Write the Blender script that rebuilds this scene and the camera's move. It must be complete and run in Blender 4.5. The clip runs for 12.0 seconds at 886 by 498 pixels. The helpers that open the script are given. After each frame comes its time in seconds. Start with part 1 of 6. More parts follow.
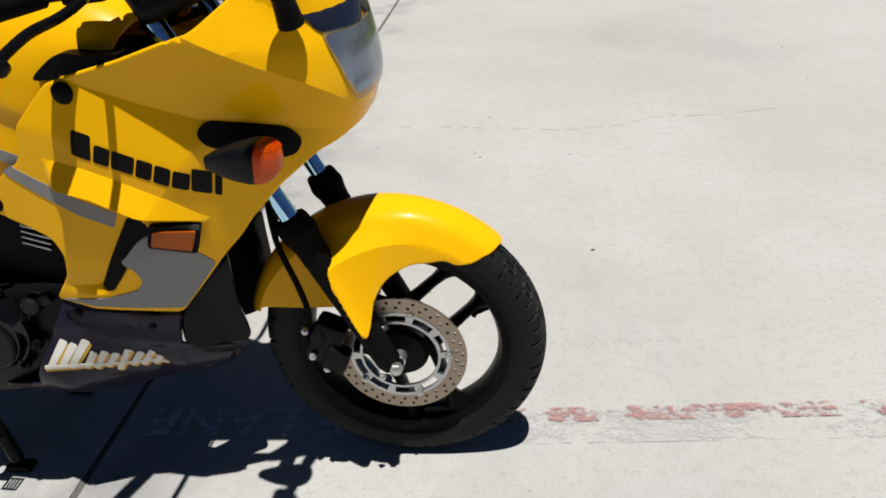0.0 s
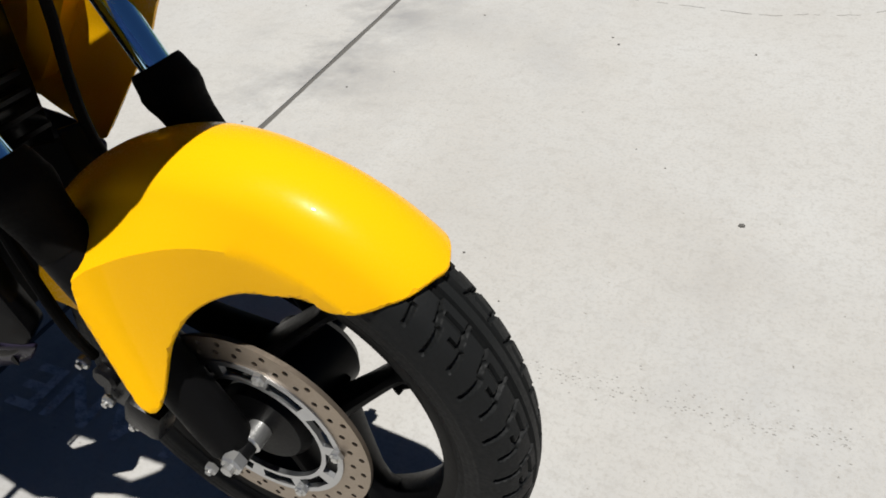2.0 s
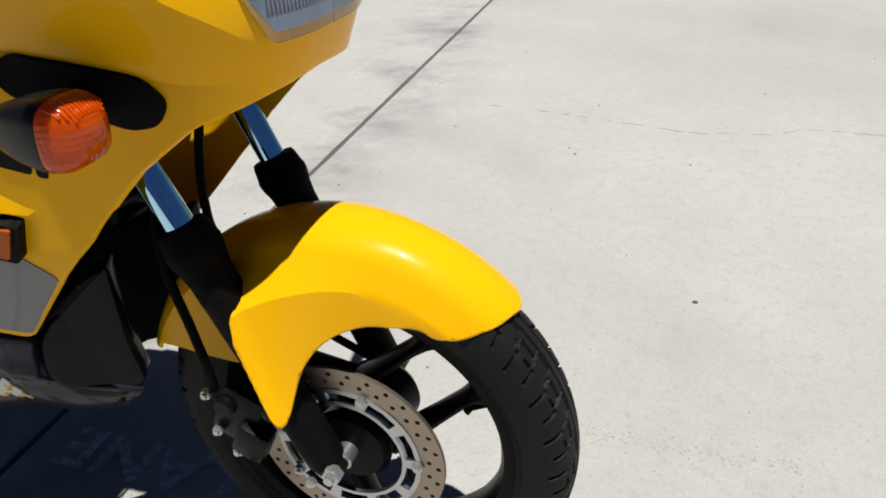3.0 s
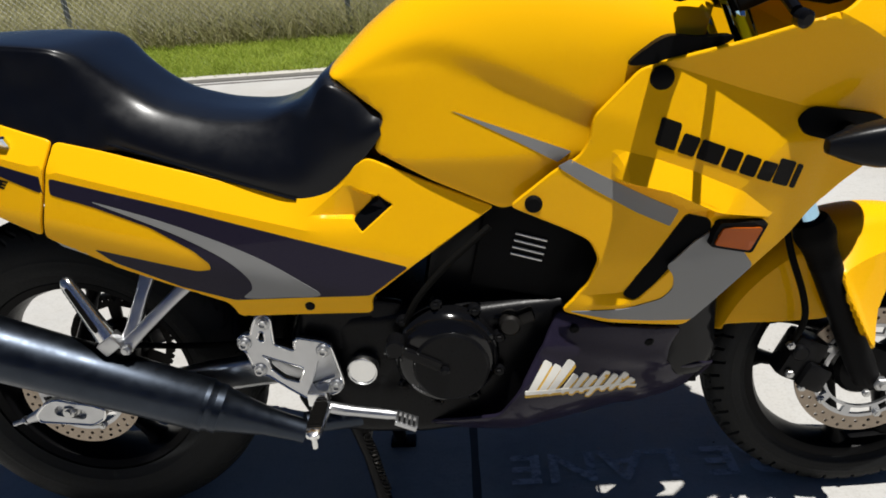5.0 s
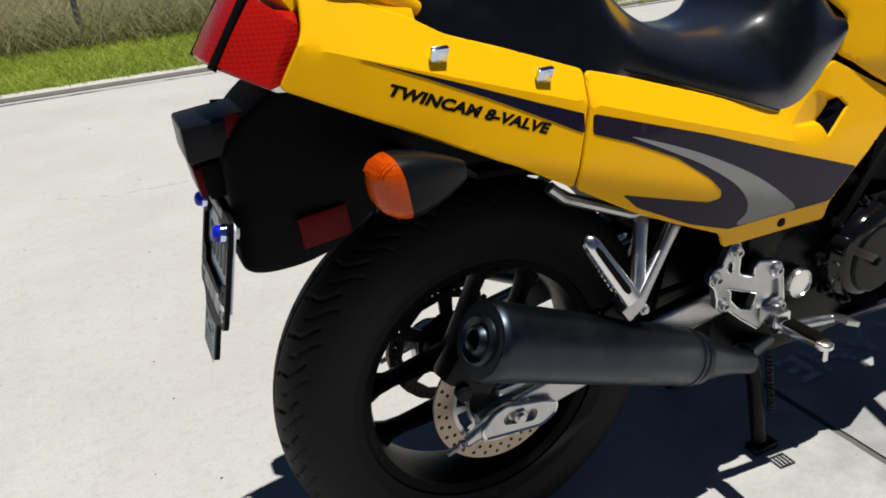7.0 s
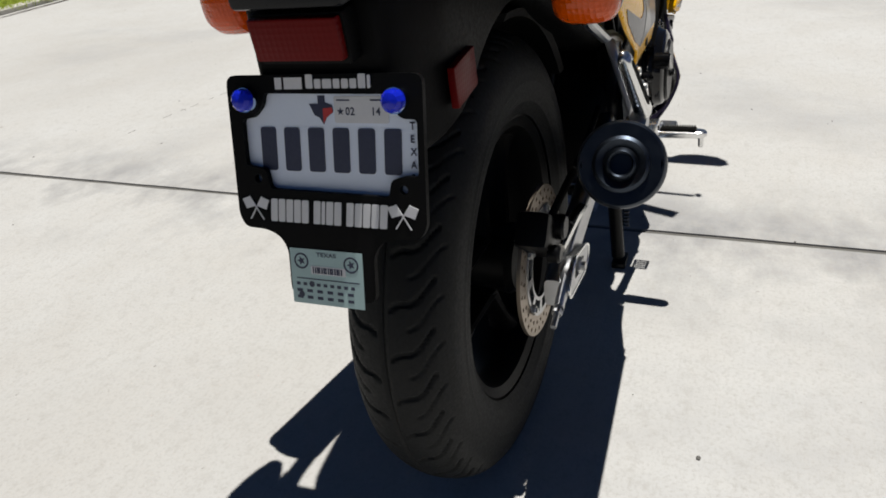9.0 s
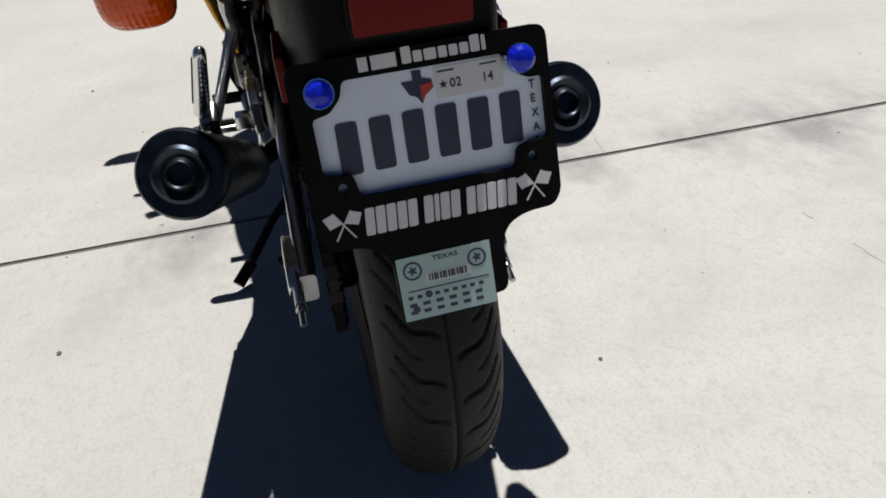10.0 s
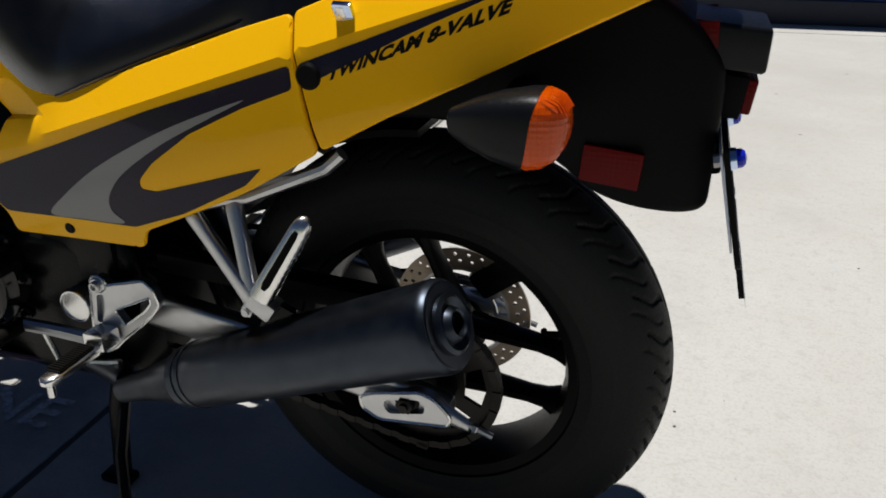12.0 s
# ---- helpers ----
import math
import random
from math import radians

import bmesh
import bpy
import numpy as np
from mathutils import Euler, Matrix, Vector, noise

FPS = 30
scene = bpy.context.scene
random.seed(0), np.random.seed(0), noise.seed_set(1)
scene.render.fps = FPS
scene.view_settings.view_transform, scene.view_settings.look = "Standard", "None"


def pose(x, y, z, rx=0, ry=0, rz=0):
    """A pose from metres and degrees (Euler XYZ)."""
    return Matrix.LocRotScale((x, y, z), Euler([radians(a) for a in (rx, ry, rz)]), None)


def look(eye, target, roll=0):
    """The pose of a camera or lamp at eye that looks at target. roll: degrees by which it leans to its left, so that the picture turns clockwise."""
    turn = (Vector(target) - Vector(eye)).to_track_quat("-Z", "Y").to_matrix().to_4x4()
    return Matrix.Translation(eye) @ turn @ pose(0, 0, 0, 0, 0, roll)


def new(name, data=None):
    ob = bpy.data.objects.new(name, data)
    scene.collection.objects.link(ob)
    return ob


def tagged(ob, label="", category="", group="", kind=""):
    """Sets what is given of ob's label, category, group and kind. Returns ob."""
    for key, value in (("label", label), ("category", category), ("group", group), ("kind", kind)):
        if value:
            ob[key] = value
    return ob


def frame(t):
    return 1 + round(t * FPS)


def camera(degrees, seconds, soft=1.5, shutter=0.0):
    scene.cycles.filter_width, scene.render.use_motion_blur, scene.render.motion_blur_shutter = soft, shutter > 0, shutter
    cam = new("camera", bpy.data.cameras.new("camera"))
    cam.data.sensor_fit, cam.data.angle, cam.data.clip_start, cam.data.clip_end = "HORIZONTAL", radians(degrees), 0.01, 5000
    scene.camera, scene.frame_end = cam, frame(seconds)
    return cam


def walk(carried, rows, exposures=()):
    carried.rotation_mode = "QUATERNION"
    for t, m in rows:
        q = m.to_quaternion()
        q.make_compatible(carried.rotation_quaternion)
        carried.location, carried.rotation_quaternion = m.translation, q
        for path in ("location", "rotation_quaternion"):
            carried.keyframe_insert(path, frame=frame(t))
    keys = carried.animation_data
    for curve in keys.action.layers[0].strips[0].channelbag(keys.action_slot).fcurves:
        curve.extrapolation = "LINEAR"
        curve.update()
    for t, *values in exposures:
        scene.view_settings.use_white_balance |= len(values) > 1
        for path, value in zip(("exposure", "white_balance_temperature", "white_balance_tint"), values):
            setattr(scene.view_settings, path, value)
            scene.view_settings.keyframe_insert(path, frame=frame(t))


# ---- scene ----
cam = camera(63.5, 12.0, 1.75)
PATH = [
    (0, (1.688, -1.07, 1.114), (1.378, 0.617, 0.085), -6.4),
    (0.5, (1.817, -0.772, 1.045), (1.2, 0.755, -0.09), -6.6),
    (1, (1.799, -0.461, 0.917), (1.001, 0.947, -0.258), -9.0),
    (1.5, (1.795, -0.353, 0.847), (0.985, 0.972, -0.414), -8.7),
    (2, (1.806, -0.356, 0.842), (1.044, 0.983, -0.434), -8.7),
    (2.5, (1.806, -0.395, 0.868), (1.074, 1.01, -0.353), -7.2),
    (3, (1.746, -0.587, 0.933), (1.128, 0.993, -0.127), -3.7),
    (3.5, (1.57, -0.791, 1.015), (1.059, 0.856, 0.002), -4.9),
    (3.7, (1.474, -0.856, 1.02), (1.068, 0.847, 0.053), -2.0),
    (5.3, (0.552, -1.158, 1.038), (0.542, 0.665, 0.215), -4.3),
    (5.5, (0.429, -1.139, 1.035), (0.509, 0.678, 0.204), -3.3),
    (6, (0.155, -1.114, 1.017), (0.481, 0.687, 0.212), -1.3),
    (6.5, (-0.135, -1.029, 1.012), (0.379, 0.711, 0.172), -2.1),
    (7, (-0.405, -0.864, 0.98), (0.307, 0.794, 0.118), -4.6),
    (7.5, (-0.6, -0.808, 0.953), (0.32, 0.75, 0.101), -1.4),
    (7.7, (-0.671, -0.773, 0.941), (0.321, 0.749, 0.106), -2.0),
    (9.3, (-0.861, -0.184, 0.822), (0.783, 0.223, -0.242), -4.7),
    (9.5, (-0.867, -0.093, 0.819), (0.78, 0.101, -0.299), -4.0),
    (10, (-0.829, 0.119, 0.829), (0.809, -0.251, -0.258), -3.6),
    (10.5, (-0.832, 0.337, 0.846), (0.713, -0.511, -0.1), -2.5),
    (11, (-0.708, 0.514, 0.876), (0.599, -0.696, -0.034), -1.1),
    (11.5, (-0.499, 0.663, 0.878), (0.431, -0.858, -0.028), -0.6),
    (12, (-0.278, 0.836, 0.875), (0.296, -0.88, 0.024), -0.1),
]
EXPOSURES = [(0.0, 0.13), (3.5, 0.12), (5.5, 0.26), (7.0, 0.19), (9.5, 0.20), (10.5, 0.15), (12.0, 0.13)]
walk(cam, [(t, look(eye, target, roll)) for t, eye, target, roll in PATH], EXPOSURES)

# ---- world, sun ----
SUN_WAY = Vector((-0.17, 0.108, -1.0)).normalized()
world = bpy.data.worlds.new("sky")
scene.world = world
world.use_nodes = True
wn = world.node_tree.nodes
sky = wn.new("ShaderNodeTexSky")
sky.sky_type, sky.sun_disc = "NISHITA", False
sky.sun_elevation = math.asin(-SUN_WAY.z)
sky.sun_rotation = math.atan2(-SUN_WAY.x, -SUN_WAY.y)
sky.altitude, sky.air_density, sky.dust_density, sky.ozone_density = 4500, 1.0, 0.0, 6.0
world.node_tree.links.new(sky.outputs[0], wn["Background"].inputs[0])
wn["Background"].inputs[1].default_value = 0.026
sun = new("sun", bpy.data.lights.new("sun", "SUN"))
sun.data.energy, sun.data.angle, sun.data.color = 5.0, radians(0.55), (0.99, 0.968, 0.925)
sun.matrix_world = look((0, 0, 6), Vector((0, 0, 6)) + SUN_WAY)


# ---- materials ----
class Mat:
    """A node material with small helpers."""

    def __init__(self, name, color=(0.5, 0.5, 0.5), rough=0.5, metal=0.0, coat=0.0, spec=0.5):
        self.m = bpy.data.materials.new(name)
        self.m.use_nodes = True
        self.t = self.m.node_tree
        self.b = self.t.nodes["Principled BSDF"]
        self.set("Base Color", (*color, 1))
        self.set("Roughness", rough)
        self.set("Metallic", metal)
        self.set("Coat Weight", coat)
        self.set("Coat Roughness", 0.03)
        self.set("Specular IOR Level", spec)
        self.color, self.rough = color, rough

    def set(self, key, value):
        self.b.inputs[key].default_value = value

    def node(self, kind, **values):
        n = self.t.nodes.new(kind)
        for k, v in values.items():
            n.inputs[k].default_value = v
        return n

    def link(self, a, b):
        self.t.links.new(a, b)

    def coord(self):
        return self.node("ShaderNodeTexCoord").outputs["Object"]

    def noise(self, scale, detail=4.0, rough=0.6, stretch=None):
        n = self.node("ShaderNodeTexNoise", Scale=scale, Detail=detail, Roughness=rough)
        c = self.coord()
        if stretch:
            mp = self.node("ShaderNodeMapping", Scale=stretch)
            self.link(c, mp.inputs[0])
            c = mp.outputs[0]
        self.link(c, n.inputs["Vector"])
        return n.outputs["Fac"]

    def ramp(self, fac, stops):
        r = self.node("ShaderNodeValToRGB")
        e = r.color_ramp.elements
        while len(e) < len(stops):
            e.new(0.5)
        for el, (p, c) in zip(e, stops):
            el.position, el.color = p, (*c, 1) if len(c) == 3 else c
        self.link(fac, r.inputs[0])
        return r.outputs[0]

    def mix(self, fac, a, b, kind="MIX"):
        n = self.node("ShaderNodeMix")
        n.data_type, n.blend_type = "RGBA", kind
        for s, v in ((0, fac), (6, a), (7, b)):
            if isinstance(v, (int, float)):
                n.inputs[s].default_value = v
            elif isinstance(v, tuple):
                n.inputs[s].default_value = (*v, 1)
            else:
                self.link(v, n.inputs[s])
        return n.outputs[2]

    def bump(self, fac, strength=0.3, distance=0.001):
        n = self.node("ShaderNodeBump", Strength=strength, Distance=distance)
        self.link(fac, n.inputs["Height"])
        last = self.b.inputs["Normal"].links
        if last:
            self.link(last[0].from_socket, n.inputs["Normal"])
        self.link(n.outputs[0], self.b.inputs["Normal"])

    def vary(self, scale=8.0, amount=0.12, fine=60.0):
        """Colour and gloss vary at two scales."""
        a, b = self.noise(scale), self.noise(fine, 3.0)
        lo = tuple(c * (1 - amount) for c in self.color)
        hi = tuple(min(1, c * (1 + amount)) for c in self.color)
        col = self.mix(a, lo, hi)
        col = self.mix(b, col, self.mix(0.5, col, lo))
        self.link(col, self.b.inputs["Base Color"])
        mr = self.node("ShaderNodeMapRange")
        mr.inputs[1].default_value, mr.inputs[2].default_value = 0.3, 0.7
        mr.inputs[3].default_value, mr.inputs[4].default_value = self.rough * 0.85, min(1, self.rough * 1.2)
        self.link(b, mr.inputs[0])
        self.link(mr.outputs[0], self.b.inputs["Roughness"])
        return self


def paint(name, color, rough=0.35, coat=0.6, metal=0.0):
    m = Mat(name, color, rough, metal, coat, 0.06)
    m.vary(3.0, 0.04, 400.0)
    m.bump(m.noise(30.0, 2.0), 0.04, 0.001)
    return m.m


def plain(name, color, rough=0.5, metal=0.0, coat=0.0, amount=0.15, bump=0.15, spec=0.5, fine=250.0):
    m = Mat(name, color, rough, metal, coat, spec).vary(12.0, amount, fine)
    m.bump(m.noise(300.0, 3.0), bump, 0.0006)
    return m.m


YELLOW = paint("yellow_paint", (0.89, 0.458, 0.003), 0.26, 0.17)
PLUM = paint("plum_grey_paint", (0.016, 0.013, 0.026), 0.30, 0.2)
SILVER = paint("silver_paint", (0.225, 0.225, 0.22), 0.34, 0.3)
NAVY = paint("dark_stripe_paint", (0.010, 0.009, 0.024), 0.3, 0.2)
BLACK_TEXT = plain("black_decal", (0.006, 0.0055, 0.005), 0.45, spec=0.08)
WHITE_TEXT = plain("white_decal", (0.72, 0.70, 0.64), 0.45)
GOLD_TEXT = plain("golden_decal", (0.62, 0.36, 0.02), 0.45)
PLASTIC = plain("black_plastic", (0.005, 0.005, 0.0053), 0.46, bump=0.25, spec=0.05)
HOUSING = plain("dark_grey_plastic", (0.0052, 0.0058, 0.0075), 0.32, bump=0.3, spec=0.16)
GLOSS = plain("black_gloss", (0.0045, 0.0045, 0.005), 0.16, coat=0.0, bump=0.05, spec=0.14)
ENGINE = plain("black_engine_enamel", (0.005, 0.005, 0.0055), 0.30, bump=0.3, spec=0.12)
CASE = plain("black_case_gloss", (0.004, 0.004, 0.0045), 0.12, bump=0.03, spec=0.35)
# the bluish cast of this black metal imitates sky sheen on the mufflers
EXHAUST = plain("black_chrome", (0.040, 0.048, 0.062), 0.36, 1.0, bump=0.05, fine=45.0, amount=0.3)
TYRE = plain("dusty_tyre_rubber", (0.0105, 0.0112, 0.0114), 0.58, amount=0.3, bump=0.4, spec=0.15)
RUBBER = plain("rubber", (0.005, 0.0047, 0.0042), 0.68, bump=0.35, spec=0.05)
def seat_vinyl():
    """Black vinyl, dull face on and glossy at a glancing angle."""
    m = Mat("seat_vinyl", (0.0030, 0.0036, 0.006), 0.34, 0.0, 0.0, 0.20).vary(12.0, 0.15, 40.0)
    m.bump(m.noise(300.0, 3.0), 0.05, 0.0006)
    m.set("Coat Roughness", 0.22)
    m.set("Coat IOR", 3.3)
    # blue tint paints the sky's sheen into the coat of the black vinyl
    m.set("Coat Tint", (0.42, 0.68, 1.0, 1.0))
    lw = m.node("ShaderNodeLayerWeight", Blend=0.5)
    m.link(m.ramp(lw.outputs["Facing"], [(0.32, (0.02, 0.02, 0.02)), (0.62, (1, 1, 1))]), m.b.inputs["Coat Weight"])
    return m.m


VINYL = seat_vinyl()
WHEELBLACK = plain("black_wheel_paint", (0.0035, 0.0035, 0.0039), 0.36, spec=0.07)
ALLOY = plain("cast_alloy", (0.50, 0.505, 0.515), 0.33, 1.0, bump=0.05, fine=70.0)
BRIGHT = plain("polished_alloy", (0.78, 0.78, 0.77), 0.22, 1.0, bump=0.1)
# neutral chrome, with a blue tint added to imitate sky in its reflections
CHROME = plain("chrome", (0.58, 0.70, 0.94), 0.07, 1.0, amount=0.03, bump=0.02)
# the blue of reflected sky is put into the fork tubes' metal colour
FORKCHROME = plain("sky_tinted_hard_chrome", (0.46, 0.76, 1.0), 0.06, 1.0, amount=0.03, bump=0.02)
STEEL = plain("zinc_steel", (0.55, 0.55, 0.54), 0.35, 0.9)
DARKSTEEL = plain("dark_steel", (0.014, 0.0125, 0.011), 0.5, 0.6)


def disc_steel():
    m = Mat("brake_disc_steel", (0.34, 0.28, 0.22), 0.36, 0.85)
    m.vary(20, 0.15, 300)
    return m.m


DISC = disc_steel()


def lens(name, color, rough=0.18, trans=0.35, relief=0.0, spec=0.2):
    m = Mat(name, color, rough, 0.0, 0.4 * spec, spec)
    m.set("Transmission Weight", trans)
    m.set("IOR", 1.49)
    grid = m.node("ShaderNodeTexVoronoi", Scale=190.0, Randomness=0.0)
    m.link(m.coord(), grid.inputs["Vector"])
    m.bump(grid.outputs["Distance"], relief, 0.002)
    n = m.noise(14.0)
    m.link(m.mix(n, tuple(c * 0.75 for c in color), color), m.b.inputs["Base Color"])
    return m.m


AMBER = lens("amber_lens", (0.93, 0.115, 0.001), 0.12, 0.42, 0.5)
RED = lens("red_lens", (0.50, 0.010, 0.006), 0.10, 0.22, 0.45)
DARKRED = lens("dark_red_reflector", (0.125, 0.003, 0.003), 0.30, 0.05, 0.3, 0.06)
ORANGE = lens("orange_reflector", (0.50, 0.10, 0.004), 0.25, 0.1, 0.15)
BLUE = lens("blue_jewel", (0.012, 0.03, 0.75), 0.1, 0.4)
CLEAR = lens("clear_lens", (0.9, 0.93, 0.95), 0.04, 0.92)
SMOKE = lens("dark_tinted_screen", (0.02, 0.025, 0.05), 0.05, 0.3)
# silver bowl, its dark blue colour standing in for mirrored sky
REFLECTOR = plain("silvered_bowl", (0.22, 0.30, 0.46), 0.22, 1.0)
PLATE = plain("pale_blue_grey_plate", (0.68, 0.74, 0.86), 0.42, amount=0.1)
PLATEINK = plain("dark_blue_ink", (0.02, 0.025, 0.06), 0.5)
STICKER = plain("pale_green_sticker", (0.37, 0.51, 0.51), 0.5)
TAG = plain("white_sticker", (0.62, 0.62, 0.64), 0.5)
FLAGRED = plain("red_ink", (0.45, 0.03, 0.03), 0.5)


def concrete_material():
    m = Mat("concrete", (0.47, 0.455, 0.42), 0.85, spec=0.25)
    big, mid, fine = m.noise(0.55, 5.0, 0.62), m.noise(4.0, 6.0, 0.65), m.noise(140.0, 4.0, 0.7)
    broom = m.noise(60.0, 2.0, 0.5, (0.12, 1.6, 1.0))
    col = m.ramp(big, [(0.30, (0.392, 0.382, 0.362)), (0.52, (0.455, 0.45, 0.433)), (0.75, (0.482, 0.479, 0.466))])
    col = m.mix(m.ramp(mid, [(0.35, (0, 0, 0)), (0.75, (0.32, 0.32, 0.32))]), col, (0.385, 0.355, 0.312))
    grey = m.noise(0.9, 7.0, 0.7, (1.0, 0.6, 1.0))
    col = m.mix(m.ramp(grey, [(0.54, (0, 0, 0)), (0.74, (0.55, 0.55, 0.55))]), col, (0.29, 0.29, 0.295))
    # grey grime that gathers in clouds along the cross joint
    sep = m.node("ShaderNodeSeparateXYZ")
    m.link(m.coord(), sep.inputs[0])
    tilt = m.node("ShaderNodeMath")
    tilt.operation = "MULTIPLY_ADD"
    m.link(sep.outputs["Y"], tilt.inputs[0])
    tilt.inputs[1].default_value, tilt.inputs[2].default_value = -SLOPE, -0.66
    off = m.node("ShaderNodeMath")
    off.operation = "ADD"
    m.link(sep.outputs["X"], off.inputs[0])
    m.link(tilt.outputs[0], off.inputs[1])
    near = m.node("ShaderNodeMath")
    near.operation = "ABSOLUTE"
    m.link(off.outputs[0], near.inputs[0])
    band = m.ramp(near.outputs[0], [(0.0, (0.95, 0.95, 0.95)), (0.12, (0.70, 0.70, 0.70)), (0.40, (0, 0, 0))])
    cloud = m.ramp(m.noise(2.1, 7.0, 0.68, (0.8, 1.0, 1.0)), [(0.47, (0, 0, 0)), (0.64, (0.95, 0.95, 0.95))])
    col = m.mix(m.mix(1.0, band, cloud, "MULTIPLY"), col, (0.20, 0.20, 0.205))
    col = m.mix(m.ramp(fine, [(0.32, (0.5, 0.5, 0.5)), (0.50, (0, 0, 0))]), col, (0.32, 0.305, 0.28))
    grain = m.noise(32.0, 8.0, 0.8)
    col = m.mix(m.ramp(grain, [(0.38, (0.45, 0.45, 0.45)), (0.5, (0, 0, 0))]), col, (0.34, 0.325, 0.30))
    pits = m.noise(75.0, 3.0, 0.5, (0.9, 1.1, 1.0))
    col = m.mix(m.ramp(pits, [(0.235, (0.7, 0.7, 0.7)), (0.275, (0, 0, 0))]), col, (0.14, 0.125, 0.105))
    vor = m.node("ShaderNodeTexVoronoi", Scale=2.6)
    m.link(m.coord(), vor.inputs["Vector"])
    col = m.mix(m.ramp(vor.outputs["Distance"], [(0.0, (0.9, 0.9, 0.9)), (0.02, (0.8, 0.8, 0.8)), (0.026, (0, 0, 0))]), col, (0.20, 0.17, 0.135))
    m.link(col, m.b.inputs["Base Color"])
    m.bump(broom, 0.45, 0.002)
    m.bump(grain, 0.3, 0.003)
    m.bump(fine, 0.35, 0.0025)
    return m.m


def worn_paint(name, color, low, high, scale=9.0, most=1.0, broad=1.1):
    """Old road paint: the flakes that are left, clear between them."""
    m = Mat(name, color, 0.7, spec=0.3)
    a, b = m.noise(scale, 8.0, 0.75, (1.0, 1.6, 1.0)), m.noise(broad, 3.0, 0.6)
    s = m.node("ShaderNodeMath")
    s.operation = "ADD"
    m.link(a, s.inputs[0])
    m.link(b, s.inputs[1])
    h = m.node("ShaderNodeMath")
    h.operation = "MULTIPLY"
    m.link(s.outputs[0], h.inputs[0])
    h.inputs[1].default_value = 0.5
    m.link(m.ramp(h.outputs[0], [(low, (0, 0, 0)), (high, (most, most, most))]), m.b.inputs["Alpha"])
    m.link(m.mix(m.noise(40.0), tuple(c * 0.8 for c in color), color), m.b.inputs["Base Color"])
    return m.m


SLOPE = -0.027
CONCRETE = concrete_material()
KERB = plain("kerb_concrete", (0.50, 0.475, 0.43), 0.85, bump=0.5)
JOINT = plain("joint_filler", (0.11, 0.105, 0.095), 0.9, amount=0.3, bump=0.6)
CRACK = plain("crack_dust", (0.28, 0.27, 0.25), 0.9, amount=0.3, bump=0.4)
REDPAINT = worn_paint("worn_red_paint", (0.50, 0.285, 0.275), 0.495, 0.56, 30.0, 0.7, 12.0)
CHALK = worn_paint("chalky_paint_residue", (0.60, 0.58, 0.57), 0.48, 0.56, 34.0, 0.6, 3.0)
WHITEPAINT = worn_paint("worn_white_paint", (0.72, 0.71, 0.72), 0.40, 0.54, 30.0, 0.9)


def foliage(name, lo, hi, scale):
    m = Mat(name, lo, 0.75, spec=0.2)
    rnd = m.node("ShaderNodeNewGeometry").outputs["Random Per Island"]
    n = m.noise(scale, 4.0)
    c = m.mix(rnd, lo, hi)
    c = m.mix(m.ramp(n, [(0.4, (0, 0, 0)), (0.75, (0.6, 0.6, 0.6))]), c, tuple((a * 0.6) for a in lo))
    m.link(c, m.b.inputs["Base Color"])
    thin = m.node("ShaderNodeBsdfTranslucent")
    m.link(c, thin.inputs["Color"])
    both = m.node("ShaderNodeMixShader", Fac=0.45)
    m.link(m.b.outputs[0], both.inputs[1])
    m.link(thin.outputs[0], both.inputs[2])
    m.link(both.outputs[0], m.t.nodes["Material Output"].inputs["Surface"])
    return m.m


GRASS = foliage("lawn_grass", (0.24, 0.33, 0.035), (0.44, 0.49, 0.09), 1.3)
TALLGRASS = foliage("dry_tall_grass", (0.30, 0.30, 0.14), (0.50, 0.455, 0.26), 0.8)
SOIL = plain("soil", (0.17, 0.22, 0.04), 0.95, amount=0.4, bump=0.5)
GALV = plain("galvanised_steel", (0.26, 0.27, 0.28), 0.5, 0.7)
FARWALL = plain("shaded_blue_wall", (0.07, 0.13, 0.36), 0.6)


# ---- mesh helpers ----
def sharpen(bm, angle=34):
    bm.normal_update()
    lim = radians(angle)
    for f in bm.faces:
        f.smooth = True
    for e in bm.edges:
        if len(e.link_faces) == 2:
            e.smooth = e.calc_face_angle(0) < lim


def unit(v):
    return max(0.0, min(1.0, v))


NARROW = {"side_cover", "tail_cowl", "seat_lock", "seat", "peg_plate", "engine", "frame_plate", "swingarm", "shift_lever", "frame_tube", "seat_rail", "under_seat_tray", "passenger_peg_bracket", "grab_rail"}


def settle(name, bm, parent):
    """The stance of the motorcycle's parts: the left of the body stands in closer than its right, the plate and wheels sit a little to one side."""
    top = parent
    while top and top.parent and top.parent.name != "motorcycle":
        top = top.parent
    if not top or top.name != "motorcycle" and (not top.parent or top.parent.name != "motorcycle"):
        return
    kind = name if top.name == "motorcycle" else top.name.split(".")[0]
    aside = {"plate_frame": -0.002, "rear_wheel": -0.008, "front_wheel": -0.008}.get(kind)
    for v in bm.verts:
        if aside:
            v.co.y += aside
        elif kind in NARROW and v.co.y > 0:
            y, z = v.co.y, v.co.z
            share = 0.4 if kind == "passenger_peg_bracket" else 1.0
            if kind in ("side_cover", "tail_cowl"):
                share = -0.10 + 1.10 * unit((v.co.x + 0.27) / 0.34)
            v.co.y = y - share * 0.034 * z * min(1.0, y / 0.10)
            v.co.z = z + share * 0.018 * y


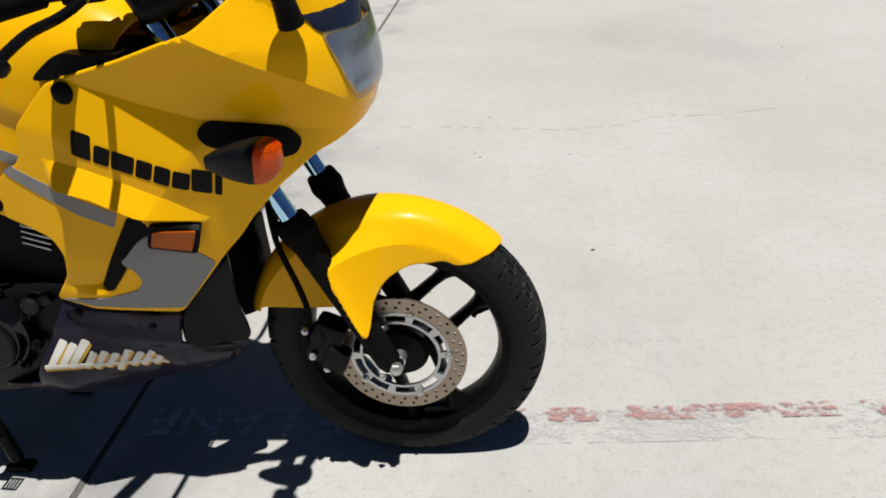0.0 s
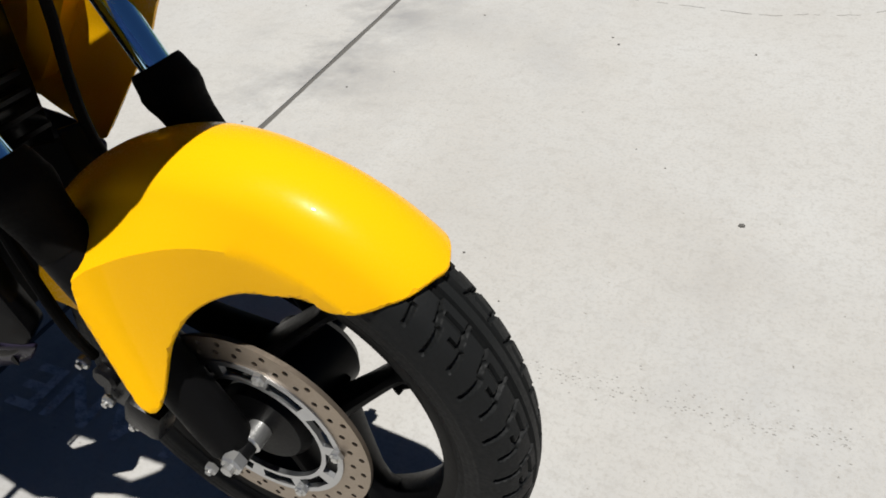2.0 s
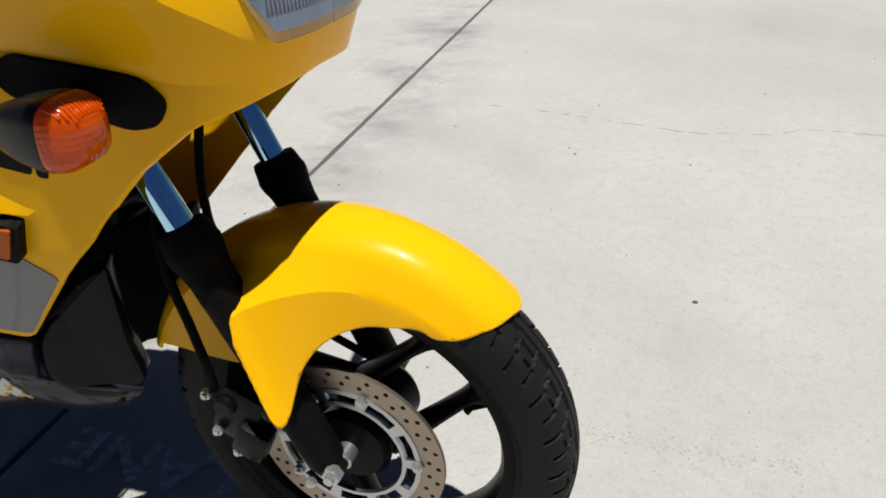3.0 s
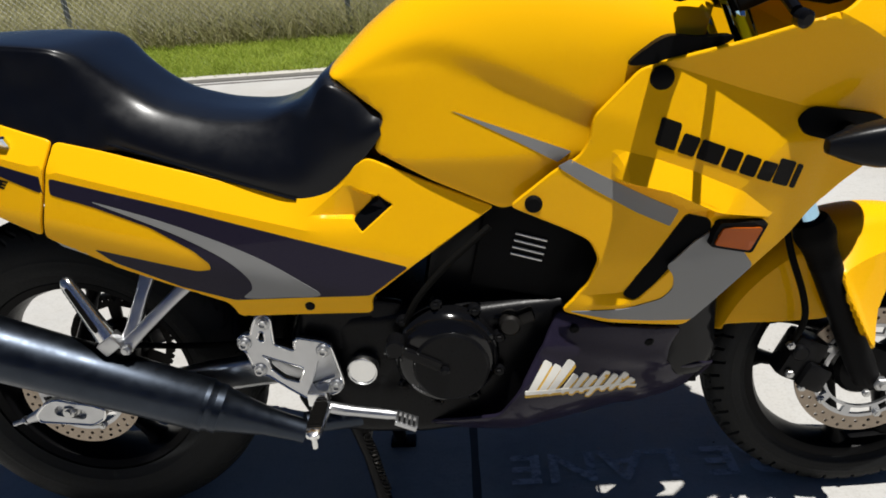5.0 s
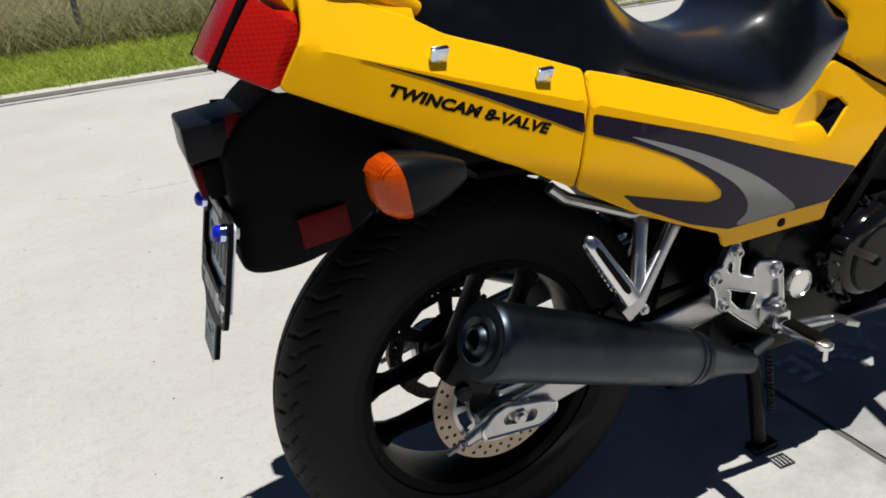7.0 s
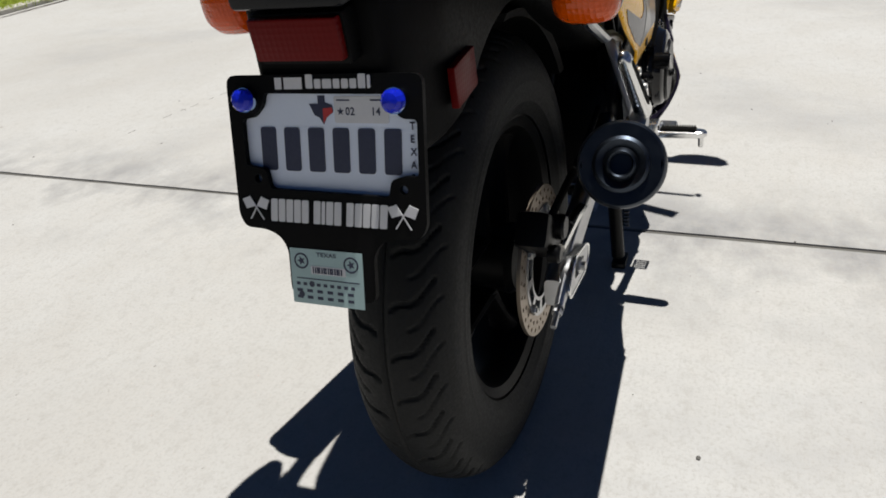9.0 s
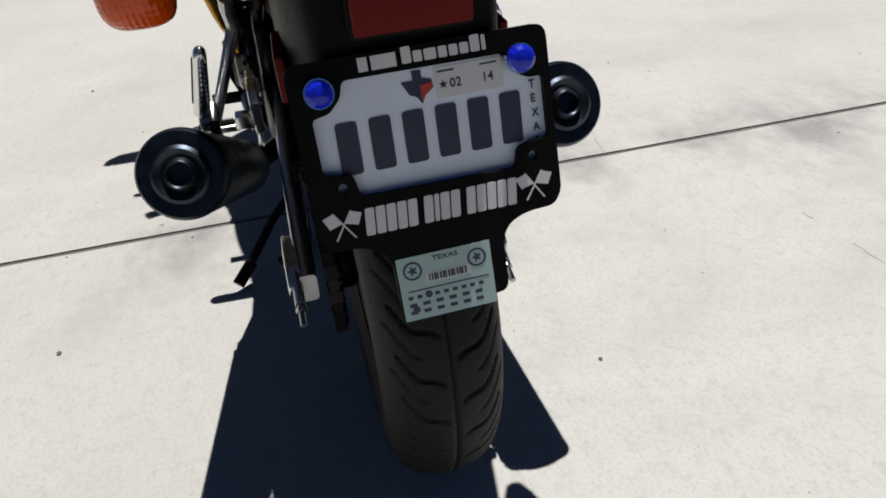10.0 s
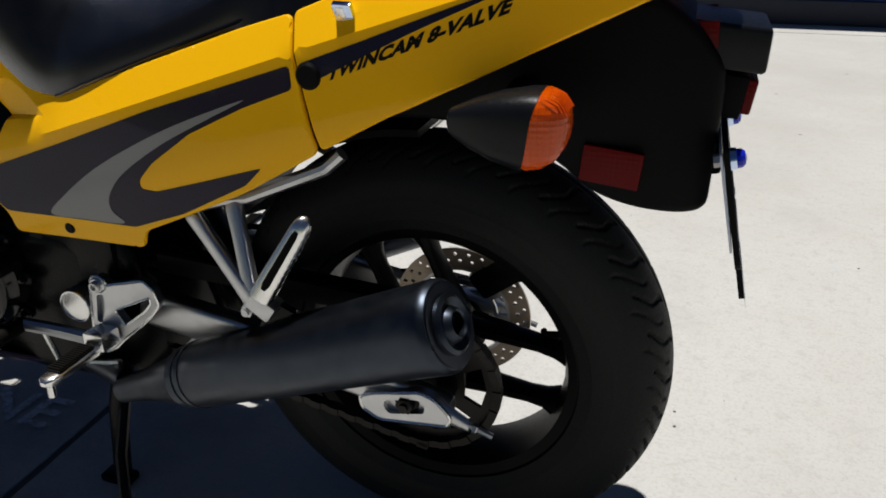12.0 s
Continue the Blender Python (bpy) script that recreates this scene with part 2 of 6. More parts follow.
def part(name, bm, material, parent=None, label="", angle=34, recalc=True):
    """Links a bmesh as one mesh object under a thing or a part."""
    settle(name, bm, parent)
    if recalc:
        bmesh.ops.recalc_face_normals(bm, faces=bm.faces)
    sharpen(bm, angle)
    me = bpy.data.meshes.new(name)
    bm.to_mesh(me)
    bm.free()
    for mt in material if isinstance(material, (list, tuple)) else [material]:
        me.materials.append(mt)
    ob = new(name, me)
    ob.parent = parent
    if label:
        ob["label"] = label
    return ob


def frame_of(way):
    w = Vector(way).normalized()
    up = Vector((0, 0, 1)) if abs(w.z) < 0.95 else Vector((1, 0, 0))
    u = up.cross(w).normalized()
    return u, w.cross(u), w


def ring_loft(bm, rings, closed=True, cap=True):
    """Skins rings of points, each the same count."""
    rows = [[bm.verts.new(p) for p in r] for r in rings]
    n = len(rows[0])
    for a, b in zip(rows, rows[1:]):
        for i in range(n if closed else n - 1):
            j = (i + 1) % n
            bm.faces.new((a[i], a[j], b[j], b[i]))
    if cap and closed:
        bm.faces.new(rows[0][::-1])
        bm.faces.new(rows[-1])
    return rows


def tube(bm, points, r, seg=10, cap=True):
    """A round tube along points; r a number or one for each point."""
    pts = [Vector(p) for p in points]
    rs = r if isinstance(r, (list, tuple)) else [r] * len(pts)
    rings, u = [], None
    for i, p in enumerate(pts):
        w = (pts[min(i + 1, len(pts) - 1)] - pts[max(i - 1, 0)]).normalized()
        if u is None:
            u = frame_of(w)[0]
        u = (u - w * u.dot(w)).normalized()
        v = w.cross(u)
        rings.append([p + rs[i] * (math.cos(a) * u + math.sin(a) * v) for a in np.linspace(0, 2 * math.pi, seg, endpoint=False)])
    ring_loft(bm, rings, True, cap)
    return bm


def spline(pts, n=8, closed=False):
    """Catmull-Rom through the points, any dimension."""
    p = [np.array(q, float) for q in pts]
    m = len(p)
    out = []
    for i in range(m if closed else m - 1):
        a, b, c, d = (p[(i - 1) % m], p[i], p[(i + 1) % m], p[(i + 2) % m]) if closed else (p[max(i - 1, 0)], p[i], p[i + 1], p[min(i + 2, m - 1)])
        for k in range(n):
            t = k / n
            out.append(0.5 * (2 * b + (c - a) * t + (2 * a - 5 * b + 4 * c - d) * t * t + (3 * b - a - 3 * c + d) * t**3))
    if not closed:
        out.append(p[-1])
    return out


def rounded(pts, r, seg=4):
    """A closed outline with its corners rounded."""
    out, m = [], len(pts)
    for i in range(m):
        a, b, c = (np.array(pts[(i + k) % m], float) for k in (-1, 0, 1))
        da, dc = a - b, c - b
        la, lc = np.linalg.norm(da), np.linalg.norm(dc)
        q = min(r, la * 0.45, lc * 0.45)
        s, e = b + da / la * q, b + dc / lc * q
        for k in range(seg + 1):
            t = k / seg
            out.append((1 - t) ** 2 * s + 2 * t * (1 - t) * b + t * t * e)
    return out


def resample(loop, step):
    out, m = [], len(loop)
    for i in range(m):
        a, b = np.array(loop[i], float), np.array(loop[(i + 1) % m], float)
        d = np.linalg.norm(b - a)
        if d < 1e-5:
            continue
        for k in range(max(1, int(round(d / step)))):
            out.append(a + (b - a) * k / max(1, int(round(d / step))))
    return np.array(out)


def inside(P, loop):
    x, y = P[:, 0], P[:, 1]
    res = np.zeros(len(P), bool)
    a, b = loop, np.roll(loop, -1, 0)
    for (x1, y1), (x2, y2) in zip(a, b):
        if y1 != y2:
            res ^= ((y1 > y) != (y2 > y)) & (x < (x2 - x1) * (y - y1) / (y2 - y1) + x1)
    return res


def edge_distance(P, loop):
    best = np.full(len(P), 9.0)
    for a, b in zip(loop, np.roll(loop, -1, 0)):
        d = b - a
        t = np.clip(((P - a) @ d) / max(d @ d, 1e-12), 0, 1)
        best = np.minimum(best, np.hypot(*(P - a - t[:, None] * d).T))
    return best


def tessellate(loops, step, fringe=(), lines=()):
    """Triangles of a flat shape with holes (the first loop is the outside), with inner points on a grid."""
    from mathutils import geometry
    pts, edges = [], []
    for lp in loops:
        k = len(pts)
        pts += [tuple(p) for p in lp]
        edges += [(k + i, k + (i + 1) % len(lp)) for i in range(len(lp))]
    lo, hi = loops[0].min(0), loops[0].max(0)
    gx, gy = np.arange(lo[0], hi[0], step), np.arange(lo[1], hi[1], step * 0.87)
    grid = np.array([(x + (step / 2 if j % 2 else 0), y) for j, y in enumerate(gy) for x in gx]).reshape(-1, 2)
    extra = [grid]
    for lp in loops:
        t = np.roll(lp, -1, 0) - np.roll(lp, 1, 0)
        nrm = np.stack([-t[:, 1], t[:, 0]], 1) / np.maximum(np.hypot(*t.T), 1e-9)[:, None]
        for f in fringe:
            extra += [lp + nrm * f, lp - nrm * f]
    cand = np.concatenate(extra)
    ok = inside(cand, loops[0])
    for lp in loops[1:]:
        ok &= ~inside(cand, lp)
    cand = cand[ok]
    dist = np.min([edge_distance(cand, lp) for lp in loops], 0) if len(cand) else np.zeros(0)
    near = min(fringe) * 0.8 if fringe else step * 0.35
    cand, dist = cand[dist > near], dist[dist > near]
    if fringe:
        ng = len(cand)
        keep = (dist > max(fringe) * 1.3) | (dist < max(fringe) * 1.02)
        cand = cand[keep]
    for ln in lines:
        q = np.array(ln, float)
        seg = [q[:1]]
        for a, c in zip(q, q[1:]):
            n = max(1, int(round(np.hypot(*(c - a)) / (step * 0.7))))
            seg.append(a + (c - a) * (np.arange(1, n + 1) / n)[:, None])
        seg = np.concatenate(seg)
        ok = inside(seg, loops[0])
        for lp in loops[1:]:
            ok &= ~inside(seg, lp)
        if ok.any():
            far = np.min(np.hypot(cand[:, None, 0] - seg[None, :, 0], cand[:, None, 1] - seg[None, :, 1]), 1)
            cand = cand[far > step * 0.4]
            k = len(pts)
            names = {}
            for i, p in enumerate(seg):
                if ok[i]:
                    names[i] = len(pts)
                    pts.append(tuple(p))
            edges += [(names[i], names[i + 1]) for i in range(len(seg) - 1) if i in names and i + 1 in names]
    V = [Vector(p) for p in pts] + [Vector(p) for p in cand]
    co, _, tri, *_ = geometry.delaunay_2d_cdt(V, edges, [], 0, 1e-6)
    co = np.array([tuple(c) for c in co])
    tri = np.array([t for t in tri if len(t) == 3])
    mid = co[tri].mean(1)
    ok = inside(mid, loops[0])
    for lp in loops[1:]:
        ok &= ~inside(mid, lp)
    return co, tri[ok]


def solid_sheet(bm, co3, back3, tri):
    """Front and back skins with walls along all open edges."""
    used = sorted({int(i) for t in tri for i in t})
    f = {i: bm.verts.new(co3[i]) for i in used}
    b = {i: bm.verts.new(back3[i]) for i in used} if back3 is not None else None
    count = {}
    for t in tri:
        t = [int(i) for i in t]
        bm.faces.new([f[i] for i in t])
        if b:
            bm.faces.new([b[i] for i in t[::-1]])
        for i in range(3):
            e = (t[i], t[(i + 1) % 3])
            count[e] = 1
    if b:
        for i, j in count:
            if (j, i) not in count:
                bm.faces.new((f[j], f[i], b[i], b[j]))


def plate(outline, holes=(), y0=0.0, y1=0.005, step=0.05, to=None, bm=None, bevel=0.0):
    """A flat plate, drawn in (x, z), from y0 to y1; to: a pose for it."""
    bm = bm or bmesh.new()
    loops = [np.array(outline, float)] + [np.array(h, float) for h in holes]
    co, tri = tessellate(loops, step)
    dist = np.min([edge_distance(co, lp) for lp in loops], 0) if bevel else None
    A = [Vector((x, y0, z)) for x, z in co]
    B = [Vector((x, y1, z)) for x, z in co]
    bm.verts.ensure_lookup_table()
    before = set(bm.verts)
    solid_sheet(bm, A, B, tri)
    if to is not None:
        for v in bm.verts:
            if v not in before:
                v.co = to @ v.co
    return bm


class Skin:
    """A curved body panel: an outline in (u, v), lifted to 3D by a function, its rim rolled in by 'roll'."""

    def __init__(self, outline, lift, holes=(), roll=0.006, thick=0.004, step=0.016, edge=0.008, lines=()):
        self.lines = lines
        self.loops = [resample(outline, edge)] + [resample(h, edge) for h in holes]
        self.lift, self.roll, self.thick, self.step = lift, roll, thick, step

    def at(self, u, v, off=0.0, rolled=True):
        P = np.array([[u, v]])
        return self.many(P, off, rolled)[0]

    def many(self, P, off=0.0, rolled=True):
        d = np.min([edge_distance(P, lp) for lp in self.loops], 0) if rolled and self.roll else np.full(len(P), 1.0)
        out = []
        for (u, v), e in zip(P, d):
            sink = 0.0
            if e < self.roll:
                sink = self.roll - math.sqrt(max(0.0, self.roll**2 - (self.roll - e) ** 2))
            p = Vector(self.lift(u, v))
            h = 1e-3
            n = (Vector(self.lift(u + h, v)) - Vector(self.lift(u - h, v))).cross(Vector(self.lift(u, v + h)) - Vector(self.lift(u, v - h)))
            n = n.normalized() if n.length > 1e-12 else Vector((0, -1, 0))
            out.append(p + n * (off - sink))
        return out

    def build(self, side=-1):
        co, tri = tessellate(self.loops, self.step, (self.roll * 0.3, self.roll * 0.75) if self.roll else (), self.lines)
        f, b = self.many(co), self.many(co, -self.thick - self.roll * 0.6, False)
        if side > 0:
            f, b = ([Vector((p.x, -p.y, p.z)) for p in q] for q in (f, b))
        bm = bmesh.new()
        solid_sheet(bm, f, b, tri)
        return bm

    def decal(self, outline, side=-1, off=0.0008, step=0.012, holes=(), edge=0.006):
        """A thin film that follows this panel."""
        loops = [resample(outline, edge)] + [resample(h, edge) for h in holes]
        co, tri = tessellate(loops, step)
        f, b = self.many(co, off), self.many(co, -0.001)
        if side > 0:
            f, b = ([Vector((p.x, -p.y, p.z)) for p in q] for q in (f, b))
        bm = bmesh.new()
        solid_sheet(bm, f, b, tri)
        return bm


def letters(body, to, bm=None, shear=0.0, sx=1.0, size=1.0, bold=0.022):
    """Flat letters of the built-in font, each vertex placed by to(u, v)."""
    cu = bpy.data.curves.new("lettering", "FONT")
    cu.body, cu.size, cu.resolution_u = body, size, 3
    cu.space_character = 1.05
    cu.offset = bold * size
    ob = bpy.data.objects.new("lettering", cu)
    scene.collection.objects.link(ob)
    me = bpy.data.meshes.new_from_object(ob.evaluated_get(bpy.context.evaluated_depsgraph_get()))
    bpy.data.objects.remove(ob)
    bm = bm or bmesh.new()
    vs = [bm.verts.new(to((v.co.x + shear * v.co.y) * sx, v.co.y)) for v in me.vertices]
    for p in me.polygons:
        try:
            bm.faces.new([vs[i] for i in p.vertices])
        except ValueError:
            pass
    bpy.data.meshes.remove(me)
    return bm


def lathe(bm, profile, centre, seg=48, closed=False, wobble=None):
    """A body of revolution round a line along y: profile of (radius, y)."""
    c = Vector(centre)
    rings = []
    for a in np.linspace(0, 2 * math.pi, seg, endpoint=False):
        rings.append([c + Vector((r * math.cos(a), y, r * math.sin(a))) for r, y in profile])
    rows = [[bm.verts.new(p) for p in r] for r in rings]
    n = len(profile)
    for i in range(seg):
        a, b = rows[i], rows[(i + 1) % seg]
        for k in range(n if closed else n - 1):
            j = (k + 1) % n
            bm.faces.new((a[k], a[j], b[j], b[k]))
    return bm


def disc(bm, centre, way, r, depth, seg=20, bevel=0.0):
    """A short cylinder with a chamfered front, from centre along way."""
    c, w = Vector(centre), Vector(way).normalized()
    b = min(bevel, r * 0.5, depth * 0.9)
    tube(bm, [c, c + w * (depth - b), c + w * depth] if b else [c, c + w * depth], [r, r, r - b] if b else r, seg)
    return bm


def block(bm, centre, size, turn=(0, 0, 0), bevel=0.004):
    before = set(bm.verts)
    m = pose(*centre, *turn)
    made = bmesh.ops.create_cube(bm, size=1.0)
    for v in made["verts"]:
        v.co = Vector((v.co.x * size[0], v.co.y * size[1], v.co.z * size[2]))
    if bevel:
        es = list({e for v in made["verts"] for e in v.link_edges})
        bmesh.ops.bevel(bm, geom=es, offset=min(bevel, min(size) * 0.4), segments=2, affect="EDGES", profile=0.6)
    for v in bm.verts:
        if v not in before:
            v.co = m @ v.co
    return bm


def hexnut(bm, centre, way, r=0.008, depth=0.006):
    c, w = Vector(centre), Vector(way).normalized()
    tube(bm, [c, c + w * depth * 0.8, c + w * depth], [r, r, r * 0.85], 6)
    tube(bm, [c + w * depth, c + w * depth * 1.5], r * 0.5, 10)
    return bm


def circle(cx, cz, r, n=24, a0=0.0):
    return [(cx + r * math.cos(a0 + a), cz + r * math.sin(a0 + a)) for a in np.linspace(0, 2 * math.pi, n, endpoint=False)]


def table(xs, ys):
    return lambda x: float(np.interp(x, xs, ys))


def smooth_table(xs, ys):
    q = spline(list(zip(xs, ys)), 10)
    X, Y = [p[0] for p in q], [p[1] for p in q]
    return lambda x: float(np.interp(x, X, Y))


def mirrored(bm):
    """The same mesh on the other side of the bike."""
    for v in bm.verts:
        v.co.y = -v.co.y
    bmesh.ops.reverse_faces(bm, faces=bm.faces)
    return bm


# ---- the motorcycle ----
bike = new("motorcycle")
bike.matrix_world = pose(0, -0.002, 0, -1.8, 0, 0)
tagged(bike, "yellow sport motorcycle with plum stripes on its centre stand", "motorcycle", kind="thing")
SIDES = (-1, 1)


AXLE_F, AXLE_R = Vector((1.400, 0, 0.269)), Vector((0.0, 0, 0.312))
STEER_AXIS = Vector((-0.42, 0, 1)).normalized()
STEER = Matrix.Translation((1.24, 0, 0.56)) @ Matrix.Rotation(radians(1.0), 4, STEER_AXIS) @ Matrix.Translation((-1.24, 0, -0.56))


def steered(bm):
    bmesh.ops.transform(bm, matrix=STEER, verts=bm.verts)
    return bm


# ---- wheels ----
def tyre_mesh(centre, r, half, bead, tread, seg=1200, lat=60):
    """A tyre with its tread cut as real grooves."""
    prof = [(-half * 0.80, bead), (-half * 0.97, bead + (r - bead) * 0.22), (-half, bead + (r - bead) * 0.45), (-half * 0.93, bead + (r - bead) * 0.66),
            (-half * 0.72, bead + (r - bead) * 0.855), (-half * 0.38, bead + (r - bead) * 0.965), (0, r)]
    prof = prof + [(-y, q) for y, q in prof[-2::-1]]
    line = spline(prof, 8)
    line = [line[int(round(i))] for i in np.linspace(0, len(line) - 1, lat * 2 + 1)]
    bm = bmesh.new()
    rows = []
    for k in range(seg):
        a = 2 * math.pi * k / seg
        row = []
        for i, (y, q) in enumerate(line):
            s = y / half
            t = (line[min(i + 1, len(line) - 1)][0] - line[max(i - 1, 0)][0], line[min(i + 1, len(line) - 1)][1] - line[max(i - 1, 0)][1])
            ln = math.hypot(*t)
            ny, nr = -t[1] / ln, t[0] / ln
            d = tread(a, s, q) if q > bead + (r - bead) * 0.5 else 0.0
            if abs(q - (bead + (r - bead) * 0.16)) < 0.003 or abs(q - (bead + (r - bead) * 0.40)) < 0.0022:
                d += 0.0008
            row.append(bm.verts.new(centre + Vector(((q + nr * d) * math.cos(a), y + ny * d, (q + nr * d) * math.sin(a)))))
        rows.append(row)
    for k in range(seg):
        a, b = rows[k], rows[(k + 1) % seg]
        for i in range(len(line) - 1):
            bm.faces.new((a[i], a[i + 1], b[i + 1], b[i]))
    return bm


def groove(x, w):
    """1 in the middle of a groove of half-width w, 0 outside."""
    return max(0.0, min(1.0, (w - abs(x)) / (w * 0.35)))


def tread_front(a, s, q):
    """Paired shoulder blocks, long and short by turns, with stepped ends, and a straight groove by the centre."""
    m, side = abs(s), (0.25 if s > 0 else 0.0)
    p = (a * 29 / (2 * math.pi) + side + 0.34 * m) % 1.0
    g = groove(m - 0.13, 0.03)
    first = p < 0.5
    inner, outer = (0.40, 0.97) if first else (0.22, 0.90)
    step = 0.07 if m > 0.62 else 0.0
    e = (p + step) % 0.5
    if inner < m < outer:
        g = max(g, groove(min(e, 0.5 - e), 0.052))
    if e < 0.40:
        g = max(g, groove(m - inner, 0.028))
    if first and e < 0.30:
        g = max(g, groove(m - 0.63, 0.024))
    return -0.0048 * g


def tread_rear(a, s, q):
    """Slanted wavy cuts from the shoulders to a centre groove."""
    k = a * 34 / (2 * math.pi)
    g = groove(s - 0.008 * math.sin(a * 13), 0.03)
    ph = (k + (0.5 if s > 0 else 0) + 1.1 * abs(s) + 0.12 * math.sin(abs(s) * 9)) % 1.0
    if 0.14 < abs(s) < 0.78:
        g = max(g, groove(ph - 0.5, 0.065))
    if 0.42 < abs(s) < 0.86:
        g = max(g, 0.6 * groove((ph + 0.5) % 1.0 - 0.5, 0.05))
    return -0.003 * g


def wheel(name, c, r, half, rim_half, pair0, tread, label, fix):
    hub = bmesh.new()
    ring = [(0.208, -rim_half), (0.208, -rim_half * 0.80), (0.196, -rim_half * 0.72), (0.190, -rim_half * 0.2), (0.190, rim_half * 0.2), (0.196, rim_half * 0.72),
            (0.208, rim_half * 0.80), (0.208, rim_half), (0.200, rim_half * 1.04), (0.187, rim_half * 0.92), (0.180, rim_half * 0.5), (0.178, 0),
            (0.180, -rim_half * 0.5), (0.187, -rim_half * 0.92), (0.200, -rim_half * 1.04)]
    lathe(hub, ring, c, 96, True)
    rim = part(name, fix(hub), WHEELBLACK, bike, label)
    h = bmesh.new()
    lathe(h, [(0.012, -0.062), (0.045, -0.060), (0.052, -0.05), (0.046, -0.02), (0.046, 0.02), (0.052, 0.05), (0.045, 0.060), (0.012, 0.062)], c, 40, True)
    part("hub", fix(h), WHEELBLACK, rim)
    for k in range(3):
        ang = radians(pair0 + 120 * k)
        d, n = Vector((math.cos(ang), 0, math.sin(ang))), Vector((-math.sin(ang), 0, math.cos(ang)))
        for s in SIDES:
            b = bmesh.new()
            rings = []
            for t, wd, dp in ((0.012, 0.014, 0.030), (0.05, 0.0125, 0.026), (0.09, 0.0105, 0.022), (0.135, 0.0095, 0.019), (0.158, 0.012, 0.021), (0.177, 0.024, 0.026)):
                o = c + d * t + n * s * (0.047 - 0.004 * t / 0.18)
                if t > 0.17:
                    o = c + d * 0.176 + n * s * 0.046
                rings.append([o + n * wd * math.cos(q) + Vector((0, dp * math.sin(q), 0)) for q in np.linspace(0, 2 * math.pi, 12, endpoint=False)])
            ring_loft(b, rings)
            part("spoke", fix(b), WHEELBLACK, rim)
    part("tyre", fix(tyre_mesh(c, r, half, 0.203, tread)), TYRE, rim, "black tyre with a cut tread", 50, False)
    v = bmesh.new()
    va = radians(pair0 - 22)
    vd = Vector((math.cos(va), 0, math.sin(va)))
    tube(v, [c + vd * 0.182, c + vd * 0.150 + Vector((0, -0.006, 0)), c + vd * 0.146 + Vector((0, -0.014, 0))], [0.005, 0.0045, 0.005], 8)
    part("valve_stem", fix(v), RUBBER, rim)
    return rim


def brake_disc(parent, c, y, r_out, r_in, fix, side=-1):
    """A drilled rotor on a windowed carrier."""
    holes = []
    for k in range(30):
        a = 2 * math.pi * k / 30
        for j in range(2):
            q = r_out - 0.008 - 0.011 * j
            holes.append(circle(c.x + q * math.cos(a + j * 0.07), c.z + q * math.sin(a + j * 0.07), 0.0033, 7))
    b = plate(circle(c.x, c.z, r_out, 90), [circle(c.x, c.z, r_out - 0.031, 72)] + holes, y - 0.0025, y + 0.0025)
    rotor = part("brake_disc", fix(b), DISC, parent, "drilled steel brake disc, bronze grey")
    wins = []
    for k in range(10):
        a = 2 * math.pi * (k + 0.5) / 10
        w = 0.235
        q0, q1 = r_in + 0.005, r_out - 0.035
        wins.append([(c.x + q * math.cos(a + e), c.z + q * math.sin(a + e)) for q, e in ((q0, -w), (q0, 0), (q0, w), (q1, w * 0.95), (q1, 0), (q1, -w * 0.95))])
    b = plate(circle(c.x, c.z, r_out - 0.0292, 72), [circle(c.x, c.z, r_in, 48)] + wins, y - 0.004, y + 0.0018)
    part("disc_carrier", fix(b), ALLOY, parent)
    for k in range(5):
        b = bmesh.new()
        a = 2 * math.pi * k / 5
        hexnut(b, (c.x + (r_out - 0.033) * math.cos(a), y + side * 0.004, c.z + (r_out - 0.033) * math.sin(a)), (0, side, 0), 0.0075, 0.005)
        part("disc_bolt", fix(b), STEEL, parent)
    return rotor


same = lambda bm: bm  # noqa: E731
wf = wheel("front_wheel", AXLE_F, 0.2690, 0.047, 0.036, 43, tread_front, "black cast six-spoke front wheel", steered)
brake_disc(wf, AXLE_F, -0.060, 0.124, 0.071, steered)
wr = wheel("rear_wheel", AXLE_R, 0.3165, 0.068, 0.050, 187, tread_rear, "black cast six-spoke rear wheel", same)
brake_disc(wr, AXLE_R, -0.088, 0.108, 0.052, same)
# chain side of the rear wheel: sprocket and chain
teeth = []
for k in range(45 * 4):
    a = 2 * math.pi * k / 180
    q = 0.100 + (0.003 if k % 4 in (1, 2) else -0.003)
    teeth.append((AXLE_R.x + q * math.cos(a), AXLE_R.z + q * math.sin(a)))
lights = [[(AXLE_R.x + q * math.cos(2 * math.pi * k / 6 + e), AXLE_R.z + q * math.sin(2 * math.pi * k / 6 + e)) for q, e in ((0.060, -0.34), (0.058, 0), (0.060, 0.34), (0.086, 0.38), (0.088, 0), (0.086, -0.38))] for k in range(6)]
part("sprocket", plate(teeth, lights, 0.083, 0.089), DARKSTEEL, wr, "dark steel rear sprocket")
b = bmesh.new()
lathe(b, [(0.02, 0.058), (0.050, 0.060), (0.054, 0.072), (0.052, 0.083), (0.046, 0.092), (0.02, 0.093)], AXLE_R, 40, True)
part("sprocket_carrier", b, WHEELBLACK, wr, "dark cush drive hub")


# ---- forks, front fender ----
def fork_at(z, s, back=0.0):
    return Vector((1.385 - 0.435 * (z - 0.270) - back, s * 0.094, z))


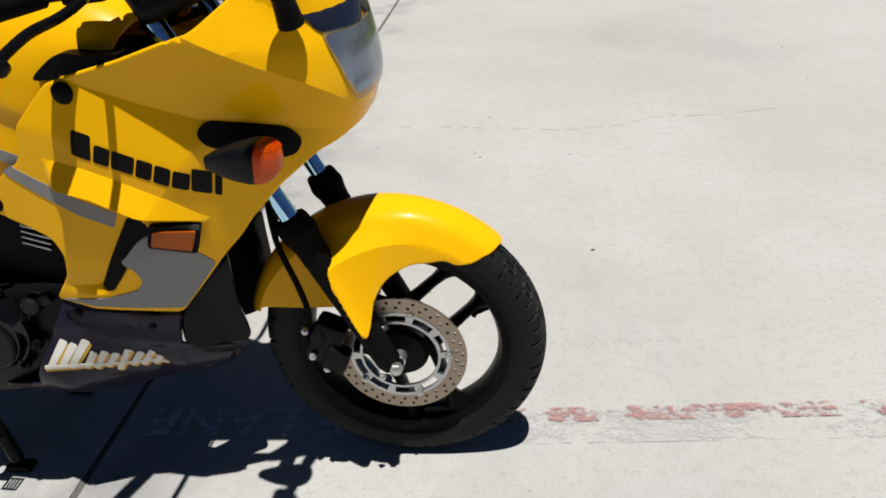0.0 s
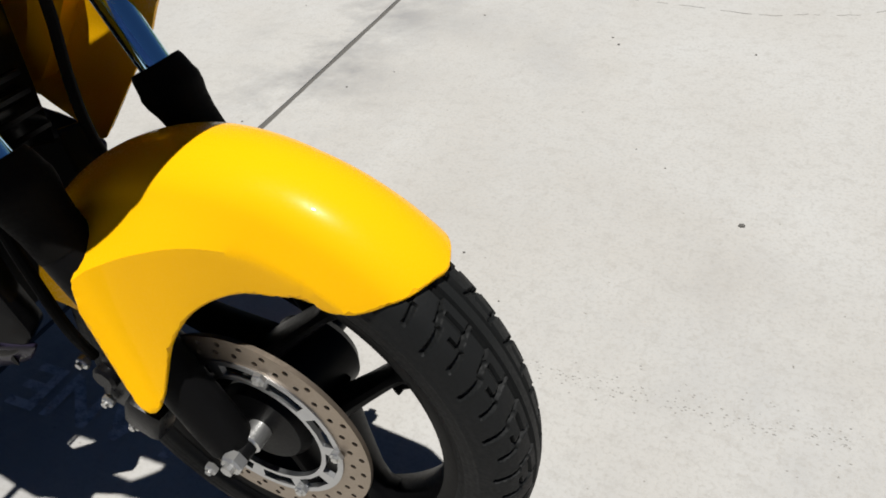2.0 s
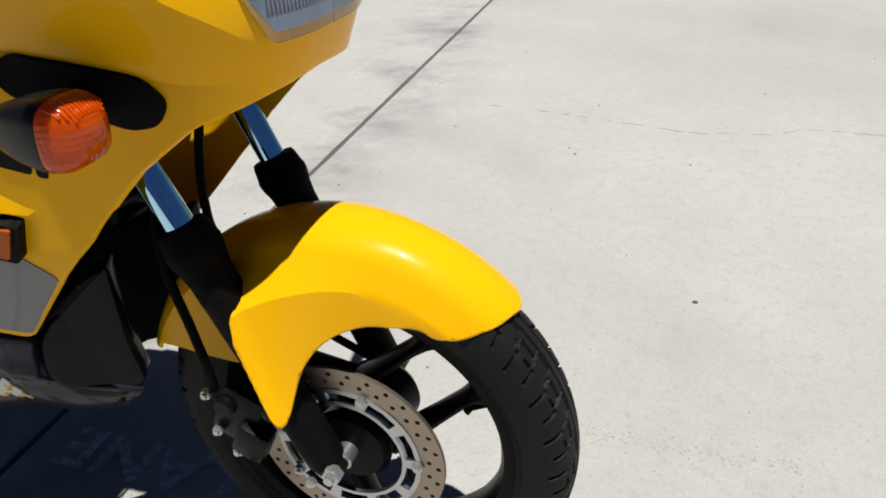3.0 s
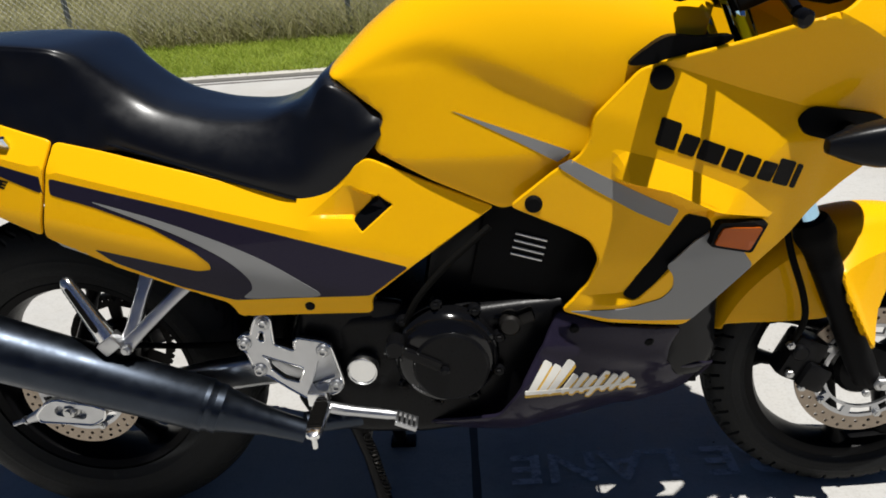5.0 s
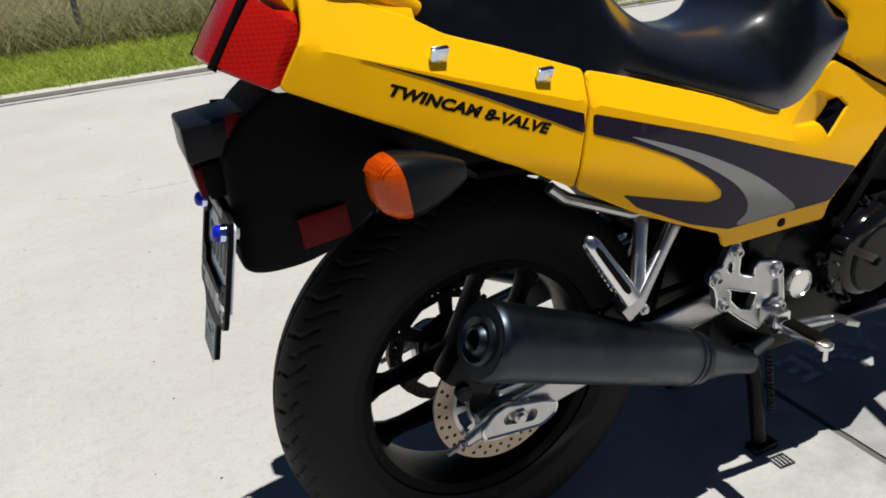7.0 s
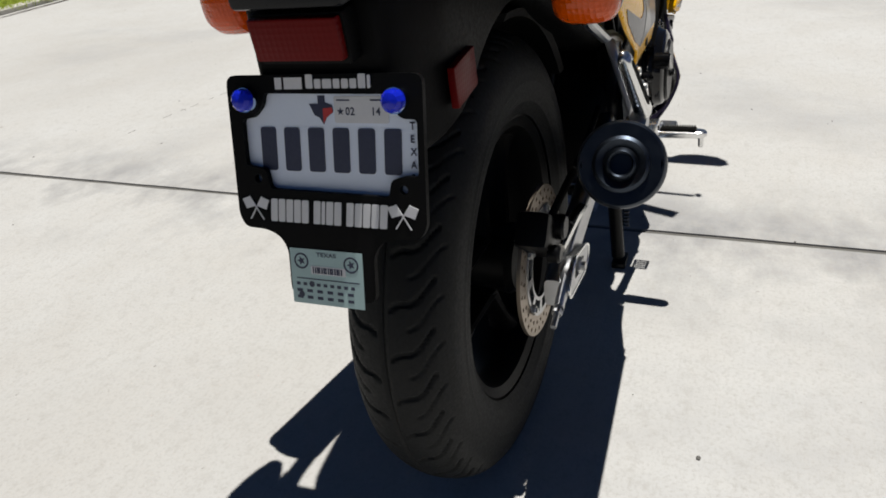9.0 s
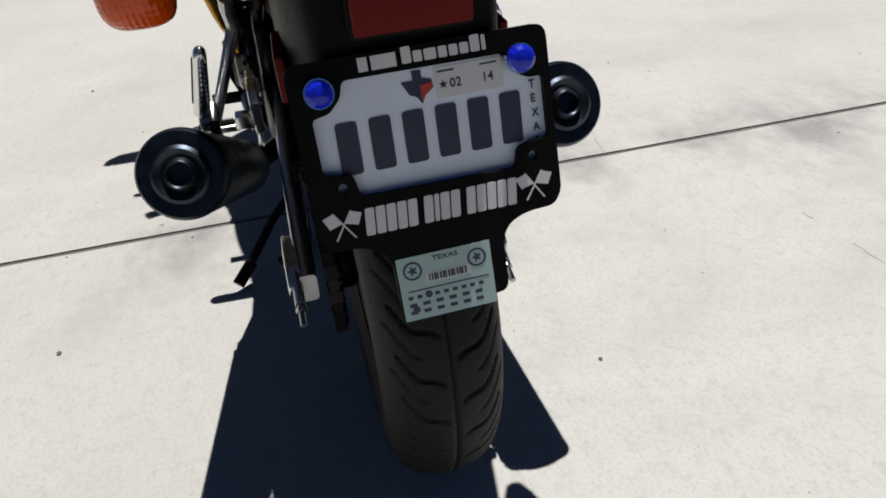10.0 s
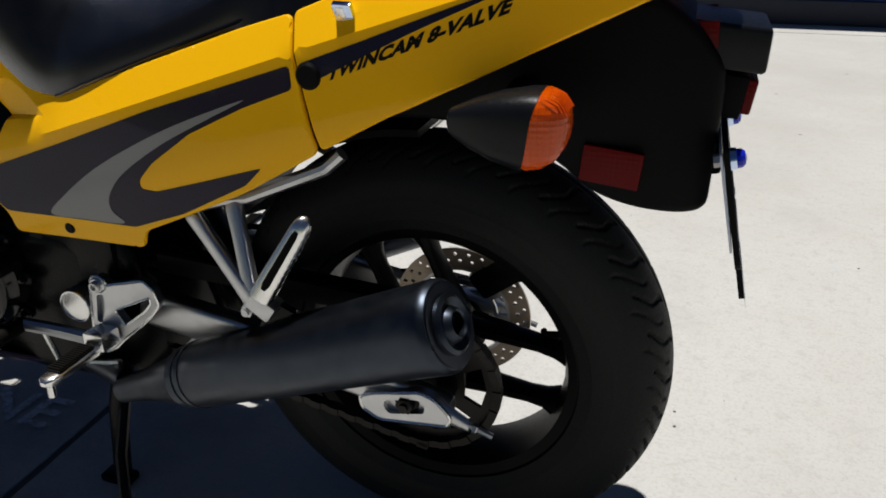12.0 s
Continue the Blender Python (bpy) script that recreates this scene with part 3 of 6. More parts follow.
for s in SIDES:
    b = bmesh.new()
    tube(b, [fork_at(z, s) for z in (0.262, 0.275, 0.30, 0.40, 0.50, 0.515)], [0.018, 0.023, 0.024, 0.024, 0.025, 0.025], 20)
    leg = part("fork_leg", steered(b), PLASTIC, bike, "black fork leg with a chromed upper tube")
    b = bmesh.new()
    zs = [(0.492, 0.0255), (0.50, 0.0255), (0.515, 0.0258), (0.530, 0.0280), (0.540, 0.0312), (0.549, 0.0322), (0.554, 0.0305), (0.566, 0.0285), (0.571, 0.0265), (0.571, 0.019)]
    tube(b, [fork_at(z, s) for z, _ in zs], [q for _, q in zs], 22)
    part("dust_boot", steered(b), RUBBER, leg, "creased black rubber dust boot")
    b = bmesh.new()
    tube(b, [fork_at(0.56, s), fork_at(0.93, s)], 0.0165, 22)
    part("fork_tube", steered(b), FORKCHROME, leg, "chromed fork tube")
    b = bmesh.new()
    hexnut(b, Vector((1.400, s * 0.108, 0.271)), (0, s, 0), 0.0125, 0.012)
    hexnut(b, Vector((1.374, s * 0.118, 0.258)), (0, s, 0), 0.007, 0.006)
    part("axle_nut", steered(b), STEEL, leg)

b = bmesh.new()
tube(b, [(1.40, -0.11, 0.269), (1.40, 0.11, 0.269)], 0.010, 14)
ax = part("front_axle", steered(b), ENGINE, bike)
b = bmesh.new()
tube(b, [(1.40, -0.066, 0.269), (1.40, -0.068, 0.269), (1.40, -0.090, 0.269), (1.40, -0.092, 0.269)], [0.011, 0.0128, 0.0128, 0.011], 20)
part("axle_sleeve", steered(b), STEEL, ax, "zinc-plated axle sleeve")

FEN_R = smooth_table([0.6, 0.9, 1.3, 1.7, 2.2, 2.7, 3.1], [0.277, 0.280, 0.286, 0.291, 0.295, 0.300, 0.305])


CROWN, CROWN_Y = 0.074, 0.0595


SHOULDER = smooth_table([radians(q) for q in (40, 58, 75, 88, 100, 110, 116, 121, 170)], [0.026, 0.027, 0.030, 0.036, 0.048, 0.062, 0.070, 0.004, 0.003])


def shoulder(a):
    """Width of the shoulder that runs out over the fork leg."""
    return max(0.002, SHOULDER(a))


def fender_section(a, q):
    """Half width and drop across the guard: a round crown, a flared shoulder, a steep side."""
    t = min(1.0, q / CROWN)
    wide = CROWN_Y - 0.0085 * unit((radians(98) - a) / radians(22))
    y, dr = wide * math.sin(t * 1.15) / math.sin(1.15), 0.042 * (1 - math.cos(t * 1.15))
    if q > CROWN:
        sh = shoulder(a)
        e1 = min(q - CROWN, sh)
        e2 = q - CROWN - e1
        k = unit((a - radians(76)) / radians(40))
        out = 0.52 + 0.34 * k
        y += e1 * out + e2 * (0.20 - 0.02 * k)
        dr += e1 * math.sqrt(1 - out * out) + e2 * 0.98
    return y, dr


def fender_lift(u, v):
    a = u / 0.295
    y, dr = fender_section(a, abs(v))
    r = FEN_R(a) - dr
    return (1.400 + r * math.cos(a), -y if v > 0 else y, 0.269 + r * math.sin(a))


def fender_reach(a, r):
    """How far across the guard its side comes down to radius r."""
    lo, hi = CROWN, 0.45
    for _ in range(30):
        mid = (lo + hi) / 2
        lo, hi = (mid, hi) if FEN_R(a) - fender_section(a, mid)[1] > r else (lo, mid)
    return lo


def fender_loop():
    half = [(45, 0.0), (46, 0.022), (48.0, 0.060), (51.5, 0.092), (57, 0.1125)]
    low = [(63, 0.2195), (69.5, 0.208), (79.5, 0.195), (90, 0.174), (98, 0.146), (103, 0.120), (107.5, 0.102), (113, 0.098), (117, 0.106), (117.5, 0.135), (116.5, 0.175), (114.5, 0.215), (113, 0.246),
           (118, 0.252), (121.5, 0.205), (123.5, 0.152), (128, 0.149), (135, 0.161), (142, 0.181), (149, 0.210), (155, 0.250), (158, 0.272)]
    half += [(a, fender_reach(radians(a), r)) for a, r in low]
    half += [(160.5, 0.072), (161.5, 0.036), (161.8, 0.0)]
    pts = [(radians(a) * 0.295, v) for a, v in half]
    return spline(pts + [(u, -v) for u, v in pts[-2:0:-1]], 4, True)


FOLD = [(radians(a) * 0.295, CROWN + shoulder(radians(a))) for a in range(56, 115, 3)]
fender = part("front_fender", steered(Skin(fender_loop(), fender_lift, roll=0.004, thick=0.003, step=0.008, lines=[FOLD, [(u, -v) for u, v in FOLD]]).build()), YELLOW, bike, "glossy yellow front mudguard with flared sides", 22)

# front caliper and hose, right side
b = bmesh.new()
block(b, (1.272, -0.078, 0.315), (0.060, 0.05, 0.085), (0, 25, 0), 0.012)
block(b, (1.290, -0.100, 0.285), (0.045, 0.03, 0.050), (0, 25, 0), 0.010)
disc(b, (1.262, -0.10, 0.335), (0, -1, 0), 0.014, 0.012, 16, 0.003)
cal = part("brake_caliper", steered(b), ENGINE, bike, "black sliding brake caliper")
for x, z in ((1.243, 0.352), (1.247, 0.296), (1.27, 0.268)):
    part("caliper_bolt", steered(hexnut(bmesh.new(), (x, -0.105, z), (0, -1, 0), 0.0075, 0.007)), STEEL, cal)
for s in (-1,):
    pts = spline([(1.215, s * 0.075, 0.62), (1.225, s * 0.10, 0.53), (1.250, s * 0.112, 0.45), (1.258, s * 0.112, 0.40), (1.250, s * 0.10, 0.355)], 6)
    part("brake_hose", steered(tube(bmesh.new(), pts, 0.0055, 10)), RUBBER, bike)
part("speedometer_cable", tube(bmesh.new(), spline([(1.215, 0.045, 0.72), (1.182, 0.060, 0.63), (1.167, 0.060, 0.565), (1.161, 0.060, 0.512), (1.160, 0.068, 0.46), (1.185, 0.088, 0.39), (1.26, 0.096, 0.32), (1.36, 0.085, 0.285)], 6), 0.006, 10), RUBBER, bike)

# ---- fairing ----
F_W = smooth_table([0.70, 0.80, 0.90, 1.0, 1.1, 1.2], [0.150, 0.164, 0.175, 0.182, 0.184, 0.181])
NOSE = smooth_table([0.55, 0.66, 0.70, 0.735, 0.775, 0.82, 0.88, 0.94, 1.0, 1.1], [1.345, 1.372, 1.385, 1.400, 1.412, 1.412, 1.400, 1.383, 1.355, 1.30])


def ridge(x, z, a, b, s, amp):
    """A crease-topped fold along the line from a to b."""
    ax, az = a
    dx, dz = b[0] - ax, b[1] - az
    L = math.hypot(dx, dz)
    t = ((x - ax) * dx + (z - az) * dz) / L / L
    d = ((x - ax) * -dz + (z - az) * dx) / L
    end = max(0.0, 1 - max(0.0, -t * L, (t - 1) * L) / s)
    return amp * max(0.0, 1 - abs(d) / s) * end


F_CREASE = table([0.90, 1.02, 1.106, 1.186, 1.331, 1.5], [0.868, 0.833, 0.800, 0.773, 0.741, 0.724])
B_LOW = table([0.92, 1.003, 1.065, 1.155, 1.2], [0.694, 0.671, 0.640, 0.613, 0.60])
B_UP = table([0.92, 0.99, 1.04, 1.11, 1.155, 1.2], [0.734, 0.713, 0.693, 0.660, 0.622, 0.60])
N_LINE = table([1.15, 1.239, 1.289, 1.342, 1.42, 1.5], [0.930, 0.878, 0.846, 0.814, 0.765, 0.715])


F_EDGE = table([0.85, 1.046, 1.094, 1.159, 1.224, 1.282, 1.33, 1.5], [0.20, 0.421, 0.470, 0.537, 0.600, 0.650, 0.680, 0.72])


def fairing_lift(u, z):
    """The side shell: a boxed bulge over the duct, a ramp running into it, a crease below the upper panel."""
    x = min(u, 1.2)
    w = F_W(x) - 0.008
    crease = F_CREASE(u)
    if z < crease:
        w += (0.20 - 0.12 * unit((u - 1.15) / 0.12)) * min(0.085, crease - z) - 0.16 * max(0.0, 0.56 - z)
        w += 0.06 * max(0.0, crease - z - 0.085)
    else:
        w += (0.215 + 0.10 * unit((u - 1.05) / 0.2)) * min(0.115, z - crease)
    if u < 1.2:
        low, up = B_LOW(u), B_UP(u)
        A = 0.021 * unit((u - 0.925) / 0.022) * unit((1.165 - u) / 0.09)
        if z >= low:
            w += A * unit((up - z) / max(0.004, up - low))
        else:
            w += A * unit(1 - (low - z) / 0.006)
        # ramp behind the duct
        d = (z - 0.500) * 0.61 - (u - 0.942) * 0.79
        if d > -0.02 and z < low:
            t = unit(1 - max(0.0, d) / 0.068)
            w -= 0.010 * t * unit((low - z) / 0.014) * unit((z - 0.490) / 0.016) * unit((d + 0.02) / 0.004)
    # the shell draws in towards its leading edge
    w -= 0.036 * unit(1 - (z - F_EDGE(u)) * 0.72 / 0.13) * unit((1.36 - u) / 0.12)
    nl = N_LINE(u)
    if z > nl and u > 1.15:
        w -= 0.42 * min(0.09, z - nl) * unit((u - 1.15) / 0.05)
    if u <= 1.2:
        return (u, -w, z)
    a = min(1.03, (u - 1.2) / 0.30) * math.pi / 2
    xf, c = NOSE(z), math.cos(a)
    return (1.2 + (xf - 1.2) * math.sin(a), -w * math.copysign(abs(c) ** 0.68, c), z)


FAIR = [(min(u, 1.504), z) for u, z in rounded([(0.778, 0.650), (0.845, 0.703), (0.880, 0.722), (0.893, 0.742), (0.900, 0.778), (0.965, 0.838), (1.095, 0.866), (1.218, 0.900), (1.29, 0.945), (1.34, 0.985), (1.56, 0.985),
                (1.56, 0.722), (1.45, 0.716), (1.36, 0.699), (1.287, 0.654), (1.226, 0.602), (1.158, 0.536), (1.052, 0.424), (0.937, 0.450), (0.852, 0.476), (0.893, 0.523), (0.908, 0.566),
                (0.895, 0.596), (0.858, 0.615)], 0.012)]
DUCT = rounded([(0.945, 0.500), (0.966, 0.492), (1.070, 0.604), (1.066, 0.622), (1.036, 0.630)], 0.010)
PANEL = rounded([(1.178, 0.755), (1.200, 0.772), (1.305, 0.748), (1.330, 0.725), (1.322, 0.705), (1.290, 0.700), (1.19, 0.733)], 0.014)
LAMP = [(min(u, 1.49999), z) for u, z in rounded([(1.388, 0.870), (1.410, 0.80), (1.432, 0.764), (1.56, 0.764), (1.56, 0.869)], 0.010)]
BOWL = [(min(u, 1.49999), z) for u, z in rounded([(1.393, 0.865), (1.415, 0.80), (1.436, 0.773), (1.56, 0.773), (1.56, 0.864)], 0.008)]
FOLDS = [[(x, F_CREASE(x)) for x in (0.93, 1.02, 1.106, 1.186, 1.331, 1.49)], [(x, B_LOW(x)) for x in (0.925, 1.003, 1.065, 1.155)], [(x, B_LOW(x) - 0.006) for x in (0.925, 1.003, 1.065, 1.14)],
         [(x, B_UP(x)) for x in (0.925, 0.99, 1.04, 1.11, 1.155)], [(x, N_LINE(x)) for x in (1.19, 1.239, 1.289, 1.342, 1.42)],
         [(0.888, 0.540), (0.958, 0.632)], [(0.925, 0.690), (0.925, 0.735)], [(0.947, 0.688), (0.947, 0.728)]]
fair = Skin(FAIR, fairing_lift, [DUCT], roll=0.004, thick=0.003, step=0.010, lines=FOLDS)
for s in SIDES:
    fp = part("fairing", fair.build(s), YELLOW, bike, "glossy yellow side fairing with an air duct", 10)
    # duct throat: a black cap just under the rim stands in for its shade
    b = bmesh.new()
    rim = [Vector((x, s * abs(fair.at(x, z, 0, False).y), z)) for x, z in resample(DUCT, 0.01)]
    ring_loft(b, [[Vector((p.x, p.y - s * 0.002, p.z)) for p in rim], [Vector((p.x - 0.006, p.y - s * 0.022, p.z - 0.002)) for p in rim]])
    part("air_duct", b, PLASTIC, fp, "black cap for the dark of the duct opening")
    b = bmesh.new()
    cx, cz = sum(p.x for p in rim) / len(rim), sum(p.z for p in rim) / len(rim)
    ring_loft(b, [[Vector((cx + (p.x - cx) * g + dx, p.y - s * dy, cz + (p.z - cz) * g)) for p in rim] for g, dx, dy in ((1.10, 0, 0.004), (1.08, -0.006, 0.026))])
    part("duct_housing", b, YELLOW, fp, "yellow moulded back of the duct")
    silver = rounded([(1.046, 0.590), (1.070, 0.602), (1.120, 0.566), (1.146, 0.530), (1.062, 0.437), (0.99, 0.449), (0.865, 0.477), (0.954, 0.480), (1.006, 0.490), (1.022, 0.508), (1.020, 0.532), (1.006, 0.552)], 0.008)
    part("silver_patch", fair.decal(silver, s, 0.0016), SILVER, fp, "silver painted patch")
    stripe = rounded([(0.850, 0.708), (0.868, 0.718), (0.915, 0.692), (0.968, 0.664), (1.022, 0.636), (1.010, 0.612), (0.96, 0.638), (0.90, 0.674)], 0.003)
    part("silver_stripe", fair.decal(stripe, s, 0.0012), SILVER, fp, "silver painted stripe")
    part("signal_panel", fair.decal(PANEL, s, 0.004), PLASTIC, fp, "black rubber signal mount")
    # plain blocks where the maker's name stands
    for k, (wd, h) in enumerate(((0.030, 0.037), (0.024, 0.026), (0.034, 0.026), (0.024, 0.026), (0.024, 0.026), (0.024, 0.026), (0.028, 0.036), (0.010, 0.035))):
        t = (sum(q + 0.0035 for q in (0.030, 0.024, 0.034, 0.024, 0.024, 0.024, 0.028, 0.010)[:k]))
        x0, z0 = 0.983 + t * 0.93, 0.735 - t * 0.375
        ln = wd * 0.93
        lp = rounded([(x0, z0), (x0 + ln, z0 - ln * 0.40), (x0 + ln + 0.010, z0 - ln * 0.40 + h), (x0 + 0.010, z0 + h)], 0.004)
        part("name_block", fair.decal(lp, s, 0.001, 0.02), BLACK_TEXT, fp, "plain black block")
    for x, z, r in ((0.993, 0.823, 0.0165), (0.815, 0.654, 0.0130)):
        b = bmesh.new()
        p = fair.at(x, z)
        tube(b, [Vector((x, s * (abs(p.y) - 0.004), z)), Vector((x, s * (abs(p.y) + 0.003), z)), Vector((x, s * (abs(p.y) + 0.006), z))], [r, r, r * 0.7], 20)
        part("fairing_plug", b, PLASTIC, fp, "round black rubber plug")
    # reflector
    rf = rounded([(1.062, 0.584), (1.074, 0.621), (1.150, 0.611), (1.130, 0.562)], 0.006)
    b = fair.decal(rf, s, 0.013, 0.02)
    ro = part("reflector_base", b, PLASTIC, fp)
    rf2 = rounded([(1.068, 0.587), (1.079, 0.613), (1.140, 0.604), (1.124, 0.569)], 0.004)
    part("reflector", fair.decal(rf2, s, 0.0155, 0.02), ORANGE, ro, "orange side reflector")

# nose: headlight, screen
for s in SIDES:
    part("headlight_lens", fair.decal(LAMP, s, 0.0035, 0.012), CLEAR, bike, "clear fluted headlight lens")
    for k in range(16):
        u = 1.43 + 0.0042 * k
        b = tube(bmesh.new(), [fair.at(u, 0.786, 0.0024, False), fair.at(u, 0.846, 0.0024, False)], 0.0009, 5)
        part("lens_flute", mirrored(b) if s > 0 else b, REFLECTOR, bike)
    part("headlight_bowl", fair.decal(BOWL, s, 0.0012, 0.02), REFLECTOR, bike)
    def screen_lift(u, v):
        p = Vector(fairing_lift(u, v))
        k = max(0.0, v - 0.90)
        return (p.x + 0.004 - 0.75 * k, p.y * (1 - 2.0 * k), p.z)
    scr = Skin(rounded([(1.345, 0.925), (1.383, 0.869), (1.5, 0.866), (1.5, 1.10), (1.40, 1.10), (1.34, 1.02)], 0.02), screen_lift, roll=0.0, thick=0.003, step=0.03)
    part("windscreen", scr.build(s), SMOKE, bike, "dark tinted windscreen")


# ---- turn signals ----
def turn_signal(name, p, s, back, scale=1.0):
    """A stalked lamp with a dark housing; back: +1 looks to the rear."""
    p = Vector(p)

    def slant(z, k):
        return Vector((-back * 0.20 * z * k, 0, 0))

    b = bmesh.new()
    rings = []
    for t, w, h in ((-0.012, 0.002, 0.003), (-0.008, 0.011, 0.012), (0.012, 0.021, 0.022), (0.036, 0.029, 0.031), (0.060, 0.0335, 0.0365), (0.070, 0.034, 0.037)):
        rings.append([p + Vector((-back * (t - 0.07), s * w * math.copysign(abs(math.cos(a)) ** 0.6, math.cos(a)) * scale, h * math.copysign(abs(math.sin(a)) ** 0.6, math.sin(a)) * scale)) + slant(h * math.sin(a), t / 0.07) for a in np.linspace(0, 2 * math.pi, 24, endpoint=False)])
    ring_loft(b, rings)
    sig = part(name, b, HOUSING, bike, "turn signal with a dark housing and amber lens")
    b = bmesh.new()
    rings = []
    for t, w, h in ((0.0, 0.0335, 0.0365), (0.004, 0.034, 0.037), (0.016, 0.031, 0.033), (0.026, 0.024, 0.024), (0.031, 0.012, 0.012), (0.0325, 0.001, 0.001)):
        rings.append([p + Vector((-back * t, s * w * math.copysign(abs(math.cos(a)) ** 0.62, math.cos(a)) * scale, h * math.copysign(abs(math.sin(a)) ** 0.62, math.sin(a)) * scale - 0.12 * t)) + slant(h * math.sin(a), 1.0) for a in np.linspace(0, 2 * math.pi, 28, endpoint=False)])
    ring_loft(b, rings)
    ln = part("lens", b, AMBER, sig, "amber ribbed lens")
    for k in range(-7, 8):
        b = bmesh.new()
        y = k * 0.0042
        pts = []
        for t in np.linspace(0.003, 0.026, 6):
            w = np.interp(t, [0.0, 0.016, 0.026], [0.0365, 0.033, 0.024])
            ww = np.interp(t, [0.0, 0.016, 0.026], [0.034, 0.031, 0.024])
            if abs(y) < ww * 0.85:
                pts.append(p + Vector((-back * t, y * scale, (w * (1 - (abs(y) / ww) ** 3.2) ** 0.31) * scale - 0.12 * t)) + slant(w, 1.0))
        if len(pts) > 2:
            part("lens_rib", tube(b, pts, 0.0011, 5), AMBER, ln)
    b = bmesh.new()
    tube(b, [p + Vector((-back * -0.035, 0, 0)), p + Vector((back * 0.030, -s * 0.035, 0.002)), p + Vector((back * 0.032, -s * 0.10, 0.004))], [0.014, 0.016, 0.018], 12)
    part("stalk", b, RUBBER, sig)
    return sig


for s in SIDES:
    turn_signal("front_turn_signal", (1.284, s * 0.218, 0.725), s, -1, 0.84)
    turn_signal("rear_turn_signal", (-0.158, s * 0.200, 0.708), s, 1, 0.97)

# ---- belly pan ----
B_W = smooth_table([0.165, 0.190, 0.22, 0.26, 0.30, 0.345, 0.40, 0.47], [0.03, 0.078, 0.128, 0.170, 0.196, 0.208, 0.190, 0.166])


def belly_lift(x, z):
    w = B_W(z) - 0.9 * max(0.0, x - 0.98) ** 1.5 - 0.12 * max(0.0, 0.75 - x) - 0.36 * max(0.0, min(x, 0.96) - 0.79) * unit((0.44 - z) / 0.10)
    w += ridge(x, z, (0.80, 0.425), (1.10, 0.335), 0.02, 0.006)
    return (x, -max(0.01, w), z)


BELLY = rounded([(0.850, 0.470), (0.937, 0.443), (1.052, 0.421), (1.036, 0.390), (1.030, 0.350), (1.058, 0.333), (1.10, 0.325), (1.132, 0.315), (1.10, 0.280), (1.05, 0.254), (0.96, 0.228), (0.86, 0.208), (0.76, 0.197), (0.66, 0.195),
                 (0.575, 0.206), (0.560, 0.232), (0.64, 0.258), (0.70, 0.275), (0.752, 0.292), (0.770, 0.325), (0.815, 0.40)], 0.012)
belly = Skin(BELLY, belly_lift, roll=0.005, thick=0.003, step=0.014)
for s in SIDES:
    bp = part("belly_pan", belly.build(s), PLUM, bike, "plum grey lower fairing")
    # inner scoop behind the front wheel
    b = Skin(rounded([(1.036, 0.41), (1.082, 0.458), (1.128, 0.502), (1.126, 0.45), (1.125, 0.39), (1.132, 0.325), (1.10, 0.300), (1.056, 0.312), (1.030, 0.35)], 0.012), lambda x, z: (x, -(0.148 - 0.55 * max(0, x - 1.02)), z), roll=0.006, thick=0.03, step=0.02).build(s)
    part("inner_scoop", b, GLOSS, bp, "black glossy inner scoop")
    for x, z in ((0.875, 0.440), (0.995, 0.405)):
        p = belly.at(x, z)
        b = bmesh.new()
        disc(b, (x, s * (abs(p.y) - 0.003), z), (0, s, 0), 0.008, 0.006, 14, 0.003)
        part("panel_screw", b, PLASTIC, bp)
    # brushed script drawn as plain slanted strokes
    strokes = [((0.07, 1.0), (0.03, 0.0), 1.5), ((0.17, 0.92), (0.12, 0.0), 1.4), ((0.27, 1.10), (0.20, 0.0), 1.5), ((0.37, 0.66), (0.33, 0.0), 1.2), ((0.46, 0.72), (0.42, -0.05), 1.2), ((0.56, 0.62), (0.51, 0.0), 1.2),
               ((0.66, 0.78), (0.61, -0.20), 1.2), ((0.77, 0.62), (0.72, 0.0), 1.3), ((0.87, 0.68), (0.81, -0.02), 1.2), ((0.96, 0.5), (0.91, 0.0), 1.2), ((-0.02, 0.05), (1.04, 0.22), 0.7)]

    def script(u, v):
        return np.array((0.795 + 0.176 * u + 0.026 * v, 0.342 - 0.044 * u + 0.050 * v))
    for mt, off, grow, dz in ((GOLD_TEXT, 0.0008, 1.35, -0.0045), (WHITE_TEXT, 0.0014, 1.0, 0.0)):
        for i, (p0, p1, w) in enumerate(strokes):
            a, c = script(*p0), script(*p1)
            w *= 0.0100 * grow
            n = np.array([-(c - a)[1], (c - a)[0]]) / np.hypot(*(c - a)) * w / 2
            lp = rounded([tuple(q + (0, dz)) for q in (a - n, c - n * 0.7, c + n * 0.7, a + n)], w * 0.3)
            part("brush_stroke", belly.decal(lp, s, off + 0.00005 * i, 0.02), mt, bp, "white brush stroke" if mt is WHITE_TEXT else "gold brush stroke")

b = bmesh.new()
ring_loft(b, [[Vector((1.095 - 0.075 * (1 - (y / 0.10) ** 2), y, z + 0.10 * (z - 0.30))) for z in (0.285, 0.33, 0.39, 0.45)] + [Vector((1.085 - 0.075 * (1 - (y / 0.10) ** 2), y, z + 0.10 * (z - 0.30))) for z in (0.45, 0.39, 0.33, 0.285)] for y in np.linspace(-0.10, 0.10, 13)])
part("belly_front", b, PLASTIC, bike, "black wall across the belly behind the wheel")

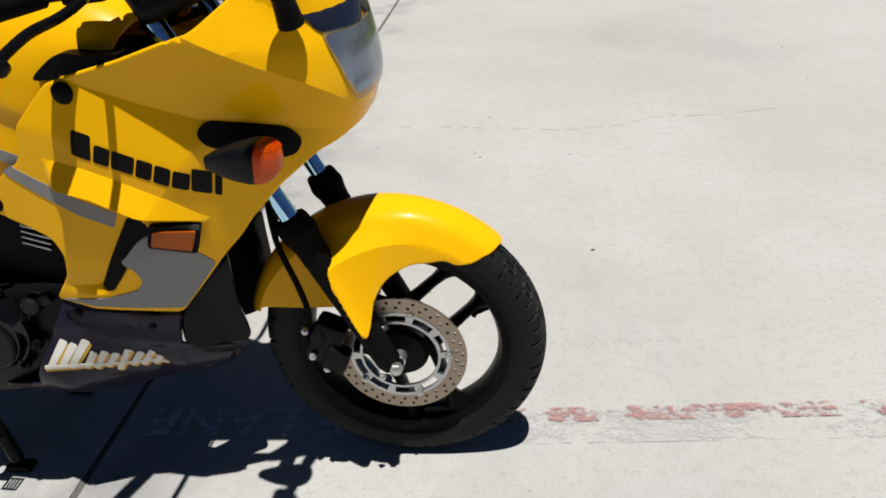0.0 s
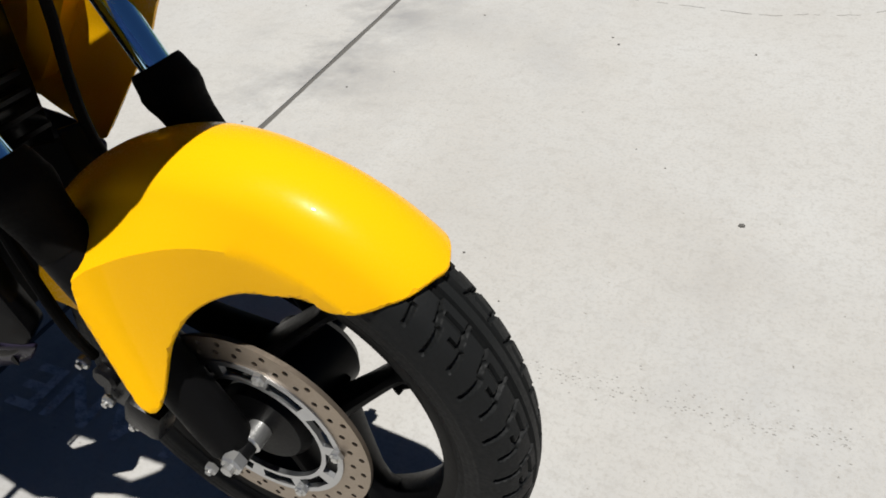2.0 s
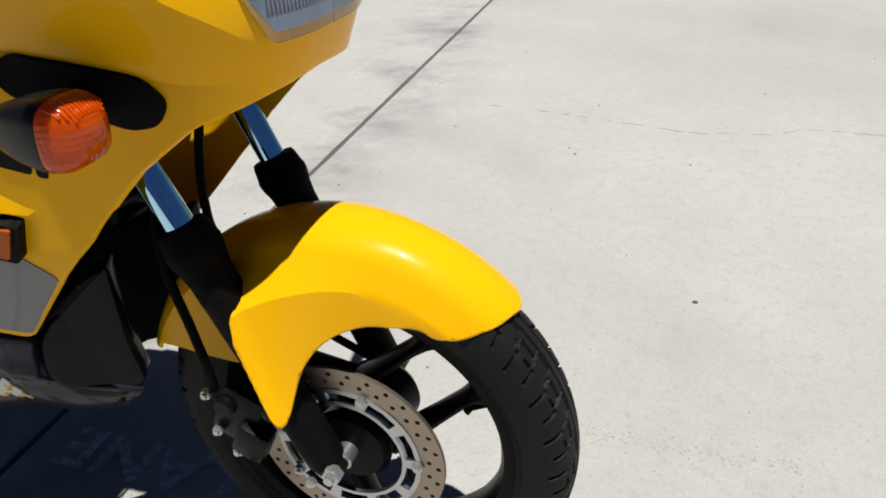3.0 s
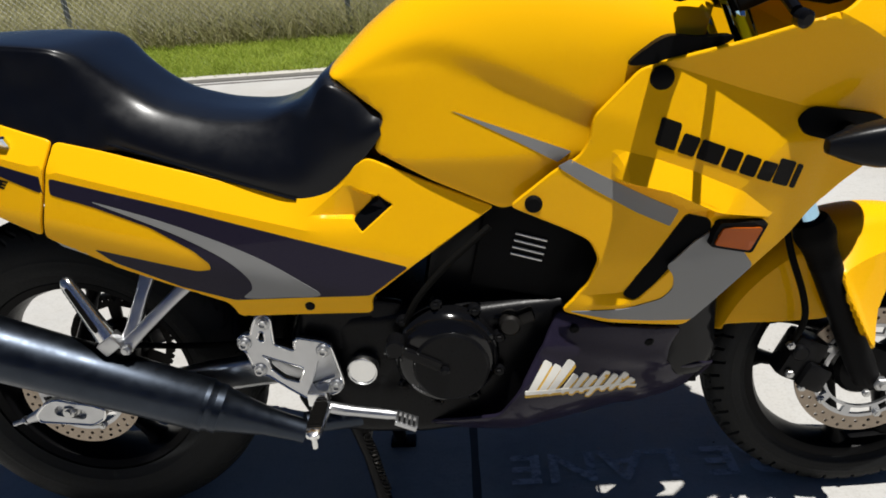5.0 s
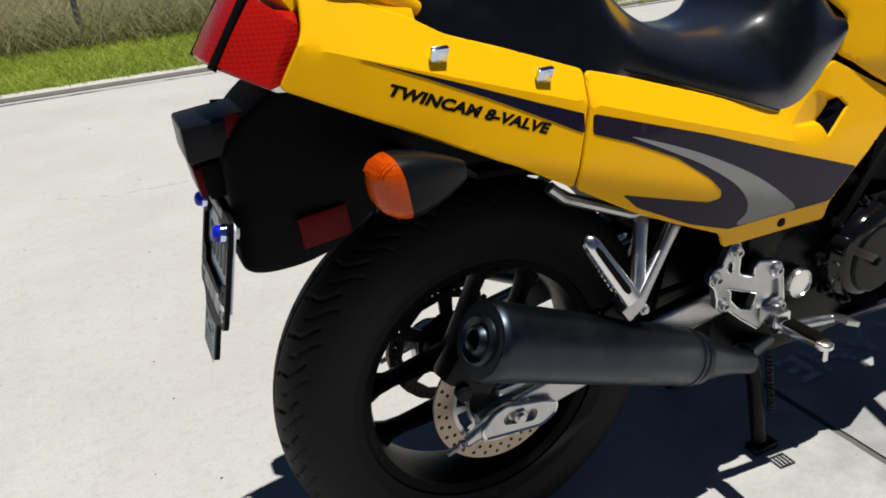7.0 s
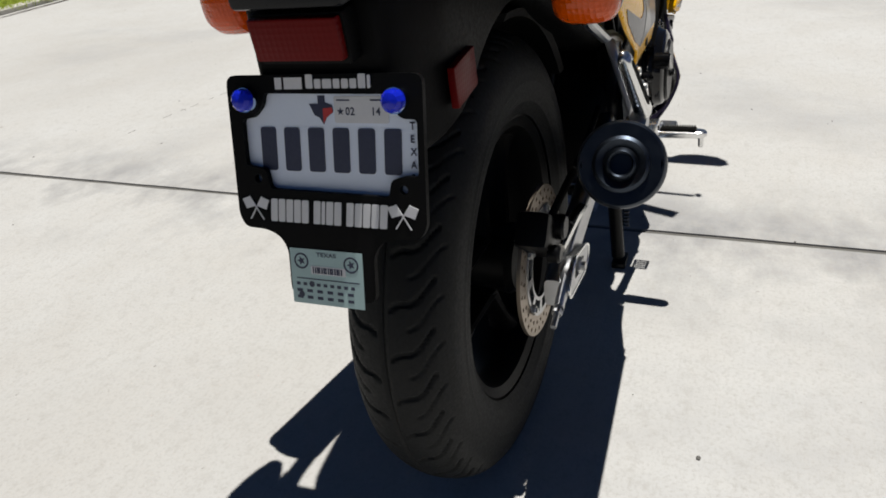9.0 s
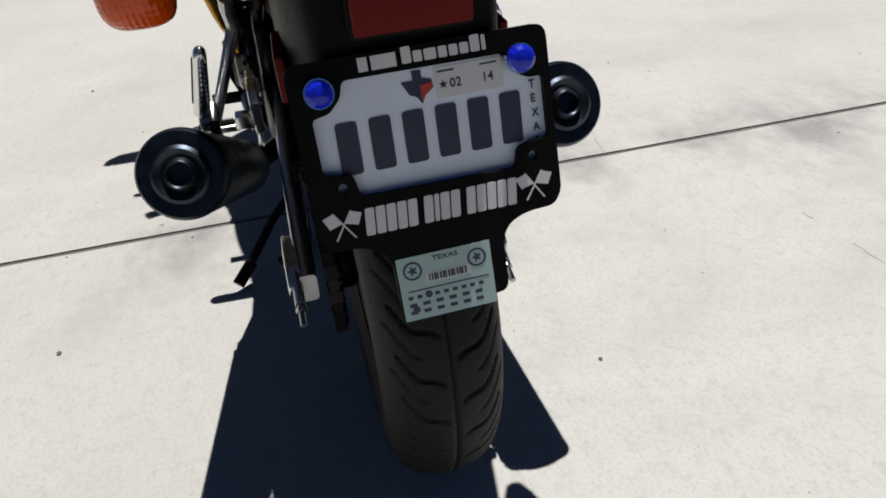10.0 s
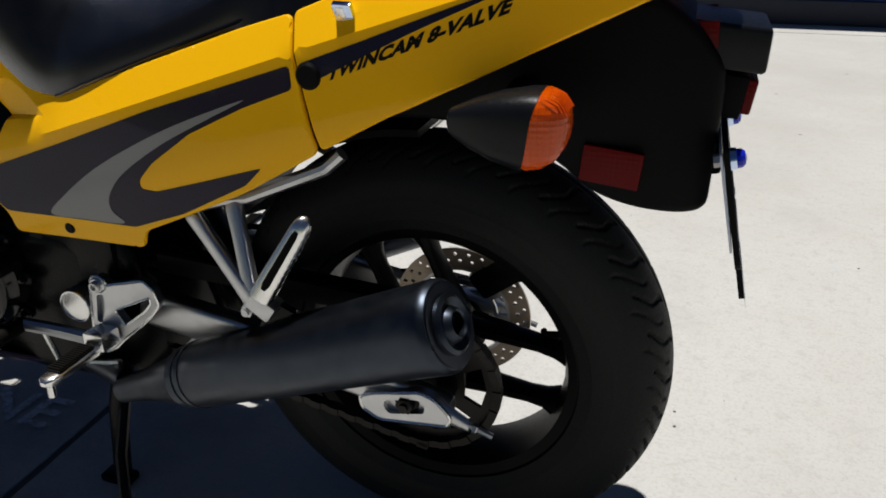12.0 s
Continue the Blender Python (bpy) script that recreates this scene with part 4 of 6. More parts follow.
# ---- tank ----
T_W = smooth_table([0.48, 0.55, 0.62, 0.72, 0.82, 0.92, 1.02, 1.12], [0.110, 0.132, 0.147, 0.158, 0.166, 0.170, 0.165, 0.135])
T_TOP = smooth_table([0.48, 0.535, 0.58, 0.64, 0.715, 0.80, 0.90, 0.98, 1.06, 1.12], [0.815, 0.868, 0.908, 0.948, 0.982, 1.0, 0.995, 0.972, 0.935, 0.89])


SWAGE = smooth_table([0.50, 0.56, 0.593, 0.631, 0.679, 0.733, 0.795, 0.852, 0.912, 1.0], [0.840, 0.877, 0.893, 0.899, 0.893, 0.871, 0.840, 0.813, 0.783, 0.74])


def tank_lift(x, v):
    w = T_W(x)
    low = max(0.0, 0.72 - v)
    w -= 0.15 * low + 0.09 * max(0.0, v - 0.72)
    d = SWAGE(x) - v
    if d > -0.01:
        t = unit((d + 0.01) / 0.050)
        w -= 0.0085 * t * t * (3 - 2 * t) * unit(1 - max(0.0, d - 0.04) / 0.16) * unit((x - 0.53) / 0.12)
    split = 0.84
    if v < split:
        return (x, -w, v)
    a = min(1.0, (v - split) / 0.22) * math.pi / 2
    return (x, -w * math.cos(a) ** 0.75, split + (T_TOP(x) - split) * math.sin(a))


TANK = rounded([(0.520, 1.072), (0.523, 0.90), (0.531, 0.842), (0.603, 0.786), (0.583, 0.736), (0.665, 0.688), (0.770, 0.637), (0.80, 0.645), (0.870, 0.700), (0.910, 0.735), (0.925, 0.780), (0.99, 0.835), (1.06, 0.880), (1.115, 1.072)], 0.010)
tank = Skin(TANK, tank_lift, roll=0.003, thick=0.003, step=0.011)
for s in SIDES:
    tp = part("fuel_tank", tank.build(s), YELLOW, bike, "glossy yellow fuel tank with a silver flash")
    flash = rounded([(0.703, 0.789), (0.792, 0.755), (0.872, 0.724), (0.853, 0.709), (0.79, 0.744)], 0.0015)
    part("silver_flash", tank.decal(flash, s), SILVER, tp, "silver painted flash")

# ---- seat ----
S_TOP = smooth_table([-0.135, -0.12, -0.08, 0.0, 0.08, 0.145, 0.18, 0.215, 0.255, 0.30, 0.345, 0.41, 0.46, 0.49, 0.515, 0.545, 0.58, 0.612], [0.894, 0.912, 0.926, 0.926, 0.920, 0.908, 0.878, 0.848, 0.822, 0.806, 0.796, 0.792, 0.806, 0.828, 0.848, 0.834, 0.808, 0.788])
S_BOT = smooth_table([-0.135, -0.11, -0.07, 0.0, 0.10, 0.25, 0.41, 0.465, 0.50, 0.54, 0.575, 0.598, 0.612], [0.886, 0.882, 0.868, 0.836, 0.796, 0.742, 0.683, 0.664, 0.672, 0.702, 0.733, 0.760, 0.778])
S_W = smooth_table([-0.135, -0.12, -0.08, 0.0, 0.10, 0.16, 0.22, 0.30, 0.40, 0.47, 0.55, 0.612], [0.055, 0.085, 0.112, 0.128, 0.138, 0.140, 0.142, 0.148, 0.152, 0.150, 0.146, 0.140])
b = bmesh.new()
rings = []
for x in np.concatenate([np.linspace(-0.135, -0.08, 8), np.linspace(-0.065, 0.585, 52), np.linspace(0.589, 0.597, 3)]):
    zt, zb, w = S_TOP(x), S_BOT(x), S_W(x)
    h = zt - zb
    pill = 1.0 if x < 0.13 else max(0.0, 1 - (x - 0.13) / 0.10)
    r = (0.014 * pill + (0.045 - 0.029 * unit((x - 0.44) / 0.07)) * (1 - pill)) * min(1.0, h / 0.06)
    ride = (1 - pill) * unit((0.53 - x) / 0.07)
    half = [(-w * 0.985, zb), (-w, zb + h * 0.18), (-w * 0.985, zb + h * 0.45), (-w * (0.955 - 0.05 * (1 - pill)), zt - r * 1.15), (-w * (0.93 - 0.10 * (1 - pill)), zt - r * 0.45), (-w * (0.86 - 0.16 * (1 - pill)), zt - r * 0.10), (-w * 0.45, zt + 0.001), (0, zt + 0.002)]
    wide = [(-w * 0.985, zb), (-w, zb + h * 0.18), (-w * 0.965, zb + h * 0.40), (-w * 0.86, zb + h * 0.66), (-w * 0.73, zb + h * 0.87), (-w * 0.60, zt - 0.004), (-w * 0.38, zt + 0.001), (0, zt + 0.002)]
    half = [tuple((1 - ride) * np.array(p) + ride * np.array(q)) for p, q in zip(half, wide)]
    if x < 0.20:
        k = unit((x + 0.12) / 0.05) * unit((0.20 - x) / 0.06)
        half[0] = (-w * (0.985 + 0.13 * k), zb - 0.016 * k)
        half[1] = (-w * (1 + 0.04 * k), zb + h * 0.18)
    line = spline(half, 4)
    line = line + [np.array((-y, z)) for y, z in line[-2::-1]]
    rings.append([Vector((x, y, z)) for y, z in line])
ring_loft(b, rings)
seat = part("seat", b, VINYL, bike, "black vinyl two-level seat", 60)
for s in SIDES:
    b = bmesh.new()
    tube(b, [Vector((x, s * (S_W(x) + 0.0005), S_BOT(x) + 0.006)) for x in np.linspace(-0.10, 0.46, 40)], 0.0022, 6)
    part("seat_piping", b, VINYL, seat)

# ---- side covers and tail ----
C_W = smooth_table([-0.30, -0.25, -0.20, -0.14, 0.0, 0.10, 0.30, 0.45, 0.56, 0.70, 0.78], [0.112, 0.134, 0.152, 0.168, 0.183, 0.187, 0.184, 0.176, 0.172, 0.168, 0.166])


def cover_lift(x, z):
    crease = 0.766 - 0.33 * (x - 0.05)
    w = C_W(x) - (0.62 - 0.44 * unit((x - 0.44) / 0.12)) * max(0.0, z - crease) + 0.11 * min(0.08, max(0.0, crease - z)) - 0.004 - 0.13 * max(0.0, crease - 0.09 - z) - 0.05 * max(0.0, 0.52 - z)
    # a ramp that runs in to the vent: d is the way down it, t the way across
    d, t = (x - 0.537) * 0.59 - (z - 0.690) * 0.81, (x - 0.537) * 0.81 + (z - 0.690) * 0.59
    if 0 < d < 0.0510:
        w -= 0.015 * min(1.0, d / 0.0475) * unit((0.54 * d + 0.001 - t) / 0.004) * unit((t + 0.079 - 1.08 * d) / 0.004)
    return (x, -w, z)


COVER = rounded([(0.1145, 0.785), (0.18, 0.766), (0.30, 0.726), (0.41, 0.688), (0.468, 0.672), (0.496, 0.680), (0.536, 0.708), (0.572, 0.728), (0.66, 0.686), (0.760, 0.640), (0.625, 0.555), (0.562, 0.512), (0.560, 0.482), (0.347, 0.488),
                 (0.336, 0.515), (0.268, 0.545), (0.18, 0.586), (0.079, 0.645), (0.096, 0.71)], 0.010)
HOLE = rounded([(0.5445, 0.636), (0.556, 0.617), (0.605, 0.655), (0.585, 0.6695)], 0.003)
cover = Skin(COVER, cover_lift, [HOLE], roll=0.003, thick=0.003, step=0.011, lines=[[(x, 0.766 - 0.33 * (x - 0.05)) for x in (0.12, 0.25, 0.40, 0.47)], [(0.474, 0.644), (0.537, 0.690)], [(0.537, 0.690), (0.583, 0.670)], [(0.474, 0.644), (0.543, 0.636)], [(0.537, 0.684), (0.580, 0.664)], [(0.480, 0.647), (0.543, 0.640)]])
TAIL = rounded([(0.112, 0.786), (0.0, 0.828), (-0.064, 0.850), (-0.10, 0.872), (-0.16, 0.896), (-0.212, 0.921), (-0.214, 0.898), (-0.219, 0.872), (-0.254, 0.816), (-0.144, 0.763), (0.0, 0.690), (0.0755, 0.647), (0.0935, 0.71)], 0.008)
tailskin = Skin(TAIL, cover_lift, roll=0.0035, thick=0.003, step=0.012, lines=[[(x, 0.766 - 0.33 * (x - 0.05)) for x in (-0.20, -0.1, 0.0, 0.085)]])
for s in SIDES:
    cp = part("side_cover", cover.build(s), YELLOW, bike, "yellow side cover with plum and silver graphics", 16)
    plum = rounded([(0.108, 0.735), (0.30, 0.672), (0.45, 0.617), (0.622, 0.557), (0.560, 0.516), (0.348, 0.521), (0.269, 0.550), (0.175, 0.598), (0.150, 0.622), (0.24, 0.594), (0.300, 0.576), (0.322, 0.577), (0.322, 0.588), (0.300, 0.611), (0.241, 0.652), (0.165, 0.688), (0.105, 0.711)], 0.006)
    part("plum_graphic", cover.decal(plum, s), PLUM, cp, "plum painted swoosh")
    sil = spline([(0.165, 0.696), (0.26, 0.660), (0.34, 0.622), (0.40, 0.588), (0.45, 0.552), (0.482, 0.522), (0.43, 0.521), (0.365, 0.524), (0.378, 0.540), (0.374, 0.562), (0.345, 0.594), (0.285, 0.634), (0.22, 0.668)], 5, True)
    part("silver_swoosh", cover.decal(sil, s, 0.0014), SILVER, cp, "silver painted swoosh")
    # the vent hole is closed by a black face in place of inner shade
    b = bmesh.new()
    rim = [Vector((x, s * abs(cover.at(x, z, 0, False).y), z)) for x, z in resample(HOLE, 0.008)]
    ring_loft(b, [[Vector((p.x, p.y - s * 0.004, p.z)) for p in rim], [Vector((p.x, p.y - s * 0.03, p.z)) for p in rim]])
    part("vent_opening", b, GLOSS, cp, "black cap for the dark inside of the vent")
    b = bmesh.new()
    disc(b, (0.462, s * 0.171, 0.502), (0, s, 0), 0.008, 0.006, 14, 0.002)
    part("cover_screw", b, PLASTIC, cp)
    tl = part("tail_cowl", tailskin.build(s), YELLOW, bike, "yellow tail cowl with a dark pinstripe", 16)
    pin = [(-0.168, 0.837), (-0.06, 0.797), (0.03, 0.762), (0.094, 0.738), (0.094, 0.713), (0.04, 0.741), (-0.03, 0.776), (-0.10, 0.808)]
    part("dark_stripe", tailskin.decal(pin, s), NAVY, tl, "dark tapering stripe")
    # model wording
    L = 0.196
    def put(u, v, s=s):
        t = u / 1.0
        k = t * L
        x = (-0.147 + k) if s < 0 else (0.064 - k)
        z0 = 0.796 - 0.398 * (x + 0.147) if s < 0 else 0.8065 - 0.405 * (x + 0.147)
        p = tailskin.at(x + (0.003 if s < 0 else -0.003) * v, z0 + 0.002 + v * 0.0172, 0.0004)
        return Vector((p.x, -p.y, p.z)) if s > 0 else p
    b = letters("TWINCAM 8-VALVE", put, None, 0.42 if s < 0 else 0.20, 1 / 9.65, 1.0, 0.054)
    if s > 0:
        bmesh.ops.reverse_faces(b, faces=b.faces)
    part("wording", b, BLACK_TEXT, tl, "black slanted wording TWINCAM 8-VALVE", 34, False)
    # luggage hooks
    for x, z in ((-0.081, 0.826), (0.046, 0.786)):
        p = tailskin.at(x, z)
        b = bmesh.new()
        block(b, (p.x, s * (abs(p.y) + 0.0015), p.z), (0.021, 0.007, 0.029), (s * -31, 0, 0), 0.002)
        h = part("luggage_hook", b, CHROME, tl, "small chromed luggage hook")
        b = bmesh.new()
        block(b, (p.x + 0.002, s * (abs(p.y) + 0.0052), p.z + 0.001), (0.009, 0.003, 0.017), (s * -31, 0, 0), 0.001)
        part("hook_slot", b, BRIGHT, h)

# lock on the left tail panel
p = tailskin.at(0.085, 0.726)
b = bmesh.new()
disc(b, (0.085, abs(p.y) - 0.004, 0.726), (0, 1, 0), 0.0145, 0.008, 22, 0.003)
part("seat_lock", b, PLASTIC, bike, "round black seat lock")

# tail top, between the two sides
b = bmesh.new()
rings = []
for x, z, w in ((-0.252, 0.912, 0.100), (-0.235, 0.928, 0.106), (-0.20, 0.934, 0.118), (-0.14, 0.918, 0.126), (-0.09, 0.892, 0.130)):
    line = [(-w, z - 0.030 + (0.006 if x < -0.2 else 0.0)), (-w * 0.9, z - 0.010), (-w * 0.7, z), (0, z + 0.005), (w * 0.7, z), (w * 0.9, z - 0.010), (w, z - 0.030 + (0.006 if x < -0.2 else 0.0))]
    back = 0.034 * unit((-0.17 - x) / 0.07)
    rings.append([Vector((x + back * abs(y / w) ** 2.5, y, q)) for y, q in spline(line, 3)] + [Vector((x + back, w * 0.8, z - 0.05)), Vector((x + back, -w * 0.8, z - 0.05))])
ring_loft(b, rings)
part("tail_top", b, YELLOW, bike, "yellow tail top")
# grab rail
b = bmesh.new()
pts = spline([(-0.075, -0.112, 0.872), (-0.13, -0.118, 0.905), (-0.175, -0.112, 0.945), (-0.195, -0.07, 0.968), (-0.20, 0, 0.974), (-0.195, 0.07, 0.968), (-0.175, 0.112, 0.945), (-0.13, 0.118, 0.905), (-0.075, 0.112, 0.872)], 6)
rings = []
P = [Vector(p) for p in pts]
for i, q in enumerate(P):
    t = (P[min(i + 1, len(P) - 1)] - P[max(i - 1, 0)]).normalized()
    side = t.cross(Vector((0, 0, 1))).normalized()
    up = side.cross(t)
    fat = 0.35 + 0.65 * unit(min(i, len(P) - 1 - i) / 14)
    rings.append([q + side * 0.016 * fat * math.copysign(abs(math.cos(a)) ** 0.7, math.cos(a)) + up * 0.022 * fat * math.copysign(abs(math.sin(a)) ** 0.7, math.sin(a)) for a in np.linspace(0, 2 * math.pi, 14, endpoint=False)])
ring_loft(b, rings)
part("grab_rail", b, YELLOW, bike, "yellow moulded grab rail")
# tail lamp: a wrap-round band at the back of the tail
b = bmesh.new()
def lamp_ring(t, dx):
    """Rings across the back, from the lower to the upper edge."""
    out = []
    for q in np.linspace(-1, 1, 25):
        k = 1 - abs(q) ** 3.0
        x = (-0.258 + 0.041 * t) * (1 - k) + (-0.312 + 0.052 * t) * k
        z = (0.815 + 0.060 * t) * (1 - k) + (0.842 + 0.072 * t) * k
        out.append(Vector((x - dx, q * (0.125 - 0.010 * t), z)))
    return out + [Vector((-0.20 + 0.03 * t, 0.115, 0.83 + 0.05 * t)), Vector((-0.20 + 0.03 * t, -0.115, 0.83 + 0.05 * t))]
ring_loft(b, [lamp_ring(t, d) for t, d in ((0, 0.002), (0.06, 0.006), (0.5, 0.007), (0.94, 0.005), (1, 0.0))])
tlamp = part("tail_light", b, RED, bike, "wide red tail light")
for s in SIDES:
    b = bmesh.new()
    tube(b, [lamp_ring(t, 0.0075)[12 + s * 7] for t in (0, 0.25, 0.5, 0.75, 1)], 0.0055, 8)
    part("lamp_bar", b, PLASTIC, tlamp)
b = bmesh.new()
ring_loft(b, [[p + Vector((0, 0, dz)) for p in lamp_ring(0, d)] for dz, d in ((-0.0055, -0.020), (-0.0035, -0.004), (-0.0005, 0.0))])
part("lamp_rim", b, TAG, tlamp, "pale lower rim")

# ---- rear mudguard, plate ----
b = bmesh.new()
rings = []
for x, z0, z1, w in spline([(-0.319, 0.600, 0.722, 0.060), (-0.316, 0.594, 0.736, 0.066), (-0.305, 0.589, 0.756, 0.073), (-0.28, 0.588, 0.785, 0.080), (-0.24, 0.594, 0.808, 0.088), (-0.20, 0.608, 0.795, 0.091), (-0.16, 0.637, 0.780, 0.092), (-0.11, 0.659, 0.765, 0.092), (-0.04, 0.670, 0.745, 0.09), (0.03, 0.668, 0.725, 0.09), (0.10, 0.656, 0.71, 0.085), (0.22, 0.60, 0.68, 0.08)], 4):
    r = 0.012
    line = rounded([(-w, z0), (w, z0), (w * 0.97, z1), (-w * 0.97, z1)], r, 3)
    rings.append([Vector((x, y, z)) for y, z in line])
ring_loft(b, rings)
mud = part("rear_mudguard", b, PLASTIC, bike, "black plastic rear mudguard")
b = bmesh.new()
rings = []
for x, z0, z1, w in ((-0.215, 0.746, 0.790, 0.057), (-0.349, 0.733, 0.777, 0.053), (-0.3525, 0.7345, 0.7755, 0.0515), (-0.3535, 0.737, 0.773, 0.049)):
    rings.append([Vector((x, y, z)) for y, z in rounded([(-w, z0), (w, z0), (w, z1), (-w, z1)], 0.005, 3)])
ring_loft(b, rings)
vis = part("plate_lamp_hood", b, HOUSING, mud, "dark hood of the plate lamp")
b = bmesh.new()
block(b, (-0.343, 0.0, 0.708), (0.010, 0.085, 0.036), (0, -6, 0), 0.003)
part("rear_reflector", b, DARKRED, mud, "dark red rear reflector")
b = bmesh.new()
block(b, (-0.324, 0.0, 0.708), (0.03, 0.09, 0.044), (0, -6, 0), 0.004)
part("reflector_box", b, PLASTIC, mud)
for s in SIDES:
    b = bmesh.new()
    block(b, (-0.276, s * 0.0562, 0.768), (0.058, 0.004, 0.026), (0, 5, s * -1.7), 0.0015)
    part("side_lens", b, DARKRED, vis, "dark red lens in the side of the hood")
    b = bmesh.new()
    block(b, (-0.219, s * 0.0935, 0.640), (0.062, 0.008, 0.040), (0, -5, s * -2), 0.002)
    part("side_reflector", b, DARKRED, mud, "dark red side reflector")

# plate frame: drawn flat in (across, up), then hung with a slight slope
PY = -0.001
PLATE_POSE = pose(-0.340, PY, 0.6015, -0.6, 14.0, 0) @ Matrix(((0, 1, 0, 0), (-1, 0, 0, 0), (0, 0, 1, 0), (0, 0, 0, 1)))


def flat(outline, holes, d0, d1, mt, name, parent, label="", mono=None):
    """A flat piece of the plate: outline in (to the right, up); d towards the viewer."""
    bm = plate(outline, holes, -d0, -d1)
    bmesh.ops.transform(bm, matrix=PLATE_POSE, verts=bm.verts)
    return part(name, bm, mt, parent, label)


def rect(x0, z0, x1, z1, r=0.0, seg=4):
    q = [(x0, z0), (x1, z0), (x1, z1), (x0, z1)]
    return rounded(q, r, seg) if r else q


window = rounded([(-0.058, -0.029), (0.064, -0.031), (0.067, -0.016), (0.080, -0.012), (0.093, -0.012), (0.093, 0.036), (0.080, 0.036), (0.067, 0.046), (0.064, 0.0565), (-0.057, 0.0575), (-0.060, 0.046), (-0.070, 0.036), (-0.083, 0.034), (-0.083, -0.008), (-0.062, -0.011)], 0.004)
out = [(-0.0965, 0.0735), (-0.0965, -0.056), (-0.090, -0.067), (-0.066, -0.068), (-0.052, -0.074), (-0.0445, -0.086), (-0.0445, -0.131), (0.046, -0.131), (0.046, -0.086), (0.053, -0.074), (0.068, -0.068), (0.092, -0.067), (0.099, -0.056), (0.099, 0.0735)]
screw_holes = [circle(x, z, 0.004, 10) for x, z in ((-0.071, -0.020), (0.0785, -0.024))]
pframe = flat(rounded(out, 0.010), [window] + screw_holes, 0.0, 0.006, PLASTIC, "plate_frame", bike, "black plate frame with white dealer marks")
plate_ob = flat(rect(-0.094, -0.046, 0.095, 0.065, 0.006), [], -0.0035, -0.001, PLATE, "number_plate", pframe, "pale number plate with dark bars")
for k in range(6):
    x0 = -0.069 + k * 0.0254
    flat(rounded([(x0, -0.0125), (x0 + 0.0165, -0.0125), (x0 + 0.0175, 0.027), (x0 + 0.001, 0.027)], 0.003), [], -0.001, -0.0002, PLATEINK, "plate_bar", plate_ob)
flat(rect(0.0113, 0.0316, 0.0643, 0.0545, 0.002), [], -0.001, -0.0004, TAG, "year_sticker", plate_ob, "white year sticker")
flat([(0.0175 + q * math.sin(a), 0.0415 + q * math.cos(a)) for k in range(10) for q, a in (((0.0015 if k % 2 else 0.0037), k * math.pi / 5),)], [], -0.0004, -0.0002, PLATEINK, "sticker_star", plate_ob)
for x0 in (0.014, 0.047):
    flat(rect(x0, 0.0505, x0 + 0.013, 0.0518), [], -0.0004, -0.0002, PLATEINK, "sticker_line", plate_ob)
state = [(x + 0.016, z - 0.004) for x, z in ((-0.030, 0.052), (-0.021, 0.052), (-0.021, 0.059), (-0.014, 0.059), (-0.014, 0.053), (-0.007, 0.051), (-0.006, 0.045), (-0.013, 0.040), (-0.016, 0.034), (-0.020, 0.040), (-0.025, 0.042))]
flat(state, [], -0.001, -0.0004, PLATEINK, "state_emblem", plate_ob, "small blue and red state emblem")
flat([(0.0, 0.044), (0.009, 0.045), (0.010, 0.041), (0.003, 0.036), (0.0, 0.031)], [], -0.0004, -0.0001, FLAGRED, "emblem_red", plate_ob)


def plate_words(text, x, z, h, mt, name, parent, d=0.0066, sx=0.9, shear=0.0, upright=False):
    """Words on the plate frame, from (x, z), h high."""
    if upright:
        bm = bmesh.new()
        for k, ch in enumerate(text):
            letters(ch, lambda u, v, k=k: PLATE_POSE @ Vector((x + u * h * sx, -d, z - k * h * 1.25 + v * h)), bm)
    else:
        bm = letters(text, lambda u, v: PLATE_POSE @ Vector((x + u * h * sx, -d, z + v * h)), None, shear)
    return part(name, bm, mt, parent, "", 34, False)


plate_words("02", 0.0225, 0.0385, 0.0095, PLATEINK, "month_digits", plate_ob, -0.0002, 0.95)
plate_words("14", 0.0475, 0.0385, 0.0095, PLATEINK, "year_digits", plate_ob, -0.0002, 0.95)
plate_words("TEXAS", 0.0835, 0.027, 0.0088, PLATEINK, "state_wording", plate_ob, -0.0002, 0.9, 0, True)
# plain marks where the makers' and dealer's names stand
for x0, x1, h in ((-0.0435, -0.0365, 0.010), (-0.034, -0.0155, 0.010)):
    flat(rect(x0, 0.061, x1, 0.061 + h), [], 0.006, 0.0066, TAG, "emblem_block", pframe)
x = -0.0115
for wd, h in ((0.007, 0.012), (0.0065, 0.008), (0.009, 0.008), (0.0065, 0.008), (0.0065, 0.008), (0.0065, 0.008), (0.007, 0.012), (0.003, 0.011)):
    flat(rect(x, 0.0615, x + wd, 0.0615 + h, 0.0012, 2), [], 0.006, 0.0066, TAG, "name_block", pframe)
    x += wd + 0.0016
x = -0.0605
for word in (5, 4, 5):
    for k in range(word):
        wd = 0.0072 if not (word == 4 and k == 1) else 0.0036
        flat(rounded([(x, -0.0595), (x + wd, -0.0595), (x + wd + 0.002, -0.038), (x + 0.002, -0.038)], 0.0014, 2), [], 0.006, 0.0066, TAG, "dealer_block", pframe)
        x += wd + 0.0012
    x += 0.0042
